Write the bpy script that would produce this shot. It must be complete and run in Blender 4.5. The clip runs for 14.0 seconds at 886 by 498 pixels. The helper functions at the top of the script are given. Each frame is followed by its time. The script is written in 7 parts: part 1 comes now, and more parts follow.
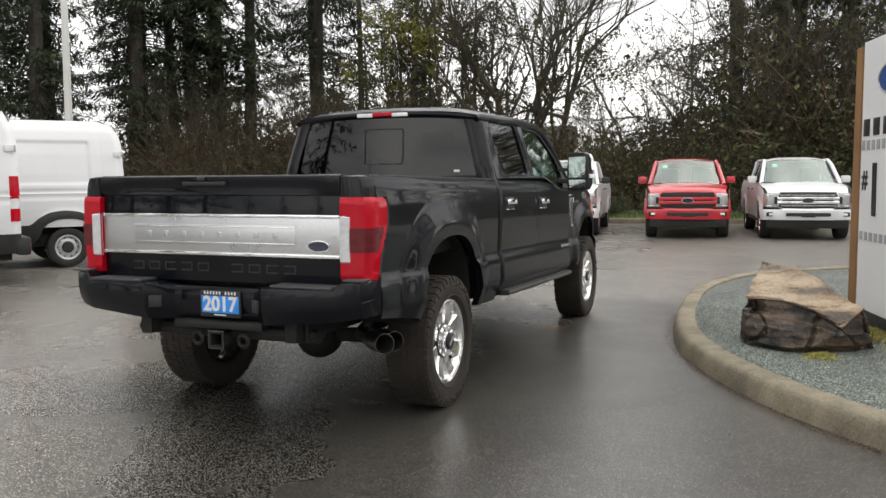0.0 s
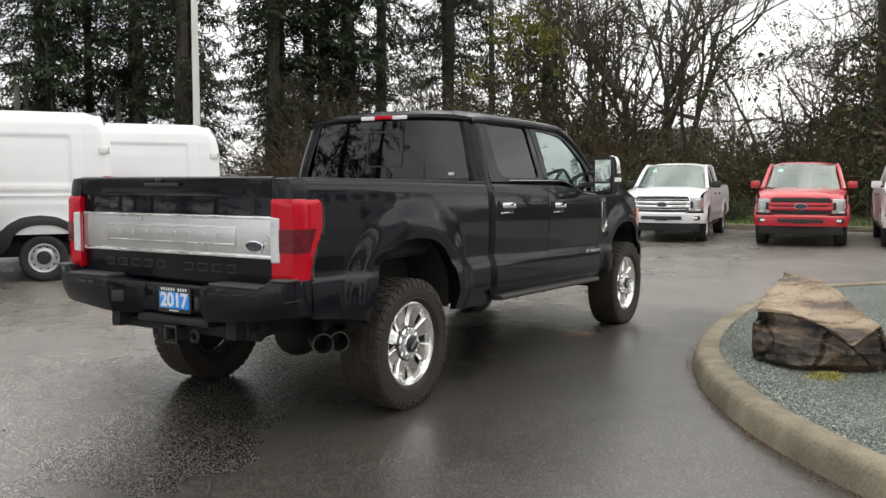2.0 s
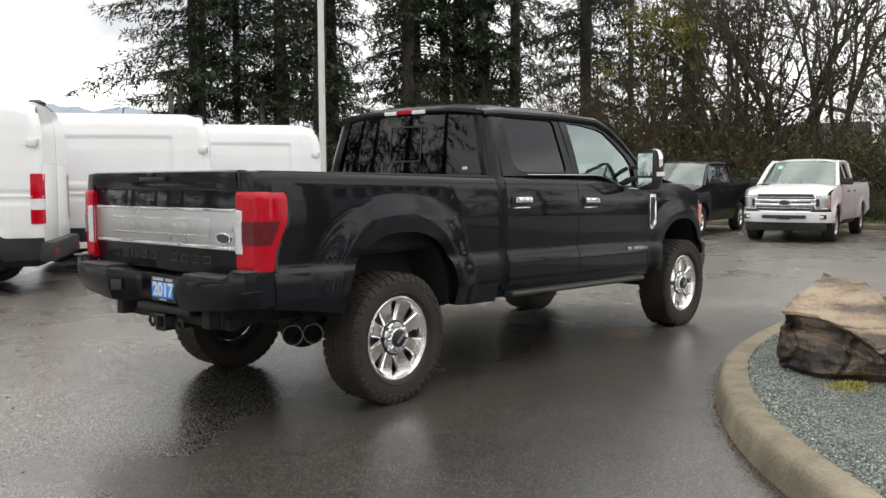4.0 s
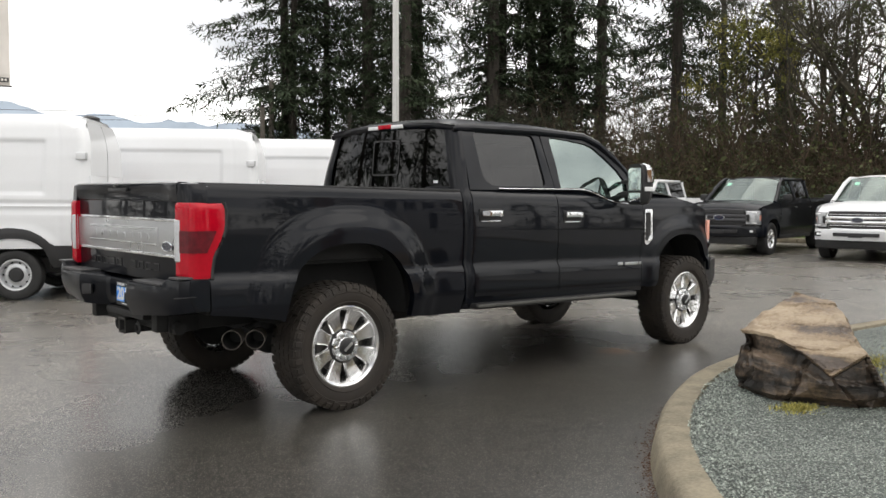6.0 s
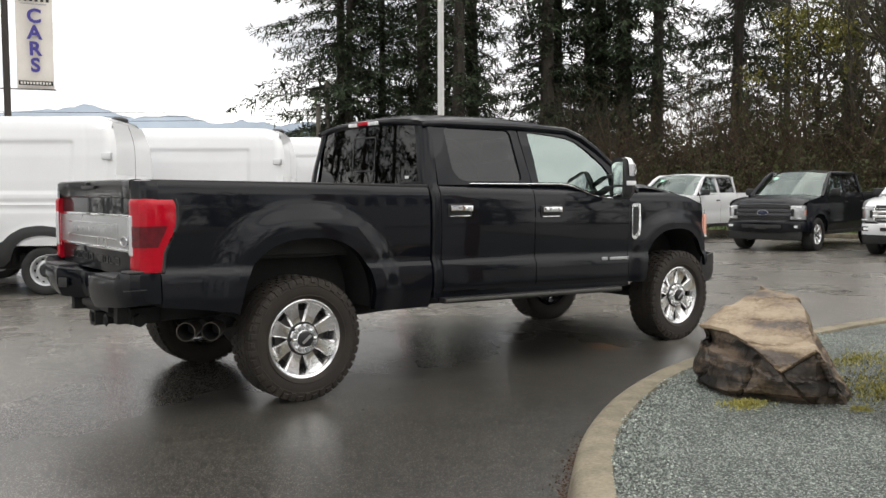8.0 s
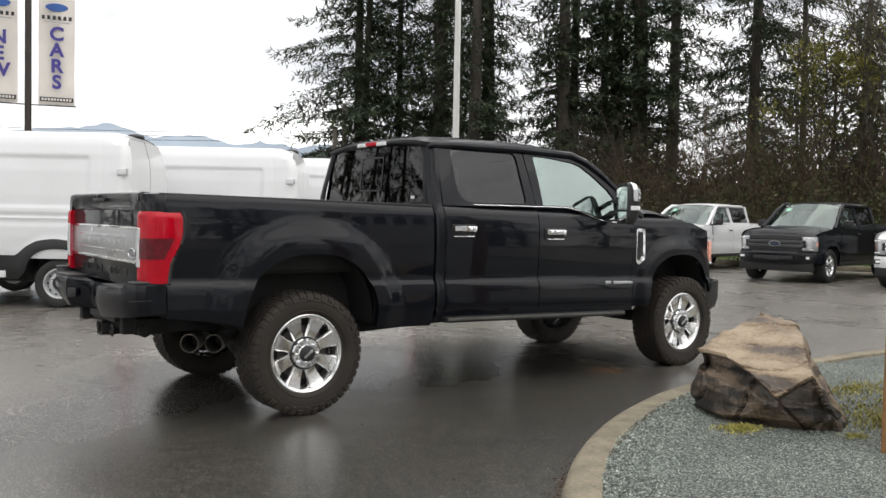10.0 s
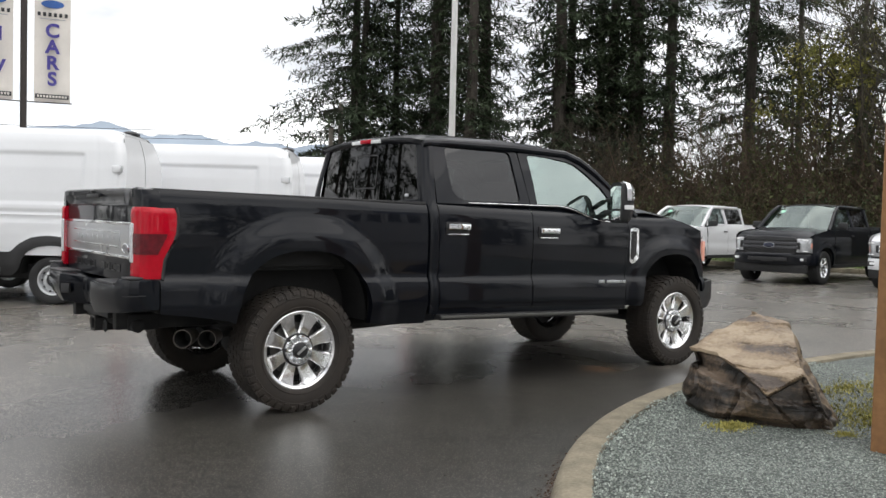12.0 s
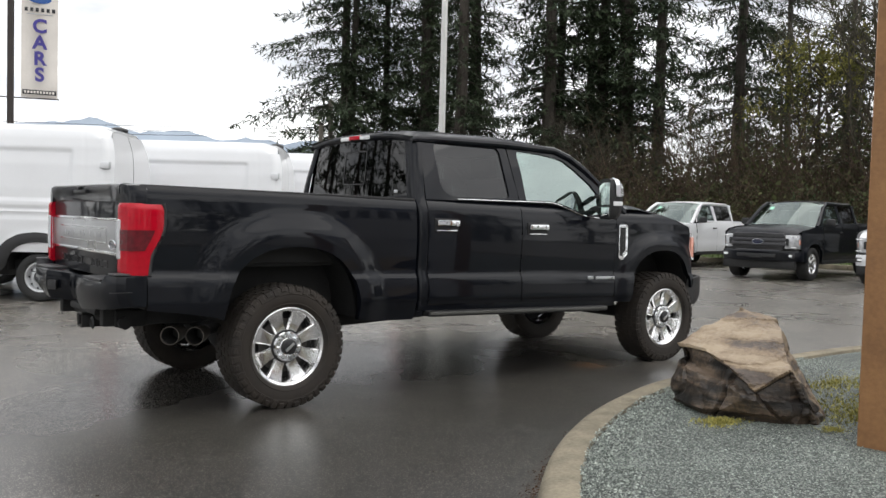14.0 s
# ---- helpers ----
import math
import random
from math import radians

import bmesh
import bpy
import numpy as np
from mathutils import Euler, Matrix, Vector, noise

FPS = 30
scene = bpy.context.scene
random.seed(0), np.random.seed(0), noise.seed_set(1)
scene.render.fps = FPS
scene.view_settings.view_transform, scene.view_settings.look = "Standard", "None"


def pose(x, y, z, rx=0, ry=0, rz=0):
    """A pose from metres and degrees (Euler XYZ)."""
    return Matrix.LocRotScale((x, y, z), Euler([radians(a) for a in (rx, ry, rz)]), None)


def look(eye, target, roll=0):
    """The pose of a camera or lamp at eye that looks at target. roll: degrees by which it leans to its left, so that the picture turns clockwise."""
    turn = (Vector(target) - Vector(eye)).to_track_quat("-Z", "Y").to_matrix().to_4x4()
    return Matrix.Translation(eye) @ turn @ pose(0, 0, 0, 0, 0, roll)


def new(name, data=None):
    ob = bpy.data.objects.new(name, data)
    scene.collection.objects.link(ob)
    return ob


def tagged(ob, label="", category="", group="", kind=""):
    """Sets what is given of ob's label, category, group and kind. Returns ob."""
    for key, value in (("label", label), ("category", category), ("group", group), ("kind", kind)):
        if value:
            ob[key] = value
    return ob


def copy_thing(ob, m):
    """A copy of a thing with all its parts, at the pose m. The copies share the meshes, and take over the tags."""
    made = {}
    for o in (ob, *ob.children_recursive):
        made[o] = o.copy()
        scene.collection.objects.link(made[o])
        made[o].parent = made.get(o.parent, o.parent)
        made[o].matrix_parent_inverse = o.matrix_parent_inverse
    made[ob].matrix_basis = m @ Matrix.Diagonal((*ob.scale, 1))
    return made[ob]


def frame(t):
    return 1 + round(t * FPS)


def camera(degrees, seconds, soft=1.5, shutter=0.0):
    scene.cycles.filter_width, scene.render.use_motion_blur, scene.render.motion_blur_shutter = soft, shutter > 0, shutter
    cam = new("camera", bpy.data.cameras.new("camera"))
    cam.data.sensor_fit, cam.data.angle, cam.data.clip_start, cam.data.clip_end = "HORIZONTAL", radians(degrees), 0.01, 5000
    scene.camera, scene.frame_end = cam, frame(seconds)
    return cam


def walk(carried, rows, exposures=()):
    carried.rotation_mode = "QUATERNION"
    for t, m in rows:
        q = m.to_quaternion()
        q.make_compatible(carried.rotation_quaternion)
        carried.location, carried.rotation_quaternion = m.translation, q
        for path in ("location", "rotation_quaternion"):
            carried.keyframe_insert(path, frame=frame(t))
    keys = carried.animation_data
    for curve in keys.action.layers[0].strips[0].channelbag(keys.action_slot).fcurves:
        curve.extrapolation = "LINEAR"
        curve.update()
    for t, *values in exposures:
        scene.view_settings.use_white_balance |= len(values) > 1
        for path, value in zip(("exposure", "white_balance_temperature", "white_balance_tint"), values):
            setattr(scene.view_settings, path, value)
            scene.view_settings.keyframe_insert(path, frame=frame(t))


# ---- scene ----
cam = camera(53.5, 14.0)

PATH = [
    (0, (-5.273, -3.109, 1.491), (-3.425, -2.362, 1.33), -0.4),
    (0.5, (-5.161, -3.375, 1.489), (-3.341, -2.562, 1.33), -0.3),
    (1, (-5.048, -3.684, 1.506), (-3.267, -2.786, 1.353), 0.3),
    (1.5, (-4.852, -3.912, 1.492), (-3.117, -2.929, 1.34), 0.5),
    (2, (-4.721, -4.157, 1.492), (-3.022, -3.114, 1.337), 0.0),
    (2.5, (-4.567, -4.432, 1.498), (-2.929, -3.298, 1.325), -0.1),
    (3, (-4.394, -4.622, 1.48), (-2.813, -3.411, 1.3), 0.2),
    (5.5, (-3.553, -5.574, 1.442), (-2.174, -4.13, 1.326), -0.5),
    (6, (-3.411, -5.772, 1.443), (-2.075, -4.288, 1.32), 0.2),
    (6.5, (-3.238, -5.884, 1.426), (-1.92, -4.384, 1.306), 0.4),
    (7, (-3.06, -6.002, 1.428), (-1.753, -4.491, 1.322), 0.2),
    (7.5, (-2.939, -6.155, 1.427), (-1.674, -4.61, 1.315), -0.5),
    (8, (-2.868, -6.308, 1.427), (-1.652, -4.725, 1.298), -0.2),
    (8.5, (-2.866, -6.412, 1.413), (-1.661, -4.82, 1.3), 0.5),
    (9, (-2.852, -6.423, 1.404), (-1.657, -4.82, 1.327), 0.4),
    (11.5, (-2.85, -6.439, 1.372), (-1.652, -4.839, 1.303), 1.8),
    (12, (-2.846, -6.446, 1.37), (-1.647, -4.846, 1.299), 1.4),
    (12.5, (-2.837, -6.447, 1.371), (-1.636, -4.849, 1.302), 1.2),
    (13, (-2.837, -6.449, 1.371), (-1.629, -4.857, 1.304), 1.1),
    (13.5, (-2.832, -6.447, 1.367), (-1.619, -4.859, 1.298), 1.2),
    (14, (-2.833, -6.448, 1.367), (-1.617, -4.862, 1.289), 1.4),
]
walk(cam, [(t, look(eye, target, roll)) for t, eye, target, roll in PATH],
     [(0.0, 0.13, 6850, 10), (9.0, 0.09, 6850, 10), (11.5, 0.05, 6600, 10), (14.0, 0.05, 6600, 10)])


# ---- light ----
world = bpy.data.worlds.new("overcast_sky")
scene.world = world
world.use_nodes = True
wn, wl = world.node_tree.nodes, world.node_tree.links
wn.clear()
w_out = wn.new("ShaderNodeOutputWorld")
w_bg = wn.new("ShaderNodeBackground")
w_sky = wn.new("ShaderNodeTexSky")
w_sky.sky_type, w_sky.sun_disc = "NISHITA", False
w_sky.sun_elevation, w_sky.sun_rotation = radians(68), radians(141)
w_co = wn.new("ShaderNodeTexCoord")
w_map = wn.new("ShaderNodeMapping")
w_map.inputs["Scale"].default_value = (1.0, 1.0, 2.6)
w_noise = wn.new("ShaderNodeTexNoise")
w_noise.inputs["Scale"].default_value, w_noise.inputs["Detail"].default_value = 2.6, 6.0
w_ramp = wn.new("ShaderNodeValToRGB")
w_ramp.color_ramp.elements[0].position, w_ramp.color_ramp.elements[0].color = 0.36, (5.2, 5.4, 5.8, 1)
w_ramp.color_ramp.elements[1].position, w_ramp.color_ramp.elements[1].color = 0.58, (11.5, 11.6, 11.7, 1)
w_mix = wn.new("ShaderNodeMixRGB")
w_mix.inputs["Fac"].default_value = 0.93
wl.new(w_co.outputs["Generated"], w_map.inputs["Vector"])
wl.new(w_map.outputs["Vector"], w_noise.inputs["Vector"])
wl.new(w_noise.outputs["Fac"], w_ramp.inputs["Fac"])
wl.new(w_sky.outputs["Color"], w_mix.inputs["Color1"])
wl.new(w_ramp.outputs["Color"], w_mix.inputs["Color2"])
wl.new(w_mix.outputs["Color"], w_bg.inputs["Color"])
w_bg.inputs["Strength"].default_value = 0.15
wl.new(w_bg.outputs["Background"], w_out.inputs["Surface"])

sun = new("sun", bpy.data.lights.new("sun", "SUN"))
sun.data.energy, sun.data.angle, sun.data.color = 1.2, radians(80), (1.0, 0.97, 0.93)
sun.matrix_world = look((4, -5, 16), (0, 0, 0))


# ---- materials ----
def mat(name, color, rough=0.5, metal=0.0, vary=0.15, scale=8.0, bump=0.0, bump_scale=60.0, coat=0.0, rough_vary=0.0, color2=None, island=False, spec=0.5, coat_rough=0.03):
    """A procedural surface: two scales of colour variation, roughness variation and fine relief."""
    m = bpy.data.materials.new(name)
    m.use_nodes = True
    n, l = m.node_tree.nodes, m.node_tree.links
    b = n["Principled BSDF"]
    b.inputs["Roughness"].default_value, b.inputs["Metallic"].default_value = rough, metal
    b.inputs["Coat Weight"].default_value, b.inputs["Coat Roughness"].default_value = coat, coat_rough
    b.inputs["Specular IOR Level"].default_value = spec
    co = n.new("ShaderNodeTexCoord")
    big, fine = n.new("ShaderNodeTexNoise"), n.new("ShaderNodeTexNoise")
    big.inputs["Scale"].default_value, big.inputs["Detail"].default_value = scale, 5.0
    fine.inputs["Scale"].default_value, fine.inputs["Detail"].default_value = bump_scale, 3.0
    for t in (big, fine):
        l.new(co.outputs["Object"], t.inputs["Vector"])
    c2 = color2 or tuple(c * (1 - vary) for c in color)
    c1 = color if color2 else tuple(min(1, c * (1 + vary)) for c in color)
    ramp = n.new("ShaderNodeValToRGB")
    ramp.color_ramp.elements[0].position, ramp.color_ramp.elements[0].color = 0.35, (*c2, 1)
    ramp.color_ramp.elements[1].position, ramp.color_ramp.elements[1].color = 0.65, (*c1, 1)
    mix = n.new("ShaderNodeMath")
    mix.operation = "MULTIPLY_ADD"
    mix.inputs[1].default_value = 0.3
    l.new(fine.outputs["Fac"], mix.inputs[0])
    sub = n.new("ShaderNodeMath")
    sub.operation = "MULTIPLY"
    sub.inputs[1].default_value = 0.7
    l.new(big.outputs["Fac"], sub.inputs[0])
    l.new(sub.outputs[0], mix.inputs[2])
    l.new(mix.outputs[0], ramp.inputs["Fac"])
    out = ramp.outputs["Color"]
    if island:
        geo, hsv = n.new("ShaderNodeNewGeometry"), n.new("ShaderNodeHueSaturation")
        rng = n.new("ShaderNodeMapRange")
        rng.inputs["To Min"].default_value, rng.inputs["To Max"].default_value = 0.55, 1.45
        l.new(geo.outputs["Random Per Island"], rng.inputs["Value"])
        l.new(rng.outputs["Result"], hsv.inputs["Value"])
        l.new(out, hsv.inputs["Color"])
        out = hsv.outputs["Color"]
    l.new(out, b.inputs["Base Color"])
    if rough_vary:
        rr = n.new("ShaderNodeMapRange")
        rr.inputs["From Min"].default_value, rr.inputs["From Max"].default_value = 0.3, 0.7
        rr.inputs["To Min"].default_value, rr.inputs["To Max"].default_value = max(0.02, rough - rough_vary), min(1, rough + rough_vary)
        l.new(big.outputs["Fac"], rr.inputs["Value"])
        l.new(rr.outputs["Result"], b.inputs["Roughness"])
    if bump:
        bp = n.new("ShaderNodeBump")
        bp.inputs["Strength"].default_value, bp.inputs["Distance"].default_value = 1.0, bump
        l.new(fine.outputs["Fac"], bp.inputs["Height"])
        l.new(bp.outputs["Normal"], b.inputs["Normal"])
    return m


def glass(name, tint, gloss=0.06, sheen=(1.0, 1.0, 1.0)):
    """A thin pane: clear tint with the gloss of glass."""
    m = bpy.data.materials.new(name)
    m.use_nodes = True
    n, l = m.node_tree.nodes, m.node_tree.links
    n.clear()
    out, mix = n.new("ShaderNodeOutputMaterial"), n.new("ShaderNodeMixShader")
    tr, gl, fr = n.new("ShaderNodeBsdfTransparent"), n.new("ShaderNodeBsdfGlossy"), n.new("ShaderNodeLayerWeight")
    po, ad = n.new("ShaderNodeMath"), n.new("ShaderNodeMath")
    po.operation, ad.operation = "POWER", "MULTIPLY_ADD"
    po.inputs[1].default_value, ad.inputs[1].default_value, ad.inputs[2].default_value = 5.0, 0.90, gloss
    tr.inputs["Color"].default_value = (*tint, 1)
    gl.inputs["Roughness"].default_value = 0.02
    gl.inputs["Color"].default_value = (*sheen, 1)
    fr.inputs["Blend"].default_value = 0.5
    l.new(fr.outputs["Facing"], po.inputs[0])
    l.new(po.outputs[0], ad.inputs[0])
    l.new(ad.outputs[0], mix.inputs["Fac"])
    l.new(tr.outputs["BSDF"], mix.inputs[1])
    l.new(gl.outputs["BSDF"], mix.inputs[2])
    l.new(mix.outputs["Shader"], out.inputs["Surface"])
    return m


def asphalt_material():
    """Damp asphalt: pale aggregate in dark binder, wetter and smoother in places, with a few stains and the pickup's
    shade in its colour.
    """
    m = bpy.data.materials.new("damp_asphalt")
    m.use_nodes = True
    n, l = m.node_tree.nodes, m.node_tree.links
    b = n["Principled BSDF"]
    co = n.new("ShaderNodeTexCoord")

    def tex(scale, detail=4.0, kind="ShaderNodeTexNoise"):
        t = n.new(kind)
        t.inputs["Scale"].default_value = scale
        if kind == "ShaderNodeTexNoise":
            t.inputs["Detail"].default_value = detail
        l.new(co.outputs["Object"], t.inputs["Vector"])
        return t

    def ramp(src, p0, c0, p1, c1):
        r = n.new("ShaderNodeValToRGB")
        r.color_ramp.elements[0].position, r.color_ramp.elements[0].color = p0, c0
        r.color_ramp.elements[1].position, r.color_ramp.elements[1].color = p1, c1
        l.new(src, r.inputs["Fac"])
        return r.outputs["Color"]

    def calc(op, a, c, d=None):
        k = n.new("ShaderNodeMath")
        k.operation = op
        for i, v in enumerate((a, c, d)):
            if isinstance(v, (int, float)):
                k.inputs[i].default_value = v
            elif v is not None:
                l.new(v, k.inputs[i])
        return k.outputs[0]

    def span(src, f0, f1, t0, t1):
        r = n.new("ShaderNodeMapRange")
        for k, v in (("From Min", f0), ("From Max", f1), ("To Min", t0), ("To Max", t1)):
            r.inputs[k].default_value = v
        r.interpolation_type = "SMOOTHSTEP"
        l.new(src, r.inputs["Value"])
        return r.outputs["Result"]

    def mixed(kind, fac, a, c):
        k = n.new("ShaderNodeMixRGB")
        k.blend_type = kind
        for i, v in enumerate((fac, a, c)):
            if isinstance(v, (int, float)):
                k.inputs[i].default_value = v
            elif isinstance(v, tuple):
                k.inputs[i].default_value = v
            else:
                l.new(v, k.inputs[i])
        return k.outputs["Color"]

    def away(x, y):
        d = n.new("ShaderNodeVectorMath")
        d.operation = "DISTANCE"
        d.inputs[1].default_value = (x, y, 0)
        l.new(co.outputs["Object"], d.inputs[0])
        return d.outputs["Value"]

    chips = tex(215.0, 0, "ShaderNodeTexVoronoi")
    grit = tex(330.0, 2.0)
    base = ramp(chips.outputs["Color"], 0.69, (0.031, 0.0295, 0.0268, 1), 0.85, (0.52, 0.485, 0.43, 1))
    base = mixed("MULTIPLY", 0.35, base, ramp(grit.outputs["Fac"], 0.35, (0.45, 0.45, 0.45, 1), 0.65, (1.4, 1.38, 1.35, 1)))
    base = mixed("MULTIPLY", 0.6, base, ramp(tex(0.7, 3.0).outputs["Fac"], 0.25, (0.62, 0.62, 0.62, 1), 0.75, (1.2, 1.18, 1.15, 1)))
    base = mixed("MULTIPLY", 0.5, base, ramp(tex(9.0, 5.0).outputs["Fac"], 0.3, (0.6, 0.6, 0.6, 1), 0.7, (1.15, 1.15, 1.15, 1)))
    # colour holds the pickup's shade and damp round it, and sky sheen beyond
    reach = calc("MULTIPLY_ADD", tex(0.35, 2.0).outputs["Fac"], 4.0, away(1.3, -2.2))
    open_lot = span(reach, 4.6, 7.0, 0.0, 1.0)
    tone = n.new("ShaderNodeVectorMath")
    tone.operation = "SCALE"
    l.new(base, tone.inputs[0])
    l.new(span(open_lot, 0.0, 1.0, 0.60, 1.75), tone.inputs["Scale"])
    # a rusty drip and a dark wet spot
    wob = tex(7.0, 4.0).outputs["Fac"]
    rust = span(calc("MULTIPLY_ADD", wob, 0.22, away(3.23, -0.82)), 0.16, 0.36, 0.45, 0.0)
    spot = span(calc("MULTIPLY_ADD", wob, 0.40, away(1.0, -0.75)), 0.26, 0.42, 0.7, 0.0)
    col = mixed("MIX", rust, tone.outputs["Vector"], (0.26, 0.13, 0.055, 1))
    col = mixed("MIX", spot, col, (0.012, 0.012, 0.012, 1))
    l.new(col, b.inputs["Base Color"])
    rough = span(tex(0.5, 1.0).outputs["Fac"], 0.3, 0.7, 0.20, 0.25)
    rough = calc("MULTIPLY_ADD", span(tex(2.2, 1.0).outputs["Fac"], 0.3, 0.7, 0.0, 1.0), 0.03, rough)
    rough = calc("MULTIPLY_ADD", open_lot, 0.04, rough)
    # the lane beside the pickup is coarser and holds less of the wet film
    across = n.new("ShaderNodeSeparateXYZ")
    l.new(co.outputs["Object"], across.inputs["Vector"])
    lane = span(calc("MULTIPLY_ADD", tex(0.8, 2.0).outputs["Fac"], 1.2, across.outputs["Y"]), 1.2, -1.8, 0.0, 1.0)
    rough = calc("MULTIPLY_ADD", lane, 0.08, rough)
    rough = calc("MULTIPLY_ADD", span(chips.outputs["Color"], 0.66, 0.85, 0.0, 1.0), 0.10, rough)
    l.new(rough, b.inputs["Roughness"])
    b.inputs["Specular IOR Level"].default_value = 1.0
    return m


def rock_material(name, pale, mid, deep, rough, bump):
    """Bedded rock: bands along the bedding, blotches and fine pits."""
    m = bpy.data.materials.new(name)
    m.use_nodes = True
    n, l = m.node_tree.nodes, m.node_tree.links
    b = n["Principled BSDF"]
    co, mp = n.new("ShaderNodeTexCoord"), n.new("ShaderNodeMapping")
    mp.inputs["Rotation"].default_value = (0.22, 0.05, 0)
    mp.inputs["Scale"].default_value = (1.3, 1.3, 11.0)
    l.new(co.outputs["Object"], mp.inputs["Vector"])
    band, blot, pit = (n.new("ShaderNodeTexNoise") for _ in range(3))
    for t, sc, de in ((band, 1.6, 7.0), (blot, 4.5, 6.0), (pit, 42.0, 5.0)):
        t.inputs["Scale"].default_value, t.inputs["Detail"].default_value = sc, de
    l.new(mp.outputs["Vector"], band.inputs["Vector"])
    l.new(co.outputs["Object"], blot.inputs["Vector"])
    l.new(co.outputs["Object"], pit.inputs["Vector"])
    a1, a2 = n.new("ShaderNodeMath"), n.new("ShaderNodeMath")
    a1.operation = a2.operation = "MULTIPLY_ADD"
    a1.inputs[1].default_value, a2.inputs[1].default_value = 0.55, 0.30
    k = n.new("ShaderNodeMath")
    k.operation = "MULTIPLY"
    k.inputs[1].default_value = 0.18
    l.new(pit.outputs["Fac"], k.inputs[0])
    l.new(blot.outputs["Fac"], a2.inputs[0])
    l.new(k.outputs[0], a2.inputs[2])
    l.new(band.outputs["Fac"], a1.inputs[0])
    l.new(a2.outputs[0], a1.inputs[2])
    r = n.new("ShaderNodeValToRGB")
    r.color_ramp.elements[0].position, r.color_ramp.elements[0].color = 0.43, (*deep, 1)
    r.color_ramp.elements[1].position, r.color_ramp.elements[1].color = 0.60, (*pale, 1)
    e = r.color_ramp.elements.new(0.50)
    e.color = (*mid, 1)
    l.new(a1.outputs[0], r.inputs["Fac"])
    l.new(r.outputs["Color"], b.inputs["Base Color"])
    b.inputs["Roughness"].default_value = rough
    bp = n.new("ShaderNodeBump")
    bp.inputs["Strength"].default_value, bp.inputs["Distance"].default_value = 1.0, bump
    l.new(a1.outputs[0], bp.inputs["Height"])
    l.new(bp.outputs["Normal"], b.inputs["Normal"])
    return m


M_ASPHALT = asphalt_material()
M_BLACK = mat("black_metallic_paint", (0.0036, 0.0045, 0.0072), 0.4, 0.0, 0.2, 1.5, coat=0.5, spec=0.05)
M_WHITE = mat("white_vehicle_paint", (0.72, 0.73, 0.745), 0.4, 0.0, 0.03, 1.2, coat=0.6, coat_rough=0.1)
M_RED = mat("bright_red_vehicle_paint", (0.50, 0.006, 0.020), 0.35, 0.0, 0.06, 1.2, coat=0.9)
M_CHROME = mat("bright_chrome", (0.82, 0.83, 0.84), 0.08, 1.0, 0.05, 6.0, rough_vary=0.04)
M_SATIN = mat("satin_aluminium", (0.62, 0.63, 0.645), 0.3, 1.0, 0.06, 5.0, rough_vary=0.06)
M_TRIM = mat("black_plastic_trim", (0.018, 0.018, 0.019), 0.5, 0.0, 0.2, 12.0, 0.0008, 300.0, rough_vary=0.1)
M_UNDER = mat("dark_underbody", (0.012, 0.012, 0.012), 0.75, 0.0, 0.3, 9.0)
M_RUBBER = mat("dusty_tyre_rubber", (0.014, 0.0115, 0.0095), 0.75, 0.0, 0.3, 5.0, 0.0006, 120.0, color2=(0.031, 0.0235, 0.0175))
M_RUBBER_DARK = mat("black_tyre_rubber", (0.016, 0.016, 0.016), 0.7, 0.0, 0.25, 9.0, 0.001, 120.0)
M_WHEEL = mat("polished_wheel_alloy", (0.86, 0.86, 0.86), 0.17, 0.95, 0.10, 9.0, rough_vary=0.08)
M_LENS_DIM = mat("shaded_lamp_plastic", (0.42, 0.43, 0.44), 0.15, 0.3, 0.25, 14.0, coat=1.0)
M_STEEL = mat("silver_painted_steel", (0.55, 0.56, 0.57), 0.35, 0.7, 0.1, 8.0)
M_TAIL = mat("red_lamp_plastic", (0.45, 0.003, 0.016), 0.2, 0.0, 0.08, 26.0, coat=0.7, spec=0.0)
M_TAIL_DARK = mat("smoked_red_lamp_plastic", (0.11, 0.004, 0.010), 0.2, 0.0, 0.3, 26.0, coat=0.5, spec=0.2)
M_LENS_MILK = mat("milky_lamp_plastic", (0.60, 0.61, 0.63), 0.2, 0.0, 0.12, 40.0, coat=0.6)
M_LENS = mat("clear_lamp_plastic", (0.85, 0.86, 0.87), 0.12, 0.0, 0.08, 25.0, coat=1.0)
M_AMBER = mat("amber_reflector", (0.80, 0.36, 0.27), 0.15, 0.0, 0.1, 20.0, coat=1.0)
M_CONCRETE = mat("weathered_kerb_concrete", (0.30, 0.26, 0.185), 0.85, 0.0, 0.2, 3.5, 0.004, 55.0, color2=(0.135, 0.118, 0.085))
M_INTERIOR = mat("dark_cabin_upholstery", (0.03, 0.03, 0.032), 0.7, 0.0, 0.2, 14.0)
M_G_DARK = glass("privacy_glass", (0.06, 0.062, 0.065), 0.065)
M_G_REAR = glass("rear_privacy_glass", (0.03, 0.032, 0.034), 0.045)
M_G_CLEAR = glass("green_tinted_glass", (0.46, 0.58, 0.54), 0.34, (0.86, 1.0, 0.95))
M_G_SCREEN = glass("windscreen_glass", (0.60, 0.74, 0.70), 0.19, (0.88, 1.0, 0.96))
M_MIRROR = mat("mirror_silver", (0.85, 0.87, 0.86), 0.03, 1.0, 0.01, 3.0)


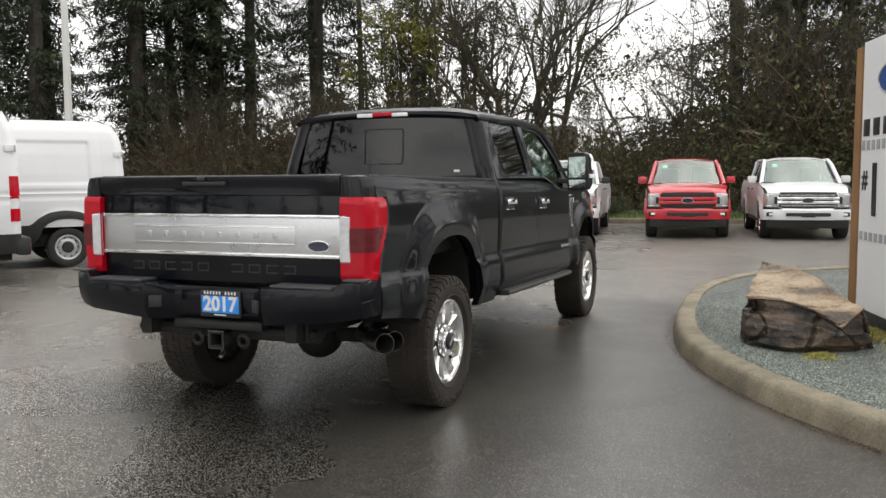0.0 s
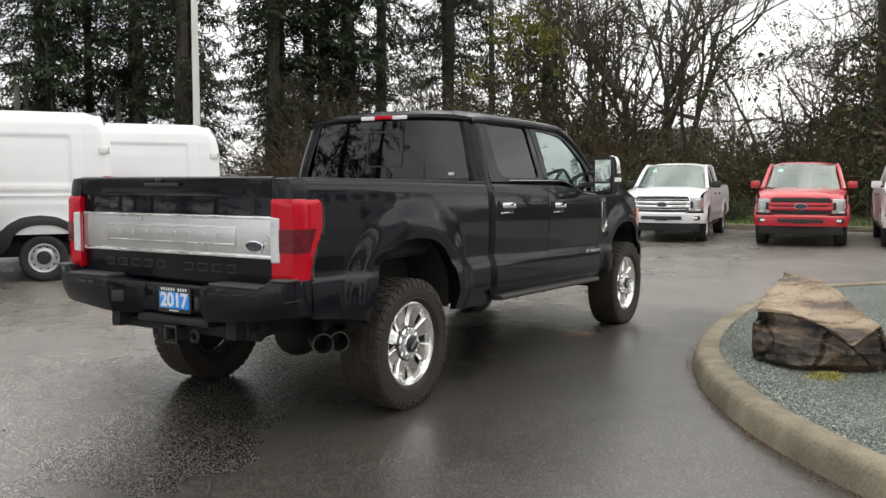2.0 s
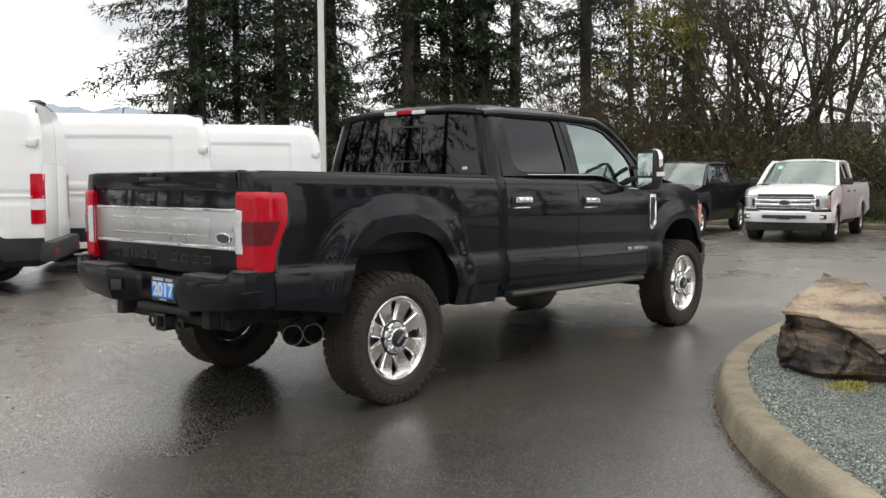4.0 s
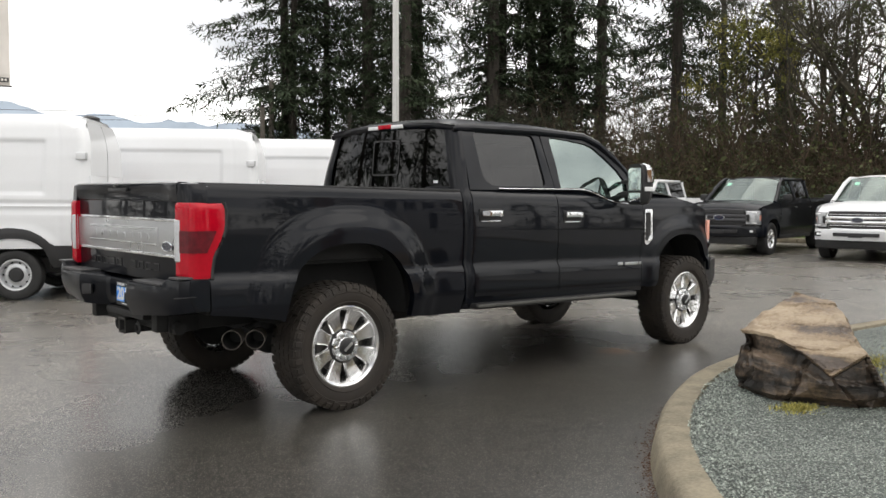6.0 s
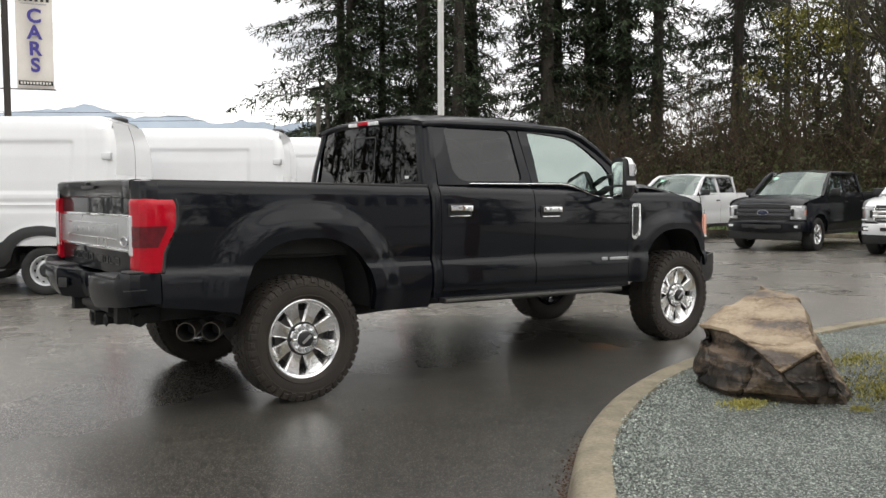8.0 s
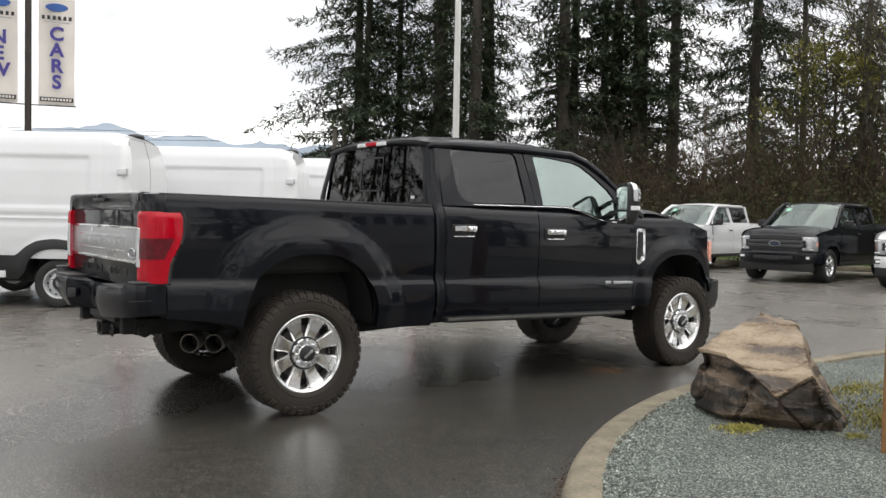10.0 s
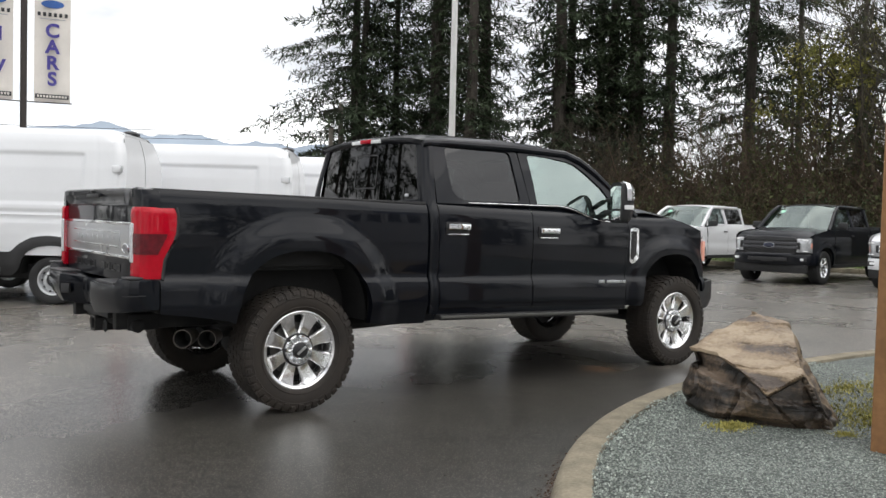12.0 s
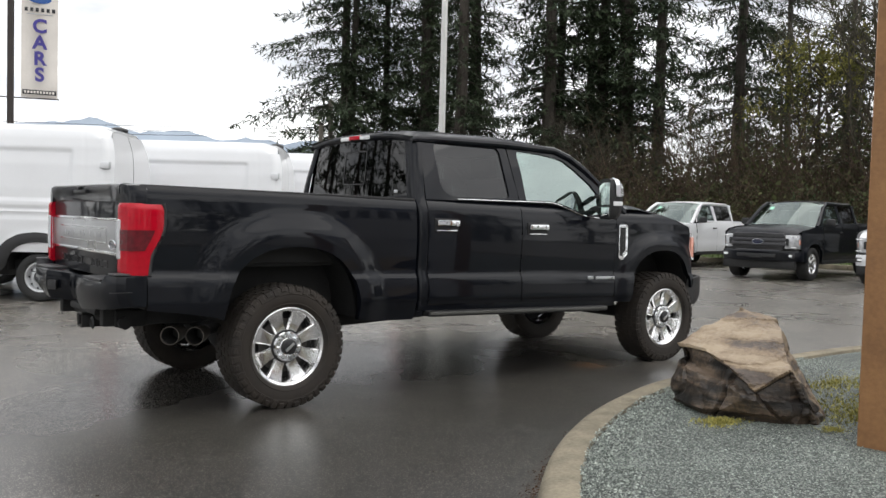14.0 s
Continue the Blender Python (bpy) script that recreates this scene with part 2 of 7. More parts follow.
# ---- mesh helpers ----
def mesh_of(name, verts, faces, material, smooth=True):
    me = bpy.data.meshes.new(name)
    me.from_pydata([tuple(v) for v in verts], [], [tuple(f) for f in faces])
    me.materials.append(material)
    if smooth:
        me.shade_smooth()
    me.update()
    return me


def part(name, bm, material, parent=None, label="", smooth=True, sharp=35):
    """Links a bmesh (or mesh) as one object, under a thing or a part."""
    if isinstance(bm, bmesh.types.BMesh):
        me = bpy.data.meshes.new(name)
        if smooth:
            for f in bm.faces:
                f.smooth = True
            lim = radians(sharp)
            for e in bm.edges:
                if len(e.link_faces) == 2 and e.calc_face_angle(0) > lim:
                    e.smooth = False
        bm.to_mesh(me)
        bm.free()
        me.materials.append(material)
    else:
        me = bm
    ob = new(name, me)
    if parent:
        ob.parent = parent
    if label:
        ob["label"] = label
    return ob


def empty(name, label, category, group="", kind="", m=None):
    ob = new(name)
    if m is not None:
        ob.matrix_world = m
    return tagged(ob, label, category, group, kind)


def box(cx, cy, cz, sx, sy, sz, bevel=0.0, rot=None, seg=2, bm=None):
    own = bm is None
    b2 = bmesh.new()
    bmesh.ops.create_cube(b2, size=1.0)
    bmesh.ops.scale(b2, vec=(sx, sy, sz), verts=b2.verts)
    if bevel:
        bmesh.ops.bevel(b2, geom=list(b2.edges), offset=bevel, segments=seg, profile=0.6, affect="EDGES")
    if rot is not None:
        bmesh.ops.transform(b2, matrix=rot.to_4x4(), verts=b2.verts)
    bmesh.ops.translate(b2, vec=(cx, cy, cz), verts=b2.verts)
    if own:
        return b2
    return join(bm, b2)


def join(bm, b2):
    me = bpy.data.meshes.new("tmp")
    b2.to_mesh(me)
    b2.free()
    bm.from_mesh(me)
    bpy.data.meshes.remove(me)
    return bm


def loft(rings, closed=True, caps=True, bm=None):
    """Skins rings of equally many points."""
    bm = bm or bmesh.new()
    vs = [[bm.verts.new(p) for p in r] for r in rings]
    n = len(rings[0])
    for a, b in zip(vs, vs[1:]):
        for i in range(n if closed else n - 1):
            j = (i + 1) % n
            try:
                bm.faces.new((a[i], a[j], b[j], b[i]))
            except ValueError:
                pass
    if caps and closed:
        for r in (vs[0], vs[-1]):
            try:
                bm.faces.new(r)
            except ValueError:
                pass
    bmesh.ops.recalc_face_normals(bm, faces=bm.faces)
    return bm


def lathe(profile, steps=48, axis="y", bm=None):
    """Turns a profile of (radius, along) round the y axis (or z)."""
    rings = []
    for k in range(steps):
        a = 2 * math.pi * k / steps
        rings.append([(r * math.cos(a), h, r * math.sin(a)) if axis == "y" else (r * math.cos(a), r * math.sin(a), h) for r, h in profile])
    rings.append(rings[0])
    bm = loft(rings, closed=False, bm=bm)
    bmesh.ops.remove_doubles(bm, verts=bm.verts, dist=1e-5)
    bmesh.ops.recalc_face_normals(bm, faces=bm.faces)
    return bm


def tube(points, radius, sides=8, bm=None, closed=False):
    """A tube along points; radius is one number or one per point."""
    pts = [Vector(p) for p in points]
    rad = radius if isinstance(radius, (list, tuple)) else [radius] * len(pts)
    rings = []
    for i, p in enumerate(pts):
        d = (pts[min(i + 1, len(pts) - 1)] - pts[max(i - 1, 0)]).normalized()
        u = d.cross(Vector((0, 0, 1)) if abs(d.z) < 0.9 else Vector((1, 0, 0))).normalized()
        v = d.cross(u)
        rings.append([p + rad[i] * (math.cos(2 * math.pi * k / sides) * u + math.sin(2 * math.pi * k / sides) * v) for k in range(sides)])
    return loft(rings, bm=bm)


def plate(outer, holes, place):
    """A flat outline with holes, its points put into space by place(u, v)."""
    bm = bmesh.new()
    for loop in (outer, *holes):
        vs = [bm.verts.new((u, v, 0)) for u, v in loop]
        for a, b in zip(vs, vs[1:] + vs[:1]):
            bm.edges.new((a, b))
    bmesh.ops.triangle_fill(bm, use_beauty=True, use_dissolve=False, edges=list(bm.edges), normal=(0, 0, 1))
    for v in bm.verts:
        v.co = Vector(place(v.co.x, v.co.y))
    return bm


def rounded(points, r, steps=4):
    """A polygon with its corners rounded."""
    out, n = [], len(points)
    for i in range(n):
        p0, p, p1 = (Vector(points[(i + k) % n]) for k in (-1, 0, 1))
        rr = r[i] if isinstance(r, (list, tuple)) else r
        a, b = (p0 - p), (p1 - p)
        a, b = p + a.normalized() * min(rr, a.length * 0.45), p + b.normalized() * min(rr, b.length * 0.45)
        for k in range(steps + 1):
            t = k / steps
            out.append(tuple((1 - t) ** 2 * a + 2 * t * (1 - t) * p + t * t * b))
    return out


def mirrored(bm):
    """A copy turned over the plane y = 0."""
    b2 = bm.copy()
    for v in b2.verts:
        v.co.y = -v.co.y
    bmesh.ops.reverse_faces(b2, faces=b2.faces)
    return b2


def facing(bm, way):
    """Turns a sheet's faces to look the given way."""
    way = Vector(way)
    bm.normal_update()
    if sum(f.normal.dot(way) * f.calc_area() for f in bm.faces) < 0:
        bmesh.ops.reverse_faces(bm, faces=bm.faces)
    bm.normal_update()
    return bm


def smoothstep(a, b, x):
    t = min(1.0, max(0.0, (x - a) / (b - a)))
    return t * t * (3 - 2 * t)


def lerp_table(table, x):
    if x <= table[0][0]:
        return table[0][1]
    for (a, u), (b, v) in zip(table, table[1:]):
        if x <= b:
            return u + (v - u) * (x - a) / (b - a)
    return table[-1][1]


def lettering(name, text, size, depth, material, m, parent=None, label="", bold=0.0):
    """Raised letters in the built-in font, turned into a mesh."""
    cu = bpy.data.curves.new(name, "FONT")
    cu.body, cu.size, cu.extrude, cu.align_x, cu.align_y, cu.offset = text, size, depth, "CENTER", "CENTER", bold
    ob = bpy.data.objects.new(name, cu)
    me = bpy.data.meshes.new_from_object(ob)
    bpy.data.objects.remove(ob)
    me.materials.clear()
    me.materials.append(material)
    o = part(name, me, material, parent, label)
    if parent:
        o.matrix_basis = m
    else:
        o.matrix_world = m
    return o


# ---- ground ----
def build_ground():
    n = 40
    xs = [-400 + 800 * (0.5 + 0.5 * math.copysign(abs(2 * i / n - 1) ** 2.2, 2 * i / n - 1)) for i in range(n + 1)]
    verts = [(x, y, 0) for y in xs for x in xs]
    faces = [(j * (n + 1) + i, j * (n + 1) + i + 1, (j + 1) * (n + 1) + i + 1, (j + 1) * (n + 1) + i) for j in range(n) for i in range(n)]
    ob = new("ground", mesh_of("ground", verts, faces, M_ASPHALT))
    tagged(ob, "wet dark asphalt of a dealer's parking lot", "ground", kind="structure")


build_ground()


# ---- kerbed island ----
def island_outline():
    """The outer foot of the kerb, walked round: a long rounded island."""
    ctrl = [(-1.6, -5.7), (-0.95, -4.50), (-0.21, -3.71), (0.265, -3.275), (0.742, -2.925), (1.415, -2.55), (2.3, -2.205), (3.3, -2.02), (4.3, -1.94),
            (5.4, -1.92), (6.5, -2.05), (7.6, -2.45), (8.6, -3.3), (9.4, -4.6), (9.6, -6.2), (8.8, -8.2), (6.5, -9.8), (3.0, -10.2), (0.2, -9.4), (-1.4, -7.6)]
    pts = [Vector((x, y)) for x, y in ctrl]
    n, out = len(pts), []
    for i in range(n):
        p0, p1, p2, p3 = (pts[(i + k) % n] for k in (-1, 0, 1, 2))
        for k in range(8):
            t = k / 8
            out.append(0.5 * (2 * p1 + (p2 - p0) * t + (2 * p0 - 5 * p1 + 4 * p2 - p3) * t * t + (3 * p1 - p0 - 3 * p2 + p3) * t ** 3))
    return out


ISLAND = island_outline()


def inset(outline, d):
    out, n = [], len(outline)
    for i in range(n):
        t = (outline[(i + 1) % n] - outline[i - 1]).normalized()
        out.append(outline[i] + Vector((t.y, -t.x)) * d)
    return out


def gravel_material():
    """Crushed rock: angular pieces with pale green grey faces, the shade of the gaps put into the colour."""
    m = bpy.data.materials.new("green_grey_crushed_rock")
    m.use_nodes = True
    n, l = m.node_tree.nodes, m.node_tree.links
    b = n["Principled BSDF"]
    co, vo, no = n.new("ShaderNodeTexCoord"), n.new("ShaderNodeTexVoronoi"), n.new("ShaderNodeTexNoise")
    vo.inputs["Scale"].default_value, no.inputs["Scale"].default_value, no.inputs["Detail"].default_value = 105.0, 1.3, 5.0
    l.new(co.outputs["Object"], vo.inputs["Vector"])
    l.new(co.outputs["Object"], no.inputs["Vector"])
    r = n.new("ShaderNodeValToRGB")
    for pos, c in ((0.0, (0.035, 0.048, 0.043, 1)), (1.0, (0.44, 0.48, 0.43, 1))):
        r.color_ramp.elements[int(pos)].position, r.color_ramp.elements[int(pos)].color = 0.1 + 0.85 * pos, c
    e = r.color_ramp.elements.new(0.55)
    e.color = (0.135, 0.165, 0.150, 1)
    sep = n.new("ShaderNodeSeparateColor")
    l.new(vo.outputs["Color"], sep.inputs["Color"])
    l.new(sep.outputs["Red"], r.inputs["Fac"])
    # colour falls off towards each piece's edge, as shade in the gaps
    gap = n.new("ShaderNodeMapRange")
    gap.inputs["From Min"].default_value, gap.inputs["From Max"].default_value = 0.75, 0.35
    gap.inputs["To Min"].default_value, gap.inputs["To Max"].default_value = 0.25, 1.0
    l.new(vo.outputs["Distance"], gap.inputs["Value"])
    big = n.new("ShaderNodeMapRange")
    big.inputs["From Min"].default_value, big.inputs["From Max"].default_value = 0.3, 0.7
    big.inputs["To Min"].default_value, big.inputs["To Max"].default_value = 0.68, 1.05
    l.new(no.outputs["Fac"], big.inputs["Value"])
    k = n.new("ShaderNodeMath")
    k.operation = "MULTIPLY"
    l.new(gap.outputs["Result"], k.inputs[0])
    l.new(big.outputs["Result"], k.inputs[1])
    sc = n.new("ShaderNodeVectorMath")
    sc.operation = "SCALE"
    l.new(r.outputs["Color"], sc.inputs[0])
    l.new(k.outputs[0], sc.inputs["Scale"])
    l.new(sc.outputs["Vector"], b.inputs["Base Color"])
    b.inputs["Roughness"].default_value = 0.6
    bp = n.new("ShaderNodeBump")
    bp.invert = True
    bp.inputs["Strength"].default_value, bp.inputs["Distance"].default_value = 0.8, 0.01
    l.new(vo.outputs["Distance"], bp.inputs["Height"])
    l.new(bp.outputs["Normal"], b.inputs["Normal"])
    return m


M_GRAVEL = gravel_material()
M_CHIP = mat("green_grey_rock_chips", (0.42, 0.46, 0.41), 0.5, 0.0, 0.3, 90.0, color2=(0.055, 0.074, 0.063), island=True)
M_MOSS = mat("yellow_green_moss", (0.42, 0.37, 0.10), 0.9, 0.0, 0.3, 14.0, color2=(0.24, 0.235, 0.075), island=True)


def build_island():
    kerb = empty("kerb", "weathered tan concrete kerb round a gravel island", "kerb", kind="structure")
    prof = [(0.0, 0.0), (0.014, 0.07), (0.026, 0.115), (0.042, 0.140), (0.065, 0.152), (0.10, 0.156), (0.195, 0.157), (0.208, 0.15), (0.215, 0.10)]
    rings_by = [inset(ISLAND, d) for d, _ in prof]
    n = len(ISLAND)
    seg = 32
    for s in range(0, n, seg):
        rings = []
        for k in range(seg + 1):
            i = (s + k) % n
            ring = []
            for (d, z), ln in zip(prof, rings_by):
                p = ln[i]
                if k in (0, seg):
                    q = ln[(s + (1 if k == 0 else seg - 1)) % n]
                    p = p + (q - p) * 0.03
                ring.append((p.x, p.y, z + 0.004 * noise.noise((p.x * 1.3, p.y * 1.3, 0))))
            rings.append(ring + [(rings_by[-1][i].x, rings_by[-1][i].y, -0.02), (rings_by[0][i].x, rings_by[0][i].y, -0.02)])
        part("kerb_stone", loft(rings), M_CONCRETE, kerb)
    inner = inset(ISLAND, 0.20)
    c = sum(inner, Vector((0, 0))) / n
    verts, faces = [(c.x, c.y, 0.15)], []
    steps = 26
    for r in range(1, steps + 1):
        for p in inner:
            q = c + (p - c) * (r / steps)
            e = smoothstep(1.0, 0.9, r / steps)
            verts.append((q.x, q.y, 0.125 + 0.03 * e + 0.018 * noise.noise((q.x * 2, q.y * 2, 3)) * e))
    for i in range(n):
        faces.append((0, 1 + i, 1 + (i + 1) % n))
    for r in range(steps - 1):
        for i in range(n):
            a, b = 1 + r * n + i, 1 + r * n + (i + 1) % n
            faces.append((a, a + n, b + n, b))
    bed = new("gravel_bed", mesh_of("gravel_bed", verts, faces, M_GRAVEL))
    tagged(bed, "bed of green grey crushed rock inside the kerb", "gravel", kind="structure")
    # loose chips on the side of the bed that is passed closely
    rng = np.random.default_rng(4)
    vs, fs = [], []
    count = 0
    while count < 64000:
        x, y = rng.uniform(-1.2, 6.0), rng.uniform(-6.2, -1.9)
        if not inside(inner, x, y):
            continue
        if (x - 1.5) ** 2 + (y + 4.2) ** 2 > 14:
            continue
        count += 1
        s = rng.uniform(0.004, 0.0105)
        z = 0.153 + 0.018 * noise.noise((x * 2, y * 2, 3))
        a = rng.uniform(0, 6.28)
        base = len(vs)
        tip = (rng.uniform(-0.4, 0.4) * s, rng.uniform(-0.4, 0.4) * s, s * rng.uniform(0.5, 1.0))
        for k in range(3):
            r = s * rng.uniform(0.7, 1.3)
            vs.append((x + r * math.cos(a + k * 2.1), y + r * math.sin(a + k * 2.1), z - 0.003 + rng.uniform(0, 0.4) * s))
        vs.append((x + tip[0], y + tip[1], z + tip[2]))
        fs += [(base, base + 1, base + 3), (base + 1, base + 2, base + 3), (base + 2, base, base + 3)]
    tagged(new("rock_chips", mesh_of("rock_chips", vs, fs, M_CHIP, False)), "loose green grey rock chips over the bed", "gravel", kind="stuff")


def inside(poly, x, y):
    hit = False
    for a, b in zip(poly, poly[1:] + poly[:1]):
        if (a.y > y) != (b.y > y) and x < a.x + (y - a.y) / (b.y - a.y) * (b.x - a.x):
            hit = not hit
    return hit


build_island()


def flakes(name, spots, low, high, material, label, category):
    """Small curled bits lying flat on the ground."""
    rng = np.random.default_rng(len(spots))
    vs, fs = [], []
    for x, y, z in spots:
        r, a, up = rng.uniform(low, high), rng.uniform(0, 6.28), rng.uniform(0.1, 0.5)
        b = len(vs)
        for k in range(5):
            q = r * rng.uniform(0.6, 1.1)
            vs.append((x + q * math.cos(a + 1.257 * k), y + 0.6 * q * math.sin(a + 1.257 * k), z + 0.002 + r * up * (k % 2)))
        fs.append(tuple(range(b, b + 5)))
    tagged(new(name, mesh_of(name, vs, fs, material, False)), label, category, kind="stuff")


def build_litter():
    rng = np.random.default_rng(17)
    foot = []
    n = len(ISLAND)
    for _ in range(1500):
        i = int(rng.integers(8, 66))
        p, q = ISLAND[i], ISLAND[(i + 1) % n]
        side = Vector((q.y - p.y, p.x - q.x)).normalized()
        c = p.lerp(q, rng.uniform()) - side * abs(rng.normal(0.0, 0.035))
        foot.append((c.x, c.y, 0.0))
    flakes("leaf_litter", foot, 0.003, 0.010, mat("brown_leaf_litter", (0.11, 0.055, 0.03), 0.9, 0.0, 0.3, 20.0, island=True), "reddish brown leaf litter along the foot of the kerb", "leaf litter")
    loose = [(rng.uniform(-3.5, 5.0), rng.uniform(-4.0, 2.5), 0.0) for _ in range(70)]
    loose = [p for p in loose if not inside(ISLAND, p[0], p[1])]
    flakes("leaf_bits", loose, 0.006, 0.016, mat("dark_wet_leaf", (0.035, 0.028, 0.02), 0.6, 0.0, 0.3, 20.0, island=True), "few dark wet leaf bits on the asphalt", "leaf litter")


build_litter()


# ---- the black pickup ----
# x runs forward from the rear axle, y to its left, z up; the nearside of the walk is y < 0.
SIDE = [(0.50, 0.925), (0.57, 0.95), (0.66, 0.982), (0.715, 1.002), (0.74, 1.008), (0.86, 1.005), (0.905, 0.998), (0.93, 0.980), (0.95, 0.977),
        (1.05, 0.984), (1.2, 0.989), (1.33, 0.986), (1.42, 0.977), (1.465, 0.965), (1.49, 0.950), (1.51, 0.925), (1.56, 0.88)]
ARCH_REAR = (0.055, 0.52, 0.60, 0.52)
ARCH_FRONT = (4.005, 0.465, 0.62, 0.455)


def arch_ratio(x, z, arch, n=2.4):
    xc, a, zc, b = arch
    return (abs((x - xc) / a) ** n + abs(max(0, z - zc) / b) ** n) ** (1 / n)


def flank(x, z):
    """Half the body's width at a place on its flank."""
    y = lerp_table(SIDE, z + 0.021 * x)
    for arch, out, reach in ((ARCH_REAR, 0.048, 1.52), (ARCH_FRONT, 0.046, 1.42)):
        r = arch_ratio(x, z, arch)
        if r < reach:
            y += out * (1 - smoothstep(1.12, reach, r)) * smoothstep(1.50, 1.36, z)
    y -= 0.05 * smoothstep(3.9, 4.75, x)
    return y


def arch_path(arch, rear_to_front=True, n=2.4, steps=26):
    xc, a, zc, b = arch
    out = []
    for k in range(steps + 1):
        t = math.pi * (1 - k / steps)
        c, s = math.cos(t), math.sin(t)
        out.append((xc + a * math.copysign(abs(c) ** (2 / n), c), zc + b * abs(s) ** (2 / n)))
    return out


def resample(points, n):
    pts = [Vector(p) for p in points]
    lens = [0.0]
    for a, b in zip(pts, pts[1:]):
        lens.append(lens[-1] + (b - a).length)
    out = []
    for k in range(n):
        d, i = lens[-1] * k / (n - 1), 0
        while i < len(pts) - 2 and lens[i + 1] < d:
            i += 1
        t = (d - lens[i]) / max(1e-9, lens[i + 1] - lens[i])
        out.append(pts[i].lerp(pts[i + 1], t))
    return out


def skin(bottom, top, rows=44, cols=None, tuck_low=0.05, tuck_top=0.0):
    """A body panel between two edges seen from the side, laid on the flank; its lower edge turns inwards."""
    cols = cols or max(len(bottom), len(top))
    b, t = (resample(e, cols) if len(e) != cols else [Vector(p) for p in e] for e in (bottom, top))
    rings = []
    for k in range(cols):
        col = []
        if tuck_low:
            col.append((b[k].x, -flank(b[k].x, b[k].y) + tuck_low, b[k].y))
        for r in range(rows + 1):
            p = b[k].lerp(t[k], r / rows)
            col.append((p.x, -flank(p.x, p.y), p.y))
        if tuck_top:
            col.append((t[k].x, -flank(t[k].x, t[k].y) + tuck_top, t[k].y + 0.002))
        rings.append(col)
    return loft(rings, closed=False)


def both(name, bm, material, parent, label="", **kw):
    """The part on the nearside and its mirror image."""
    m = mirrored(bm)
    a = part(name, bm, material, parent, label, **kw)
    b = part(name, m, material, parent, label, **kw)
    return a, b


def glasshouse_y(z):
    return lerp_table([(1.30, 0.975), (1.46, 0.952), (1.50, 0.935), (1.72, 0.880), (1.95, 0.812), (2.0, 0.775), (2.05, 0.70)], z)


def belt(x):
    return lerp_table([(2.55, 1.488), (2.66, 1.470), (2.80, 1.425), (2.92, 1.388), (3.05, 1.370), (3.40, 1.352)], x)


def on_cab(inward=0.0):
    return lambda x, z: (x, -(glasshouse_y(z) - inward), z)


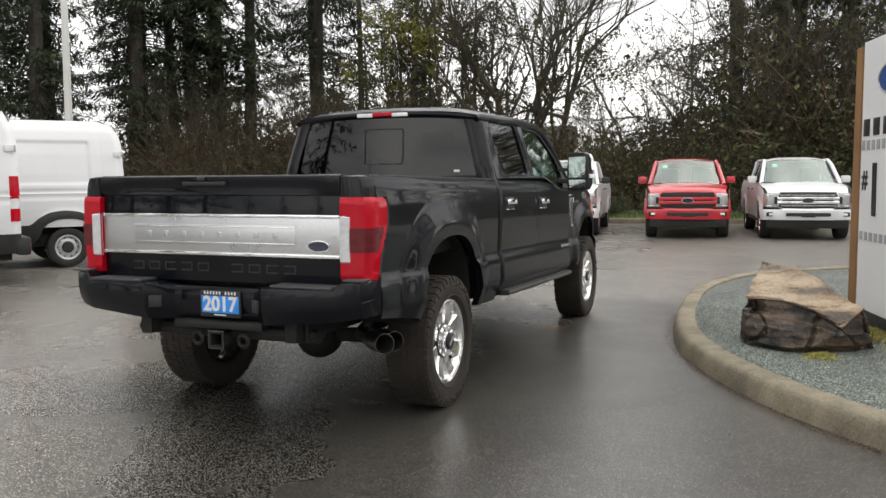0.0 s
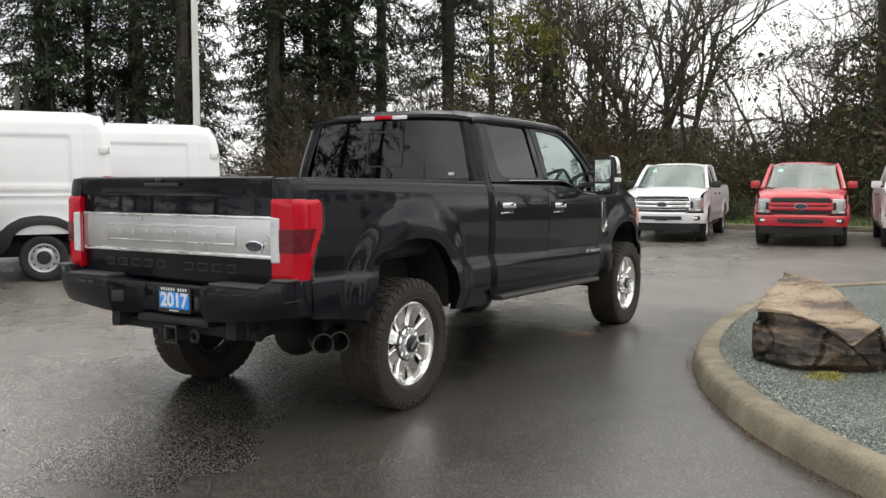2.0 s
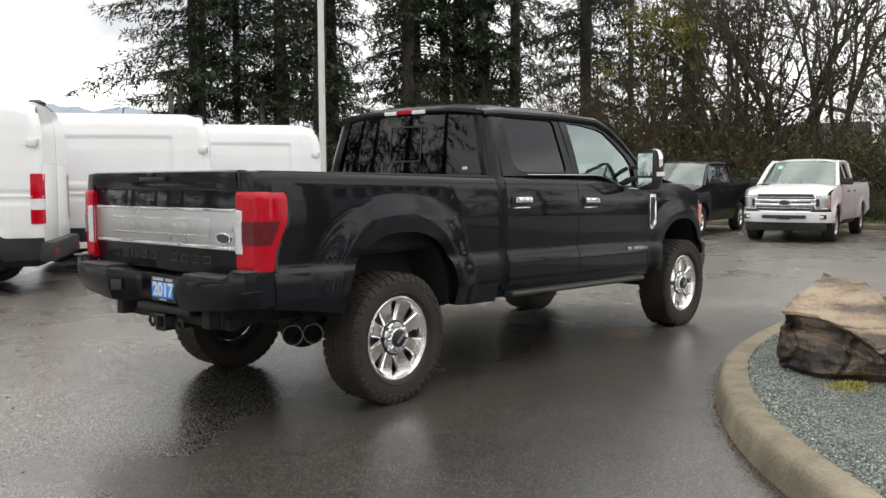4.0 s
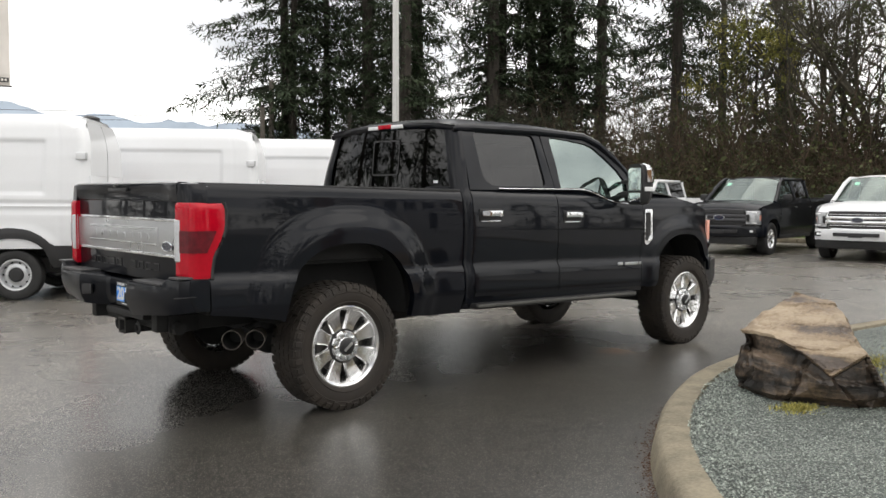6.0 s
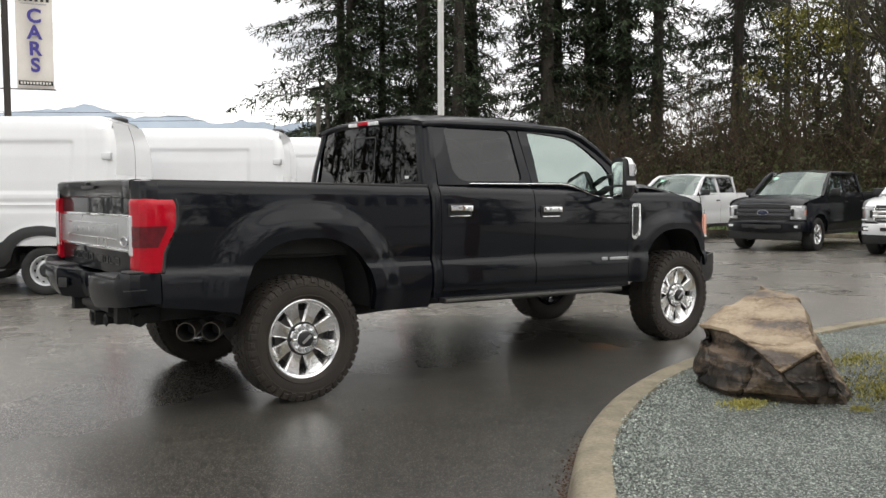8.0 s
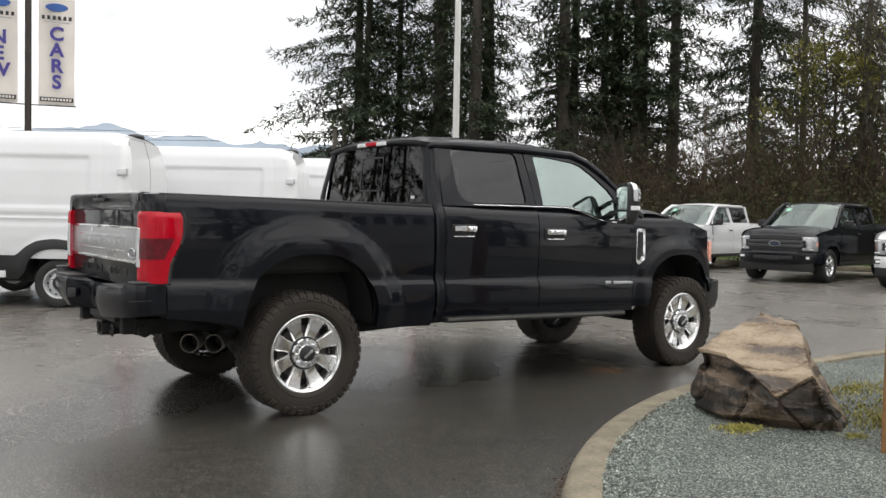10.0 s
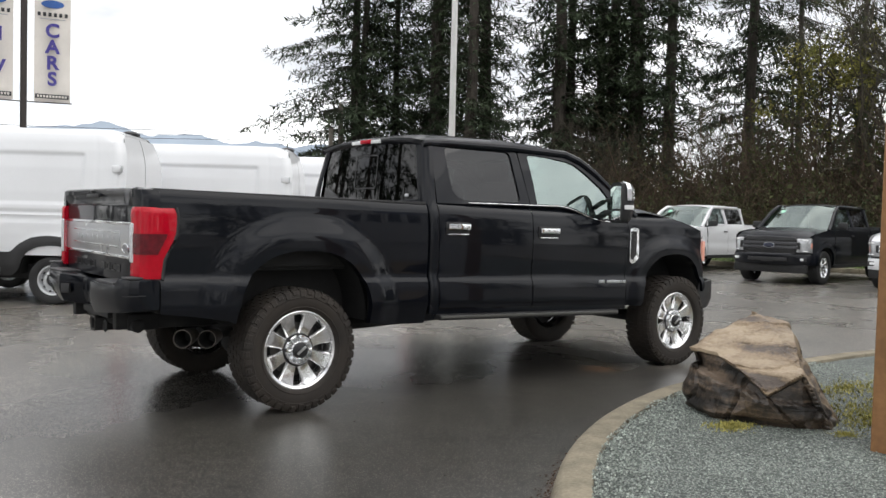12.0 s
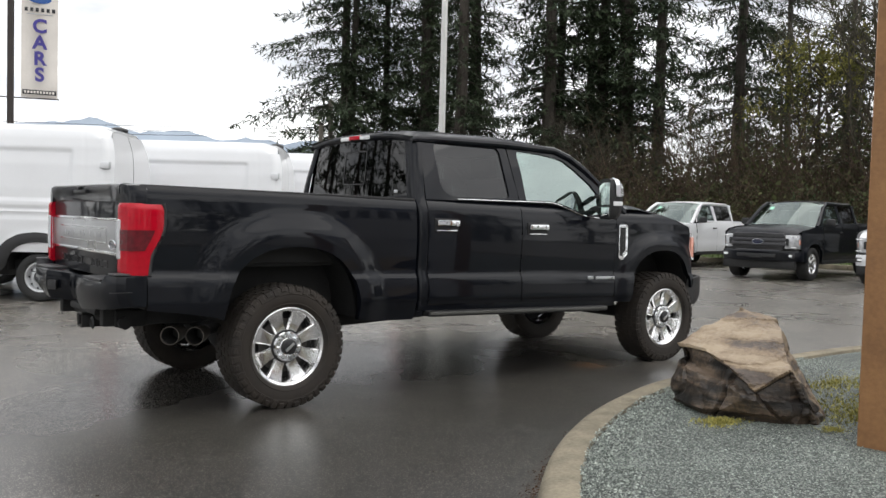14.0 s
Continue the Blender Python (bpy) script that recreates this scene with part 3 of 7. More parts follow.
def make_wheel(parent, x, y, side, radius=0.428, width=0.285, rim_r=0.272, spokes=8, rim_mat=None, tyre_mat=None, tread=True, steer=0.0):
    """side -1: its outer face looks towards y < 0."""
    rim_mat, tyre_mat = rim_mat or M_WHEEL, tyre_mat or M_RUBBER
    w = width / 2
    barrel = lathe([(rim_r - 0.04, 0.10), (rim_r - 0.04, -0.02), (rim_r - 0.034, -w * 0.60), (rim_r - 0.020, -w * 0.80), (rim_r - 0.004, -w * 0.86), (rim_r + 0.004, -w * 0.84), (rim_r + 0.004, -w * 0.66), (rim_r, 0.10)], 56)
    wheel = part("wheel", barrel, rim_mat, parent)
    k = radius
    span_r = k - rim_r
    prof = [(rim_r - 0.004, 0.80 * w), (rim_r + 0.012, 0.90 * w), (rim_r + 0.28 * span_r, 0.985 * w), (rim_r + 0.5 * span_r, w), (rim_r + 0.72 * span_r, 0.985 * w), (k - 0.022, 0.94 * w), (k - 0.010, 0.86 * w), (k - 0.005, 0.7 * w), (k - 0.004, 0)]
    prof = prof + [(r, -h) for r, h in prof[-2::-1]]
    tyre = part("tyre", lathe(prof, 72), tyre_mat, wheel, "dusty black off-road tyre" if tread else "")
    if tread:
        bm = bmesh.new()
        lugs = 44
        for i in range(lugs):
            a = 2 * math.pi * i / lugs
            for (h, wd, ln, rr, sh) in ((-0.74 * w, 0.34 * w, 0.046, k - 0.009, 0), (-0.34 * w, 0.36 * w, 0.044, k - 0.008, 0.5), (0.04 * w, 0.30 * w, 0.042, k - 0.008, 0.1), (0.42 * w, 0.34 * w, 0.044, k - 0.008, 0.6), (0.76 * w, 0.34 * w, 0.046, k - 0.009, 0.1)):
                aa = a + sh * 2 * math.pi / lugs
                join(bm, box(rr * math.cos(aa), h, rr * math.sin(aa), 0.018, wd, ln, 0, Matrix.Rotation(-aa, 3, "Y")))
            # shoulder blocks that run down the sidewall, every other one longer
            deep = 0.046 if i % 2 else 0.030
            rr = k - 0.012 - deep / 2
            lean = Matrix.Rotation(-a, 3, "Y") @ Matrix.Rotation(0.22, 3, "Z")
            join(bm, box(rr * math.cos(a), -0.928 * w, rr * math.sin(a), deep, 0.022, 0.038, 0.003, lean, 1))
        part("tread", bm, tyre_mat, wheel, smooth=False)
        for rr, hh in ((rim_r + 0.030, 0.984), (rim_r + 0.62 * span_r, 0.997)):
            part("sidewall_ring", lathe([(rr - 0.004, -w * hh), (rr, -w * (hh + 0.016)), (rr + 0.004, -w * hh)], 56), tyre_mat, wheel)
    if spokes:
        for i in range(spokes):
            a = 2 * math.pi * (i + 0.5) / spokes
            rot = Matrix.Rotation(-a, 4, "Y")
            f = rim_r / 0.272
            rings = []
            for (r, hw, y0, th) in ((0.085, 0.034, -0.60 * w, 0.05), (0.115, 0.036, -0.585 * w, 0.05), (0.16, 0.041, -0.60 * w, 0.046), (0.21, 0.050, -0.66 * w, 0.042), (0.245, 0.060, -0.74 * w, 0.036), (0.262, 0.072, -0.80 * w, 0.03)):
                r, hw = r * f, hw * f * 8 / spokes * (1.18 if spokes == 8 else 0.8)
                rings.append([(r, y0 + 0.026, -hw), (r, y0 + 0.008, -hw * 0.88), (r, y0, -hw * 0.74), (r, y0 - 0.001, 0), (r, y0, hw * 0.74), (r, y0 + 0.008, hw * 0.88), (r, y0 + 0.026, hw), (r, y0 + th, hw * 0.86), (r, y0 + th, -hw * 0.86)])
            bm = loft(rings)
            bmesh.ops.transform(bm, matrix=rot, verts=bm.verts)
            part("spoke", bm, rim_mat, wheel, sharp=22)
        part("backing", lathe([(0.0, -0.02), (rim_r - 0.045, -0.015), (rim_r - 0.045, 0.0), (0.0, 0.0)], 32), M_UNDER, wheel)
        part("brake_disc", lathe([(0.05, -0.034), (rim_r - 0.085, -0.034), (rim_r - 0.085, -0.024)], 32), M_STEP_DARK, wheel)
        if tread:
            # chrome cup with a nut in each pocket round a dark cap
            part("hub", lathe([(0.045, -0.83 * w), (0.060, -0.84 * w), (0.066, -0.80 * w), (0.070, -0.70 * w), (0.088, -0.70 * w), (0.094, -0.80 * w), (0.102, -0.79 * w), (0.106, -0.70 * w), (0.106, -0.3 * w)], 48), M_CHROME, wheel, "chrome hub cup")
            part("hub_groove", lathe([(0.106, -0.615 * w), (0.116, -0.615 * w), (0.116, -0.5 * w)], 40), M_TRIM, wheel)
            part("hub_cap", lathe([(0.0, -0.985 * w), (0.046, -0.975 * w), (0.053, -0.94 * w), (0.055, -0.80 * w)], 32), M_TRIM, wheel, "dark wheel centre cap")
            part("hub_badge", box(0, -0.99 * w, 0, 0.018, 0.006, 0.080, 0.001, Matrix.Rotation(0.9, 3, "Y")), M_SATIN, wheel)
            for i in range(8):
                a = 2 * math.pi * (i + 0.5) / 8
                bm = lathe([(0.0, -0.845 * w), (0.009, -0.84 * w), (0.0125, -0.80 * w), (0.0125, -0.68 * w)], 6)
                bmesh.ops.translate(bm, vec=(0.079 * math.cos(a), 0, 0.079 * math.sin(a)), verts=bm.verts)
                part("lug_nut", bm, M_SATIN, wheel)
                b2 = box(0.079, -0.76 * w, 0, 0.026, 0.028, 0.013, 0.004, None, 1)
                bmesh.ops.transform(b2, matrix=Matrix.Rotation(-2 * math.pi * i / 8, 4, "Y"), verts=b2.verts)
                part("hub_web", b2, M_CHROME, wheel)
        else:
            part("hub", lathe([(0.0, -0.74 * w), (0.03, -0.74 * w), (0.075, -0.68 * w), (0.09, -0.58 * w), (0.09, 0.0)], 28), rim_mat, wheel)
            part("hub_cap", lathe([(0.0, -0.80 * w), (0.03, -0.79 * w), (0.036, -0.72 * w)], 20), M_TRIM, wheel)
    wheel.matrix_basis = pose(x, y, radius, 0, 0, (0 if side < 0 else 180) + steer)
    return wheel


def letter_blocks(name, parent, n, width, height, depth, material, m, gaps=(), wide=0.5):
    """Raised plain blocks in a row, as wide as letters."""
    step = width / n
    for i in range(n):
        if i in gaps:
            continue
        bm = box((i + 0.5) * step - width / 2, 0, 0, step * wide, height, depth, min(depth, height) * 0.2)
        ob = part(name, bm, material, parent)
        ob.matrix_basis = m


M_STEP_DARK = mat("dull_brake_steel", (0.10, 0.095, 0.09), 0.5, 0.8, 0.2, 12)
M_SOOT = mat("sooty_steel", (0.20, 0.18, 0.16), 0.35, 1.0, 0.3, 20)
M_PAD = mat("worn_grey_step_pad", (0.055, 0.055, 0.057), 0.55, 0.0, 0.2, 10.0, 0.001, 200.0)
M_STEP = mat("grey_step_edge", (0.10, 0.10, 0.092), 0.45, 0.3, 0.15, 8)


def build_truck():
    truck = empty("pickup_truck", "glossy black crew cab heavy duty pickup with chrome wheels and trim", "pickup truck")
    # lower edges, rear to front
    ar, af = arch_path(ARCH_REAR), arch_path(ARCH_FRONT)
    bed_low = [(-0.965, 0.722), (-0.72, 0.690), (-0.50, 0.655), (-0.465, 0.63)] + ar[1:-1] + [(0.577, 0.585), (0.80, 0.560), (1.10, 0.555)]
    bed_top = [(-0.965, 1.502), (1.10, 1.476)]
    low = resample(bed_low, 120)
    bm = skin(low, [(p.x, lerp_table(bed_top, p.x)) for p in low], 48, 120, tuck_top=0.09)
    both("bed_side", bm, M_BLACK, truck)
    # rear corner of the bed round to the tailgate
    rings = []
    for k in range(21):
        z = 0.925 + (1.503 - 0.925) * k / 20
        y = flank(-0.965, z)
        rings.append([(-0.965, -y, z), (-1.02, -y + 0.006, z), (-1.068, -y + 0.03, z), (-1.083, -y + 0.07, z), (-1.088, -0.826, z), (-1.03, -0.825, z)])
    rings.append([(p[0] + (0.02 if i > 1 else 0), p[1] + 0.03, p[2] + 0.006) for i, p in enumerate(rings[-1])])
    both("bed_corner", loft(rings, closed=False), M_BLACK, truck)
    for s in (-1, 1):
        part("bed_rail_cap", box(0.05, s * 0.91, 1.489, 2.10, 0.085, 0.02, 0.006, Matrix.Rotation(0.0125, 3, "Y")), M_TRIM, truck)
    part("bed_floor", box(0.03, 0, 1.0, 2.08, 1.66, 0.05, 0.01), M_UNDER, truck)
    for s in (-1, 1):
        part("bed_inner_wall", box(0.03, s * 0.85, 1.24, 2.08, 0.04, 0.48, 0.01), M_UNDER, truck)
    part("bed_front_wall", box(1.07, 0, 1.2, 0.05, 1.7, 0.52, 0.01), M_BLACK, truck)
    # cab corner pillar
    rings = []
    for k in range(30):
        z = 0.575 + (1.985 - 0.575) * k / 29
        y = flank(1.17, z) if z < 1.46 else glasshouse_y(z)
        y = y if not 1.38 < z < 1.52 else flank(1.17, 1.38) + (glasshouse_y(1.52) - flank(1.17, 1.38)) * smoothstep(1.38, 1.52, z)
        lean = 0.05 * smoothstep(1.5, 1.98, z)
        rings.append([(1.205 + lean * 0.6, -y, z), (1.165 + lean, -y + 0.004, z), (1.135 + lean, -y + 0.025, z), (1.122 + lean, -y + 0.06, z), (1.12 + lean, -y + 0.09, z), (1.125 + lean, -y + 0.13, z)])
    both("cab_corner", loft(rings, closed=False), M_BLACK, truck)
    # doors
    def door(low, x0, x1, window, frame_top, handle_x, handle_z, glass_mat, n_cols):
        top = [(x, min(belt(x), 1.488)) for x in np.linspace(x0, x1, n_cols)]
        bm = skin(resample(low, n_cols), top, 40, n_cols)
        upper = [(x, z - 0.004) for x, z in top] + frame_top
        frame = plate(upper, [window], on_cab())
        solid_in = bmesh.new()
        join(solid_in, frame)
        ret = bmesh.ops.extrude_face_region(solid_in, geom=list(solid_in.faces))
        for v in [g for g in ret["geom"] if isinstance(g, bmesh.types.BMVert)]:
            v.co.y += 0.035
        bmesh.ops.recalc_face_normals(solid_in, faces=solid_in.faces)
        pane = facing(plate(window, [], on_cab(0.012)), (0, -1, 0))
        bar = box(handle_x, -flank(handle_x, handle_z) - 0.024, handle_z + 0.010, 0.222, 0.024, 0.046, 0.010)
        bez = box(handle_x, -flank(handle_x, handle_z) - 0.001, handle_z - 0.004, 0.235, 0.012, 0.098, 0.006)
        lip = box(handle_x, -flank(handle_x, handle_z) - 0.008, handle_z - 0.050, 0.205, 0.010, 0.010, 0.003)
        dot = box(handle_x + 0.085, -flank(handle_x, handle_z) - 0.034, handle_z + 0.002, 0.03, 0.01, 0.034, 0.004)
        for flip in (False, True):
            pick = (lambda b: mirrored(b)) if flip else (lambda b: b.copy())
            d = part("door", pick(bm), M_BLACK, truck)
            part("window_frame", pick(solid_in), M_BLACK, d)
            g = part("window_pane", pick(pane), glass_mat, d)
            g.visible_shadow = False
            part("handle_recess", pick(bez), M_TRIM, d)
            part("handle", pick(bar), M_CHROME, d, "chrome door handle")
            part("handle_lock", pick(dot), M_CHROME, d)
            part("recess_lip", pick(lip), M_CHROME, d)
        for b in (bm, solid_in, pane, bar, bez, dot, lip):
            b.free()
    rear_win = rounded([(1.375, 1.515), (1.352, 1.936), (2.045, 1.934), (2.092, 1.515)], [0.14, 0.05, 0.05, 0.05], 5)
    door([(1.212, 0.672), (2.178, 0.648)], 1.212, 2.188, rear_win, [(2.178, 1.60), (2.125, 1.968), (2.05, 1.975), (1.30, 1.972), (1.245, 1.962), (1.228, 1.90)], 1.385, 1.292, M_G_DARK, 24)
    front_win = [(2.275, 1.505), (2.262, 1.70), (2.240, 1.905), (2.265, 1.928), (2.50, 1.915), (2.70, 1.893), (2.80, 1.868), (2.93, 1.790), (3.10, 1.665), (3.19, 1.560), (3.215, 1.48), (3.20, 1.405), (3.05, 1.393), (2.93, 1.41), (2.82, 1.442), (2.68, 1.487), (2.58, 1.503), (2.40, 1.505)]
    door([(2.188, 0.648), (3.328, 0.612)], 2.196, 3.375, front_win, [(3.355, 1.44), (3.27, 1.56), (3.16, 1.70), (2.98, 1.832), (2.84, 1.912), (2.72, 1.946), (2.50, 1.966), (2.20, 1.975), (2.140, 1.968), (2.165, 1.70)], 2.365, 1.270, M_G_CLEAR, 28)
    # chrome strip along the belt
    strip = [(x, -(glasshouse_y(belt(x)) + 0.006), belt(x) + 0.006) for x in np.linspace(1.52, 3.33, 34)]
    both("belt_strip", tube(strip, 0.0032, 6), M_CHROME, truck, "thin chrome strip under the windows")
    # black sail where the mirror stands
    sail = plate([(3.16, 1.385), (3.185, 1.60), (3.30, 1.49), (3.345, 1.385)], [], on_cab(-0.012))
    both("mirror_sail", sail, M_TRIM, truck)
    # rocker and running board
    both("rocker", box(2.25, -0.955, 0.635, 2.24, 0.06, 0.085, 0.015, Matrix.Rotation(0.021, 3, "Y")), M_BLACK, truck)
    both("running_board", box(2.20, -0.985, 0.578, 2.02, 0.12, 0.045, 0.012, Matrix.Rotation(0.021, 3, "Y")), M_TRIM, truck)
    both("running_board_edge", box(2.20, -1.047, 0.582, 2.0, 0.012, 0.022, 0.004, Matrix.Rotation(0.021, 3, "Y")), M_STEP, truck)
    # roof, header, pillars
    xs = [1.15, 1.20, 1.30, 1.5, 1.8, 2.1, 2.4, 2.6, 2.75, 2.86, 2.94]
    rings = []
    for x in xs:
        edge = lerp_table([(1.15, 1.975), (1.3, 1.988), (2.1, 1.995), (2.5, 1.982), (2.75, 1.945), (2.94, 1.86)], x)
        up = lerp_table([(1.15, 0.045), (1.25, 0.07), (1.5, 0.085), (2.3, 0.085), (2.7, 0.085), (2.94, 0.115)], x)
        ring = []
        for k in range(-12, 13):
            v = k / 12
            ring.append((x, 0.80 * math.copysign(1 - (1 - abs(v)) ** 1.15, v), edge + up * (1 - abs(v) ** 3.2)))
        rings.append(ring)
    part("roof", loft(rings, closed=False), M_BLACK, truck)
    rail = [(1.165, -0.790, 1.945), (1.20, -0.797, 1.955), (1.35, -0.802, 1.964), (2.1, -0.802, 1.972), (2.45, -0.802, 1.964), (2.70, -0.803, 1.955), (2.88, -0.815, 1.895), (3.05, -0.838, 1.795), (3.25, -0.868, 1.640), (3.42, -0.895, 1.50), (3.52, -0.91, 1.42)]
    both("roof_rail", tube(rail, [0.020, 0.028, 0.033, 0.034, 0.034, 0.036, 0.040, 0.042, 0.044, 0.046, 0.05], 10), M_BLACK, truck)
    head = []
    for k in range(-8, 9):
        v = k / 8
        y, z = 0.785 * v, 2.021 - 0.046 * abs(v) ** 3.2
        back = 0.028 * abs(v) ** 3
        head.append([(1.163 + back, y, z - 0.052 + 0.010 * abs(v) ** 3), (1.148 + back, y, z - 0.042), (1.140 + back, y, z - 0.024), (1.142 + back, y, z - 0.010), (1.152 + back * 0.5, y, z + 0.001), (1.19, y, z + 0.012 - 0.004 * abs(v))])
    part("rear_header", loft(head, closed=False), M_BLACK, truck)
    part("cab_back_panel", box(1.15, 0, 1.24, 0.04, 1.72, 0.54, 0.01), M_BLACK, truck)
    pane = bmesh.new()
    rings = []
    for k in range(-8, 9):
        v = k / 8
        bow = 0.03 * v * v
        rings.append([(1.116 + bow, 0.80 * v, 1.48), (1.126 + bow, 0.795 * v, 1.60), (1.140 + bow, 0.775 * v, 1.78), (1.160 + bow, 0.742 * v, 1.976 - 0.03 * abs(v) ** 3)])
    rw = part("rear_window", facing(loft(rings, closed=False), (-1, 0, 0)), M_G_REAR, truck, "dark tinted rear window with a sliding pane")
    rw.visible_shadow = False
    slide = rounded([(-0.185, 1.60), (-0.185, 1.888), (0.165, 1.892), (0.165, 1.60)], 0.025, 3)
    fr = plate(slide, [rounded([(-0.173, 1.612), (-0.173, 1.876), (0.153, 1.88), (0.153, 1.612)], 0.02, 3)], lambda y, z: (1.120 + 0.0255 * (z - 1.6) / 0.3 + 0.03 * (y / 0.75) ** 2, y, z))
    part("slider_frame", fr, M_TRIM, rw)
    part("window_sticker", box(1.130, -0.64, 1.545, 0.004, 0.05, 0.022, 0.001), M_WHITE, rw)
    lamp = part("brake_lamp", box(1.139, 0.0, 2.000, 0.03, 0.17, 0.034, 0.008), M_TAIL, truck, "red high brake lamp with clear cargo lamps")
    for s in (-1, 1):
        part("cargo_lamp", box(1.140, s * 0.155, 1.996, 0.03, 0.135, 0.032, 0.008), M_LENS, lamp)
    # windscreen and hood
    rings = []
    for k in range(-10, 11):
        v = k / 10
        bow = -0.16 * v * v
        rings.append([(2.93 + bow * 0.6, 0.73 * v, 1.975 - 0.06 * v * v), (3.2 + bow * 0.8, 0.77 * v, 1.81 - 0.04 * v * v), (3.5 + bow, 0.81 * v, 1.62), (3.74 + bow, 0.84 * v, 1.455)])
    ws = part("windscreen", facing(loft(rings, closed=False), (1, 0, 0.5)), M_G_CLEAR, truck, "clear windscreen")
    ws.visible_shadow = False
    rings = []
    for k in range(25):
        x = 3.42 + (4.67 - 3.42) * k / 24
        edge = lerp_table([(3.42, 1.455), (3.60, 1.462), (3.75, 1.452), (4.0, 1.415), (4.27, 1.368), (4.5, 1.305), (4.62, 1.255), (4.67, 1.215)], x)
        wide = lerp_table([(3.42, 0.955), (4.2, 0.925), (4.5, 0.89), (4.67, 0.83)], x)
        ring = []
        for j in range(-16, 17):
            v = j / 16
            a = abs(v)
            z = edge + 0.050 * smoothstep(1.0, 0.82, a) - 0.014 * smoothstep(0.80, 0.74, a) * smoothstep(0.55, 0.70, a) + 0.035 * smoothstep(0.62, 0.42, a)
            ring.append((x, wide * v, z))
        rings.append(ring)
    hood_front = [(4.68, p[1] * 0.99, p[2] - 0.05) for p in rings[-1]]
    part("hood", loft(rings + [hood_front], closed=False), M_BLACK, truck)
    # front fenders
    fen_low = [(3.335, 0.605), (3.52, 0.60), (3.54, 0.63)] + af[1:-1] + [(4.468, 0.70), (4.50, 0.74)]
    fen_top = [(3.382, 1.455), (3.60, 1.465), (3.75, 1.455), (4.0, 1.418), (4.27, 1.371), (4.50, 1.30)]
    low = resample(fen_low, 90)
    both("front_fender", skin(low, [(p.x + 0.047 * smoothstep(3.6, 3.335, p.x), lerp_table(fen_top, p.x)) for p in low], 44, 90), M_BLACK, truck)
    # head lamps, grille and front bumper
    rings = []
    for k in range(9):
        z = 0.975 + 0.265 * k / 8
        y = flank(4.49, z)
        rings.append([(4.487 + 0.02 * abs(k - 4) / 4, -y - 0.002, z), (4.58, -y + 0.028, z), (4.66, -y + 0.10, z), (4.69, -y + 0.22, z), (4.69, -y + 0.34, z)])
    a, b = both("head_lamp", loft(rings, closed=False), M_LENS, truck, "clear head lamp with amber side marker")
    for h, s in ((a, -1), (b, 1)):
        part("side_marker", box(4.525, s * 0.955, 1.10, 0.045, 0.022, 0.20, 0.006), M_AMBER, h)
    grille = part("grille", box(4.68, 0, 1.08, 0.08, 1.2, 0.36, 0.02), M_TRIM, truck)
    for z in (0.98, 1.08, 1.18):
        part("grille_bar", box(4.725, 0, z, 0.03, 1.18, 0.05, 0.01), M_CHROME, grille)
    rings = []
    for y, x, z0, z1 in ((-0.985, 4.50, 0.53, 0.79), (-0.975, 4.62, 0.53, 0.80), (-0.93, 4.72, 0.54, 0.81), (-0.6, 4.80, 0.55, 0.83), (0, 4.82, 0.55, 0.84), (0.6, 4.80, 0.55, 0.83), (0.93, 4.72, 0.54, 0.81), (0.975, 4.62, 0.53, 0.80), (0.985, 4.50, 0.53, 0.79)):
        rings.append([(x - 0.06, y, z1), (x - 0.01, y, z1), (x, y, z1 - 0.03), (x, y, z0 + 0.08), (x - 0.05, y, z0), (x - 0.12, y, z0)])
    part("front_bumper", loft(rings), M_TRIM, truck, "black front bumper")
    # side vent and badge
    vent_o = rounded([(3.392, 1.005), (3.398, 1.318), (3.512, 1.318), (3.508, 1.045), (3.44, 0.985)], 0.02, 3)
    vent_i = rounded([(3.399, 1.035), (3.405, 1.288), (3.484, 1.288), (3.480, 1.080), (3.432, 1.022)], 0.012, 3)
    on = lambda x, z: (x, -flank(x, z) - 0.012, z)
    v = plate(vent_o, [vent_i], on)
    ret = bmesh.ops.extrude_face_region(v, geom=list(v.faces))
    for g in ret["geom"]:
        if isinstance(g, bmesh.types.BMVert):
            g.co.y += 0.014
    va, vb = both("side_vent", v, M_CHROME, truck, "chrome framed fender vent")
    back = plate(vent_i, [], lambda x, z: (x, -flank(x, z) - 0.005, z))
    back2 = mirrored(back)
    part("vent_mesh", back, M_TRIM, va)
    part("vent_mesh", back2, M_TRIM, vb)
    for z in (1.09, 1.13, 1.17, 1.21, 1.25):
        part("vent_letter", box(3.447, -flank(3.45, z) - 0.010, z, 0.016, 0.006, 0.014, 0.002), M_STEP_DARK, va)
    for s in (-1, 1):
        badge = part("badge", box(3.215, s * (flank(3.2, 0.83) + 0.003), 0.828, 0.255, 0.008, 0.026, 0.003, Matrix.Rotation(0.021, 3, "Y")), M_SATIN, truck, "small chrome badge low on the front door")
        part("badge_emblem", box(3.02, s * (flank(3.0, 0.83) + 0.003), 0.833, 0.075, 0.008, 0.030, 0.006, Matrix.Rotation(0.021, 3, "Y")), M_SATIN, badge)
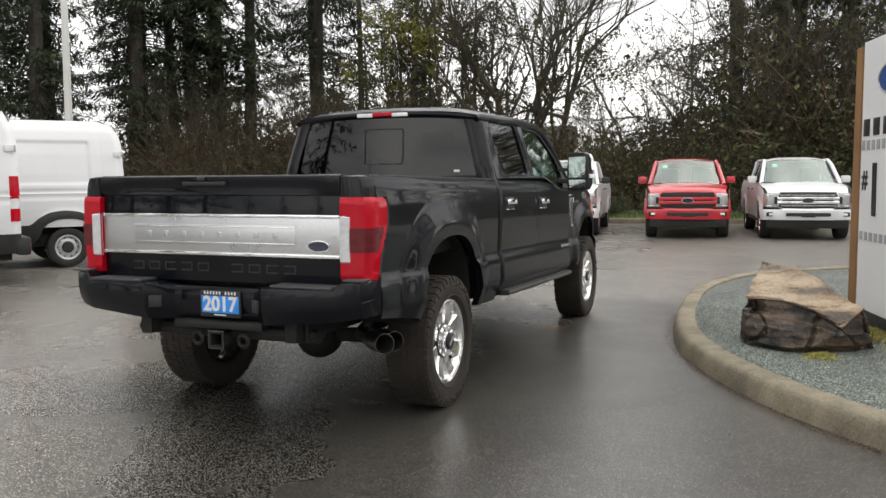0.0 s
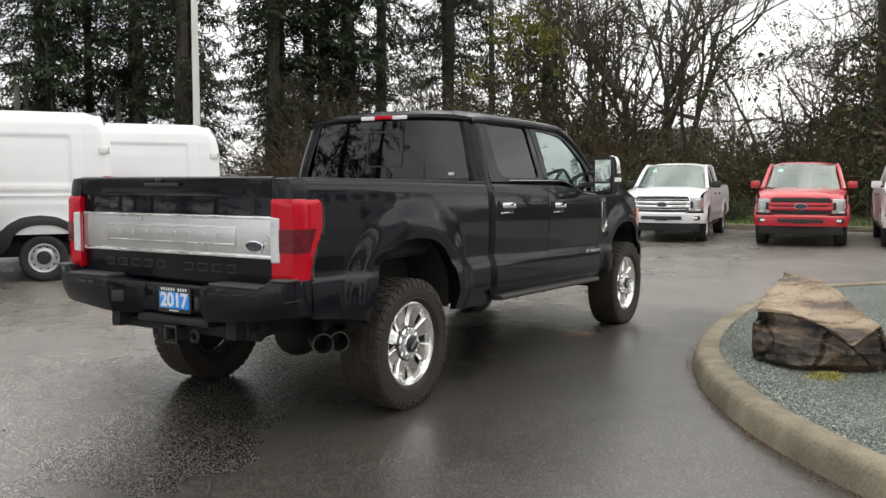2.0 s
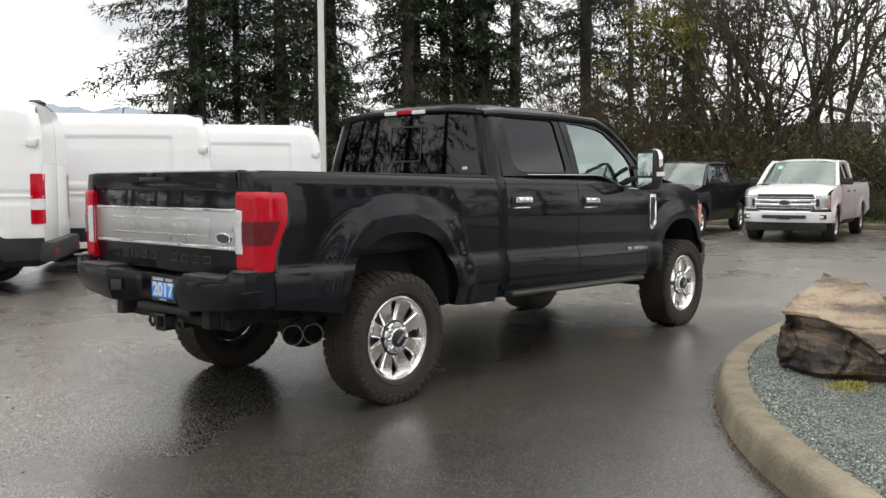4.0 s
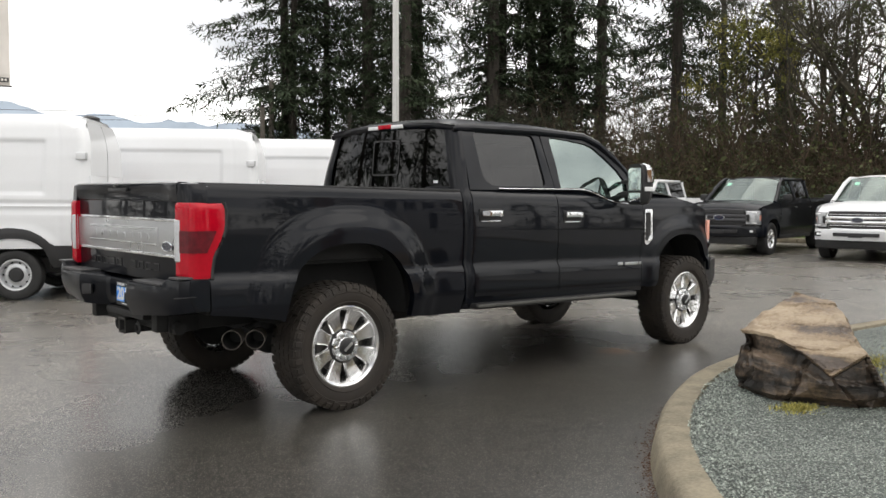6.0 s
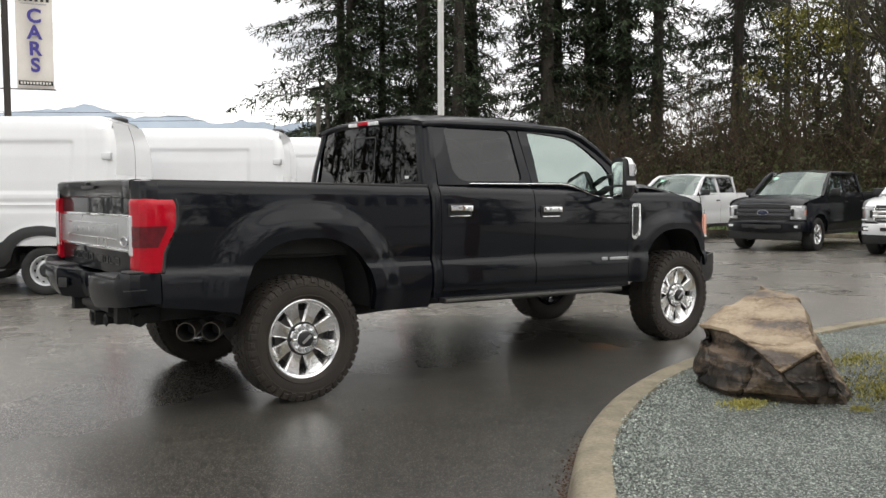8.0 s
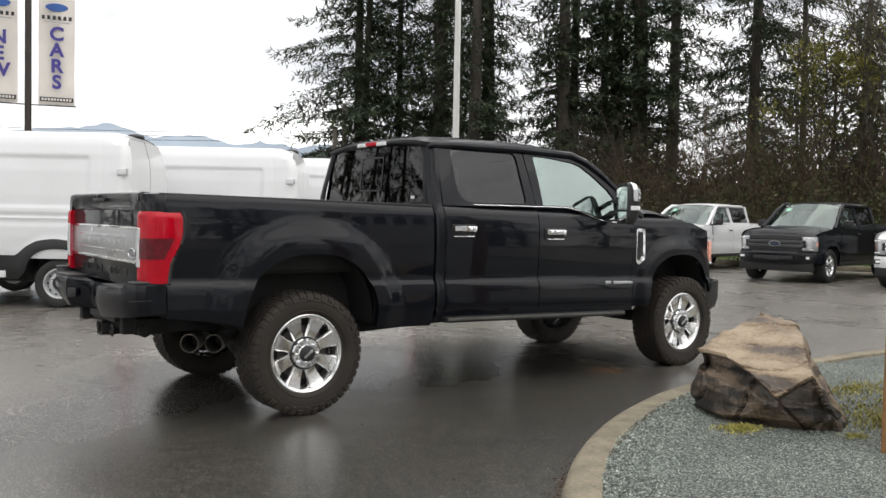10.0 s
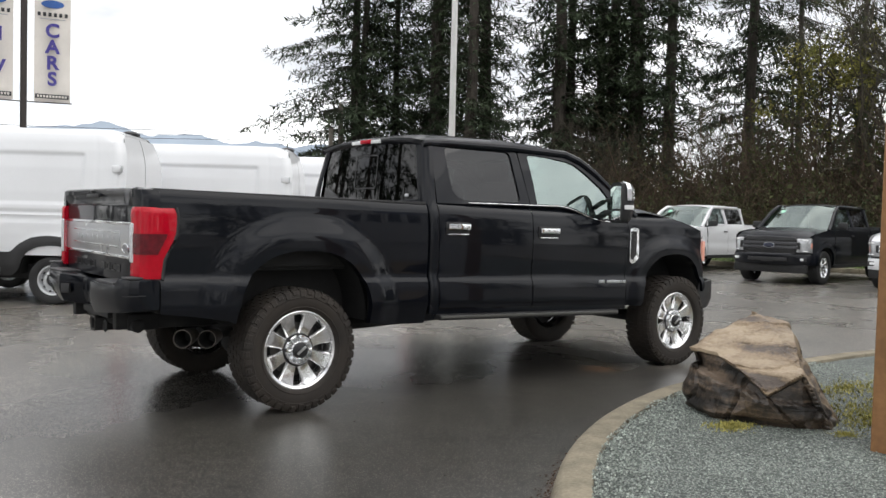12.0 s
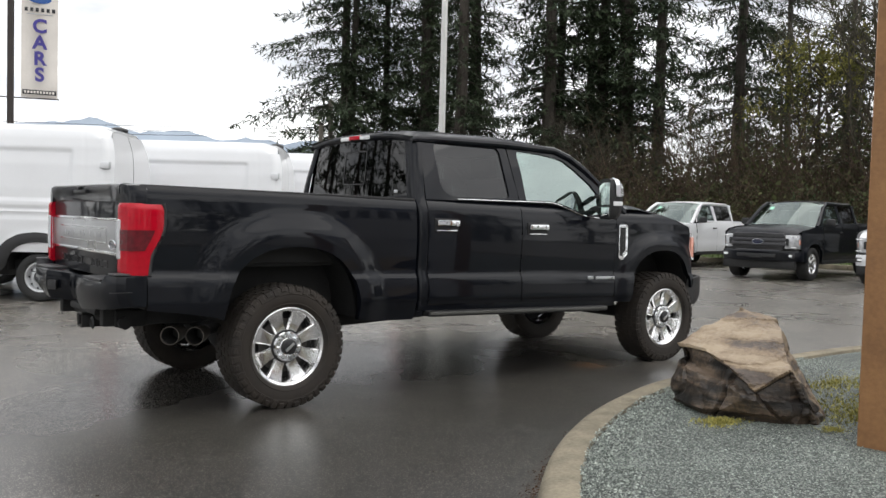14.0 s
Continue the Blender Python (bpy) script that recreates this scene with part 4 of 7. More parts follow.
    # tow mirrors
    for s in (-1, 1):
        arm = part("mirror", box(3.13, s * 1.02, 1.455, 0.07, 0.20, 0.05, 0.02), M_TRIM, truck, "large black tow mirror with a chrome cap")
        part("mirror_arm", box(3.14, s * 1.02, 1.565, 0.05, 0.20, 0.035, 0.014), M_TRIM, arm)
        rings = []
        for z, g, h in ((1.362, 0.55, 0.05), (1.375, 0.85, 0.08), (1.42, 1.0, 0.10), (1.55, 1.0, 0.115), (1.66, 0.95, 0.105), (1.705, 0.80, 0.08), (1.718, 0.5, 0.05)):
            rings.append([(3.045, s * (1.17 - 0.115 * g), z), (3.055 + h * 0.6, s * (1.17 - 0.125 * g), z), (3.06 + h, s * (1.17 - 0.08 * g), z), (3.07 + h * 1.15, s * 1.17, z), (3.06 + h, s * (1.17 + 0.09 * g), z), (3.055 + h * 0.6, s * (1.17 + 0.125 * g), z), (3.045, s * (1.17 + 0.118 * g), z)])
        about = Matrix.Translation((3.10, s * 1.08, 0)) @ Matrix.Rotation(radians(s * 20), 4, "Z") @ Matrix.Translation((-3.10, -s * 1.08, 0))
        turned = [part("mirror_housing", loft(rings), M_TRIM, arm)]
        rings = []
        for z, g, h in ((1.560, 1.02, 0.116), (1.66, 0.98, 0.108), (1.708, 0.84, 0.084), (1.724, 0.52, 0.052)):
            rings.append([(3.066 + h * 0.3, s * (1.172 - 0.130 * g), z), (3.063 + h, s * (1.172 - 0.082 * g), z), (3.076 + h * 1.15, s * 1.172, z), (3.063 + h, s * (1.172 + 0.094 * g), z), (3.060 + h * 0.6, s * (1.172 + 0.131 * g), z), (3.056 + h * 0.25, s * (1.172 + 0.13 * g), z)])
        turned.append(part("mirror_cap", loft(rings, closed=False), M_CHROME, arm, "chrome mirror cap"))
        turned.append(part("mirror_lamp", box(3.11, s * 1.29, 1.50, 0.09, 0.02, 0.04, 0.008), M_LENS, arm))
        turned.append(part("mirror_glass", box(3.043, s * 1.17, 1.585, 0.006, 0.19, 0.20, 0.002), M_MIRROR, arm))
        turned.append(part("spot_mirror", box(3.043, s * 1.17, 1.425, 0.006, 0.18, 0.085, 0.002), M_MIRROR, arm))
        for piece in turned:
            piece.matrix_basis = about
    # tail lamps: wrapped round the rear corner
    def lamp_front(z):
        return lerp_table([(0.94, -0.958), (1.06, -0.945), (1.12, -0.918), (1.20, -0.876), (1.25, -0.864), (1.36, -0.864), (1.392, -0.876)], z)
    rows = [0.938 + (1.392 - 0.938) * k / 22 for k in range(23)]
    rings = []
    for i, z in enumerate(rows):
        y = flank(-0.97, z) + 0.002
        pull = 0.012 if i in (0, 22) else 0.0
        x1 = lamp_front(z)
        rings.append([(-1.06, -0.822, z), (-1.099 + pull, -0.824, z), (-1.103 + pull, -0.86, z), (-1.099 + pull, -0.91, z), (-1.083 + pull * 0.7, -y + 0.025, z), (-1.050 + pull * 0.4, -y + 0.002 + pull, z), (-1.01, -y - 0.005 + pull, z), (-0.96, -y - 0.007 + pull, z), (x1, -y - 0.007 + pull, z), (x1 + 0.012, -y + 0.012, z)])
    ta, tb = both("tail_lamp", loft(rings, closed=False), M_TAIL, truck, "red tail lamp with a white reversing lens")
    for s, lampo in ((-1, ta), (1, tb)):
        lens = []
        for z in (1.035, 1.045, 1.10, 1.17, 1.24, 1.282, 1.292):
            tuck = 0.010 if z in (1.035, 1.292) else 0.0
            lens.append([(-1.085, s * 0.823, z), (-1.107 + tuck, s * 0.826, z), (-1.110 + tuck, s * 0.856, z), (-1.106 + tuck, s * 0.882, z), (-1.090, s * 0.892, z)])
        part("reversing_lens", loft(lens), M_LENS_MILK, lampo, "white reversing lens")
        rings = []
        for z in (1.095, 1.10, 1.14, 1.18, 1.215, 1.225):
            y = flank(-0.97, z) + 0.004
            rings.append([(-1.105, s * 0.884, z), (-1.101, s * 0.912, z), (-1.087, s * (y - 0.022), z), (-1.053, s * (y + 0.001), z), (-1.01, s * (y + 0.008), z), (lamp_front(z) - 0.055, s * (y + 0.0100), z)])
        part("smoked_lens", loft(rings, closed=False), M_TAIL_DARK, lampo)
        part("lamp_rim", tube([(lamp_front(z) + 0.008, s * (flank(-0.97, z) + 0.004), z) for z in rows[::2]], 0.012, 6), M_TRIM, lampo)
    # tailgate
    gate = part("tailgate", box(-1.045, 0, 1.20, 0.05, 1.64, 0.60, 0.012), M_BLACK, truck, "black tailgate with a satin aluminium band")
    rings = []
    for k in range(-20, 21):
        v = k / 20
        dish = 0.014 * smoothstep(0.97, 0.72, abs(v))
        y = 0.822 * v
        rings.append([(-1.072, y, 1.398), (-1.078, y, 1.404), (-1.086 + dish, y, 1.43), (-1.092 + dish * 1.2, y, 1.465), (-1.092 + dish * 0.5, y, 1.496), (-1.086 + dish * 0.3, y, 1.508), (-1.068, y, 1.516), (-1.02, y, 1.514), (-1.0, y, 1.50), (-1.02, y, 1.40)])
    part("tailgate_spoiler", loft(rings), M_BLACK, gate)
    part("tailgate_handle", box(-1.088, 0.06, 1.468, 0.02, 0.30, 0.022, 0.006), M_TRIM, gate)
    part("tailgate_camera", box(-1.092, 0.08, 1.495, 0.02, 0.05, 0.02, 0.006), M_TRIM, gate)
    part("tailgate_band", box(-1.074, 0, 1.175, 0.014, 1.628, 0.226, 0.004), M_SATIN, gate, "brushed aluminium band across the tailgate")
    for z, w in ((1.2845, 1.628), (1.0655, 1.628)):
        part("band_edge", box(-1.083, 0, z, 0.014, w, 0.020, 0.004), M_CHROME, gate)
    part("band_inset", box(-1.081, 0.02, 1.174, 0.010, 1.12, 0.118, 0.004), M_SATIN, gate)
    for z in (1.222, 1.130):
        part("band_line", box(-1.086, 0.02, z, 0.008, 1.10, 0.006, 0.001), M_CHROME, gate)
    lay = Matrix(((0, 0, -1, -1.087), (-1, 0, 0, 0.03), (0, 1, 0, 1.176), (0, 0, 0, 1)))
    letter_blocks("band_letter", gate, 8, 1.0, 0.036, 0.006, M_SATIN, lay, wide=0.26)
    lay2 = Matrix(((0, 0, -1, -1.071), (-1, 0, 0, 0.035), (0, 1, 0, 0.985), (0, 0, 0, 1)))
    step = 1.17 / 10
    for i in range(10):
        if i == 5:
            continue
        cx = (i + 0.5) * step - 0.585
        for dz in (0.021, -0.021):
            ob = part("gate_letter", box(cx, dz, 0, 0.078, 0.008, 0.007, 0.002), M_TRIM, gate)
            ob.matrix_basis = lay2
        for dx in (-0.035, 0.035):
            if (i * 7 + (dx > 0)) % 3:
                ob = part("gate_letter", box(cx + dx, 0, 0, 0.009, 0.046, 0.007, 0.002), M_TRIM, gate)
                ob.matrix_basis = lay2
    oval = lathe([(0.0, -0.006), (0.064, -0.006), (0.068, 0.0), (0.0, 0.0)], 28)
    for v in oval.verts:
        v.co = Vector((-1.083 + v.co.y, v.co.x * 1.0 - 0.685, 1.122 + v.co.z * 0.42))
    part("oval_badge", oval, mat("dark_blue_enamel", (0.014, 0.019, 0.045), 0.2, 0.0, 0.1, 20, coat=1.0), gate, "small dark blue oval badge")
    ring = tube([(-1.090, -0.685 + 0.067 * math.cos(a), 1.122 + 0.029 * math.sin(a)) for a in np.linspace(0, 2 * math.pi, 29)], 0.004, 5)
    part("oval_rim", ring, M_CHROME, gate)
    # rear bumper
    rings = []
    half = [(1.004, -1.06, 0.940, 0.752), (0.998, -1.10, 0.944, 0.750), (0.965, -1.150, 0.946, 0.744), (0.90, -1.185, 0.946, 0.734), (0.865, -1.195, 0.944, 0.728), (0.83, -1.205, 0.905, 0.722), (0.46, -1.235, 0.902, 0.692), (0.40, -1.232, 0.900, 0.688), (0.285, -1.095, 0.880, 0.672), (0.25, -1.078, 0.878, 0.668), (0.0, -1.078, 0.878, 0.668)]
    secs = [(y, *r) for y, *r in half] + [(-y, *r) for y, *r in half[-2::-1]]
    for y, x, z1, z0 in secs:
        rings.append([(-0.972, y, z1 - 0.004), (x + 0.03, y, z1), (x + 0.008, y, z1 - 0.008), (x, y, z1 - 0.03), (x, y, z1 - 0.5 * (z1 - z0)), (x + 0.012, y, z0 + 0.05), (x + 0.035, y, z0), (x + 0.08, y, z0 - 0.004), (-0.972, y, z0 + 0.01)])
    bump = part("rear_bumper", loft(rings), M_BLACK, truck, "black painted rear step bumper", sharp=22)
    for s in (-1, 1):
        part("step_pad", box(-1.13, s * 0.63, 0.906, 0.15, 0.38, 0.014, 0.004), M_PAD, bump)
        part("corner_pad", box(-1.12, s * 0.93, 0.949, 0.10, 0.12, 0.012, 0.004), M_PAD, bump)
        part("parking_sensor", lathe([(0.0, -0.006), (0.017, -0.006), (0.02, 0.0)], 14), M_TRIM, bump).matrix_basis = pose(-1.205, s * 0.66, 0.80, 0, 0, -90)
        part("trailer_socket" if s > 0 else "bumper_cap", box(-1.20, s * 0.345, 0.79, 0.025, 0.075, 0.07, 0.008, Matrix.Rotation(s * 0.65, 3, "Z")), M_TRIM, bump)
        part("side_pad", box(-1.13, s * 1.003, 0.84, 0.14, 0.006, 0.005, 0.001), M_TRIM, bump)
    part("lower_valance", box(-1.05, 0, 0.650, 0.08, 0.62, 0.05, 0.02), M_UNDER, bump)
    holder = part("plate_holder", box(-1.150, 0.0, 0.775, 0.014, 0.318, 0.175, 0.006), M_TRIM, truck)
    plate_m = mat("bright_blue_plate", (0.02, 0.27, 0.80), 0.35, 0.0, 0.1, 30)
    part("dealer_plate", box(-1.158, 0.0, 0.772, 0.004, 0.29, 0.112, 0.002), plate_m, holder, "bright blue dealer plate with white numerals")
    face = Matrix(((0, 0, -1, -1.1605), (-1, 0, 0, 0.0), (0, 1, 0, 0.772), (0, 0, 0, 1)))
    lettering("plate_numeral", "2017", 0.132, 0.001, M_WHITE, face, holder, bold=0.0045)
    top = face.copy()
    top[2][3] = 0.848
    letter_blocks("plate_letter", holder, 11, 0.26, 0.021, 0.003, M_WHITE, top, gaps=(6,))
    low = face.copy()
    low[2][3] = 0.704
    ctr = Matrix.Translation((-1.15, 0, 0.772))
    holder.matrix_basis = Matrix.Translation((0.064, -0.030, 0)) @ ctr @ Matrix.Scale(0.88, 4) @ ctr.inverted()
    part("plate_small_print", box(0, 0, 0, 0.09, 0.008, 0.002), M_WHITE, holder).matrix_basis = low
    # hitch, frame, axles, exhaust
    hitch = part("hitch", tube([(-0.98, 0.62, 0.60), (-0.98, -0.62, 0.60)], 0.042, 8), M_UNDER, truck)
    rec = bmesh.new()
    for (dy, dz, sy, sz) in ((0, 0.042, 0.10, 0.014), (0, -0.042, 0.10, 0.014), (0.043, 0, 0.014, 0.098), (-0.043, 0, 0.014, 0.098)):
        box(-0.99, dy, 0.565 + dz, 0.22, sy, sz, 0.003, bm=rec)
    part("hitch_receiver", rec, M_UNDER, hitch)
    part("receiver_rim", tube([(-1.10, 0.05, 0.615), (-1.10, -0.05, 0.615), (-1.10, -0.05, 0.515), (-1.10, 0.05, 0.515), (-1.10, 0.05, 0.615)], 0.005, 5), M_STEP_DARK, hitch)
    for s in (-1, 1):
        part("chain_loop", lathe([(0.03, -0.012), (0.045, 0), (0.03, 0.012), (0.022, 0)], 16), M_UNDER, hitch).matrix_basis = pose(-1.06, s * 0.16, 0.56, 0, 0, 90)
        part("hitch_bracket", box(-0.93, s * 0.56, 0.625, 0.20, 0.03, 0.11, 0.01), M_UNDER, hitch)
        part("frame_rail", box(1.6, s * 0.50, 0.66, 5.4, 0.08, 0.17, 0.01), M_UNDER, truck)
        for xw in (0.0, 4.05):
            arch = ARCH_REAR if xw < 1 else ARCH_FRONT
            rings = []
            for x, z in arch_path(arch, steps=16):
                rings.append([(x, s * 0.95, z + 0.012), (x, s * 0.62, z + 0.012)])
            rings = [[(rings[0][0][0], s * 0.95, 0.62), (rings[0][0][0], s * 0.62, 0.62)]] + rings + [[(rings[-1][0][0], s * 0.95, 0.60), (rings[-1][0][0], s * 0.62, 0.60)]]
            part("wheel_well", loft(rings, closed=False), M_UNDER, truck)
            well = plate(arch_path(arch, steps=16), [], lambda x, z: (x, s * 0.62, z + 0.012))
            part("wheel_well_wall", well, M_UNDER, truck)
    for name, b in (("floor_pan", (2.25, 0, 0.75, 2.3, 1.86, 0.30)), ("rear_closing_panel", (-0.72, 0, 0.82, 0.46, 1.8, 0.22)), ("bed_cross_member", (0.85, 0, 0.75, 0.5, 1.86, 0.28)), ("engine_bay", (4.1, 0, 0.86, 0.9, 1.2, 0.5))):
        part(name, box(*b, 0.02), M_UNDER, truck)
    axle = tube([(0, -0.74, 0.43), (0, -0.3, 0.43), (0, 0.3, 0.43), (0, 0.74, 0.43)], 0.05, 10)
    part("rear_axle", axle, M_UNDER, truck)
    ball = bmesh.new()
    bmesh.ops.create_uvsphere(ball, u_segments=16, v_segments=10, radius=0.165, matrix=Matrix.Translation((0, -0.05, 0.42)))
    part("differential", ball, M_UNDER, truck)
    part("front_axle", tube([(4.05, -0.74, 0.43), (4.05, 0.74, 0.43)], 0.06, 10), M_UNDER, truck)
    part("spare_wheel", lathe([(0.0, 0.56), (0.36, 0.56), (0.39, 0.62), (0.39, 0.70), (0.36, 0.74), (0, 0.74)], 32, "z"), M_RUBBER_DARK, truck).matrix_basis = pose(-0.52, 0, 0.0)
    muff = tube([(1.6, -0.45, 0.55), (0.7, -0.48, 0.52), (0.35, -0.55, 0.56), (-0.3, -0.58, 0.55), (-0.50, -0.64, 0.54), (-0.62, -0.76, 0.545)], 0.05, 10)
    exhaust = part("exhaust", muff, M_UNDER, truck)
    for k in range(2):
        d = Vector((-0.62, -0.78, 0)).normalized()
        o = Vector((-0.73 + 0.173 * k, -0.85 + 0.02 * k, 0.548 - 0.016 * k))
        q = d.to_track_quat("Z", "Y").to_matrix().to_4x4()
        tip = lathe([(0.046, -0.10), (0.056, 0.0), (0.061, 0.108), (0.0605, 0.113), (0.0575, 0.113), (0.056, 0.106), (0.052, 0.0), (0.046, -0.08)], 28, "z")
        bore = lathe([(0.0555, 0.098), (0.0515, 0.0), (0.042, -0.07), (0.0, -0.07)], 24, "z")
        bmesh.ops.transform(bore, matrix=Matrix.Translation(o) @ q, verts=bore.verts)
        bmesh.ops.transform(tip, matrix=Matrix.Translation(o) @ q, verts=tip.verts)
        tip_ob = part("exhaust_tip", tip, M_SOOT, exhaust, "dark steel exhaust tip")
        part("bore", bore, M_UNDER, tip_ob)
    # cabin
    for (x, s) in ((2.55, -0.42), (2.55, 0.42), (1.62, -0.42), (1.62, 0.42)):
        seat = part("seat", box(x + 0.05, s, 1.10, 0.52, 0.54, 0.18, 0.05), M_INTERIOR, truck)
        part("seat_back", box(x - 0.22, s, 1.40, 0.14, 0.50, 0.62, 0.06, Matrix.Rotation(-0.2, 3, "Y")), M_INTERIOR, seat)
        part("head_rest", box(x - 0.32, s, 1.78, 0.10, 0.26, 0.18, 0.04), M_INTERIOR, seat)
    dash = part("dashboard", box(3.28, 0, 1.32, 0.50, 1.66, 0.26, 0.06), M_INTERIOR, truck)
    wheel = lathe([(0.18, -0.014), (0.195, 0), (0.18, 0.014), (0.165, 0)], 28)
    part("steering_wheel", wheel, M_INTERIOR, truck).matrix_basis = pose(2.98, 0.42, 1.45, 0, 0, 90) @ pose(0, 0, 0, 25)
    part("cab_floor", box(2.2, 0, 0.95, 2.1, 1.8, 0.08, 0.02), M_INTERIOR, truck)
    part("headliner", box(2.05, 0, 1.975, 1.6, 1.4, 0.03, 0.01), mat("grey_headliner", (0.25, 0.25, 0.24), 0.9, 0.0, 0.1, 20), truck)
    for xw in (0.0, 4.05):
        make_wheel(truck, xw + 0.015, -0.888, -1)
        make_wheel(truck, xw + 0.015, 0.850, 1)
    return truck


build_truck()


# ---- the row of parked pickups ----
# x runs forward from the front axle, y to the left, z up.
P_SIDE = [(0.36, 0.90), (0.45, 0.955), (0.60, 0.985), (0.72, 0.990), (0.80, 0.975), (0.95, 0.985), (1.10, 0.985), (1.22, 0.968), (1.32, 0.945), (1.38, 0.915), (1.45, 0.88)]
P_ARCHES = ((0.0, 0.47, 0.42, 0.47), (-3.68, 0.47, 0.42, 0.47))


def p_flank(x, z):
    y = lerp_table(P_SIDE, z)
    for arch in P_ARCHES:
        r = arch_ratio(x, z, arch)
        if r < 1.3:
            y += 0.035 * (1 - smoothstep(1.05, 1.3, r))
    return y - 0.07 * smoothstep(0.35, 0.95, x)


def p_skin(bottom, top, cols, rows=14):
    b, t = resample(bottom, cols), resample(top, cols)
    rings = []
    for k in range(cols):
        col = [(b[k].x, p_flank(b[k].x, b[k].y) - 0.05, b[k].y)]
        for r in range(rows + 1):
            p = b[k].lerp(t[k], r / rows)
            col.append((p.x, p_flank(p.x, p.y), p.y))
        rings.append(col)
    return loft(rings, closed=False)


def p_roof_y(z):
    return lerp_table([(1.28, 0.935), (1.36, 0.915), (1.88, 0.745), (1.95, 0.66)], z)


def build_pickup(m, paint, label, bars, bumper_mat, rim_mat, mesh_mat, cab_len=2.62, sticker=True, front="new"):
    truck = empty("parked_pickup", label, "pickup truck", "row of parked pickups", m=m)
    two = lambda name, bm, material, parent=truck, **kw: both(name, bm, material, parent, **kw)
    back = -0.30 - cab_len
    fa, ra = arch_path(P_ARCHES[0], steps=18), arch_path(P_ARCHES[1], steps=18)
    two("front_fender", p_skin([(-0.60, 0.46)] + [(-0.48, 0.44)] + fa[1:-1] + [(0.49, 0.45), (0.62, 0.50)], [(-0.55, 1.30), (0.0, 1.27), (0.45, 1.21), (0.66, 1.13)], 40), paint)
    mid = -0.60 - (abs(back + 0.60)) * 0.52
    for x0, x1 in ((-0.605, mid), (mid - 0.006, back)):
        d1, d2 = two("door", p_skin([(x1, 0.46), (x0, 0.46)], [(x1, 1.345), (x0, 1.335 if x0 < -1 else 1.30)], 12), paint)
        win = [(x0 - 0.08, 1.385), (x1 + 0.07, 1.385), (x1 + 0.09, 1.83), (x0 - (0.62 if x0 > -1 else 0.07), 1.83)]
        frame = [(x0, 1.335), (x1, 1.345), (x1 + 0.02, 1.88), (x0 - (0.60 if x0 > -1 else 0.01), 1.88)]
        if x0 > -1:
            win.insert(4, (x0 - 0.14, 1.47))
            frame.insert(4, (x0 - 0.04, 1.42))
        for d, s in ((d1, 1), (d2, -1)):
            part("window_frame", facing(plate(frame, [win], lambda x, z: (x, s * p_roof_y(z), z)), (0, s, 0)), paint if x0 > -1 else paint, d)
            g = part("window_pane", facing(plate(win, [], lambda x, z: (x, s * (p_roof_y(z) - 0.01), z)), (0, s, 0)), M_G_DARK if x0 < -1 else M_G_SCREEN, d)
            g.visible_shadow = False
            part("handle", box(x1 + 0.16, s * (p_flank(x1, 1.2) + 0.02), 1.16, 0.20, 0.03, 0.035, 0.01), M_TRIM if paint is not M_RED else paint, d)
    two("bed_side", p_skin([(-4.92, 0.62), (-4.20, 0.50)] + ra[1:-1] + [(-3.17, 0.46), (back - 0.02, 0.46)], [(-4.92, 1.40), (back - 0.02, 1.375)], 36), paint)
    two("bed_rail", box((back - 4.92) / 2, 0.90, 1.392, abs(back + 4.92), 0.08, 0.025, 0.008), M_TRIM)
    part("tailgate", box(-4.93, 0, 1.06, 0.06, 1.76, 0.66, 0.02), paint, truck)
    part("cab_back", box(back + 0.02, 0, 1.42, 0.05, 1.62, 0.9, 0.03), paint, truck)
    part("bed_floor", box((back - 4.9) / 2, 0, 0.85, abs(back + 4.9), 1.7, 0.06, 0.01), M_UNDER, truck)
    # roof
    rings = []
    for x in np.linspace(back, -1.22, 9):
        drop = 0.05 * smoothstep(-1.5, -1.22, x) + 0.035 * smoothstep(back + 0.3, back, x)
        rings.append([(x, 0.765 * j / 8, 1.955 - drop - 0.085 * abs(j / 8) ** 3.5) for j in range(-8, 9)])
    part("roof", loft(rings, closed=False), paint, truck)
    two("roof_pillar", tube([(back + 0.02, 0.90, 1.36), (back + 0.04, 0.76, 1.84), (back + 0.2, 0.75, 1.875), (-1.22, 0.75, 1.87), (-0.95, 0.79, 1.74), (-0.48, 0.885, 1.36), (-0.35, 0.90, 1.28)], [0.035, 0.04, 0.042, 0.044, 0.046, 0.05, 0.05], 8), paint)
    rings = []
    for j in range(-8, 9):
        v = j / 8
        rings.append([(-0.30 - 0.16 * v * v, 0.86 * v, 1.285), (-0.75 - 0.13 * v * v, 0.80 * v, 1.61), (-1.20 - 0.08 * v * v, 0.73 * v, 1.90 - 0.03 * v * v)])
    ws = part("windscreen", facing(loft(rings, closed=False), (1, 0, 0.5)), M_G_SCREEN, truck)
    ws.visible_shadow = False
    if sticker:
        part("price_sticker", box(-1.02, -0.52, 1.745, 0.004, 0.11, 0.13, 0.001, Matrix.Rotation(-0.99, 3, "Y")), mat("pale_green_paper", (0.35, 0.75, 0.55), 0.7, 0.0, 0.05, 20), ws)
    for s in (-0.45, 0.30):
        part("wiper", tube([(-0.27, s + 0.12, 1.295), (-0.33, s - 0.45, 1.335)], 0.012, 5), M_TRIM, ws)
    # bonnet
    rings = []
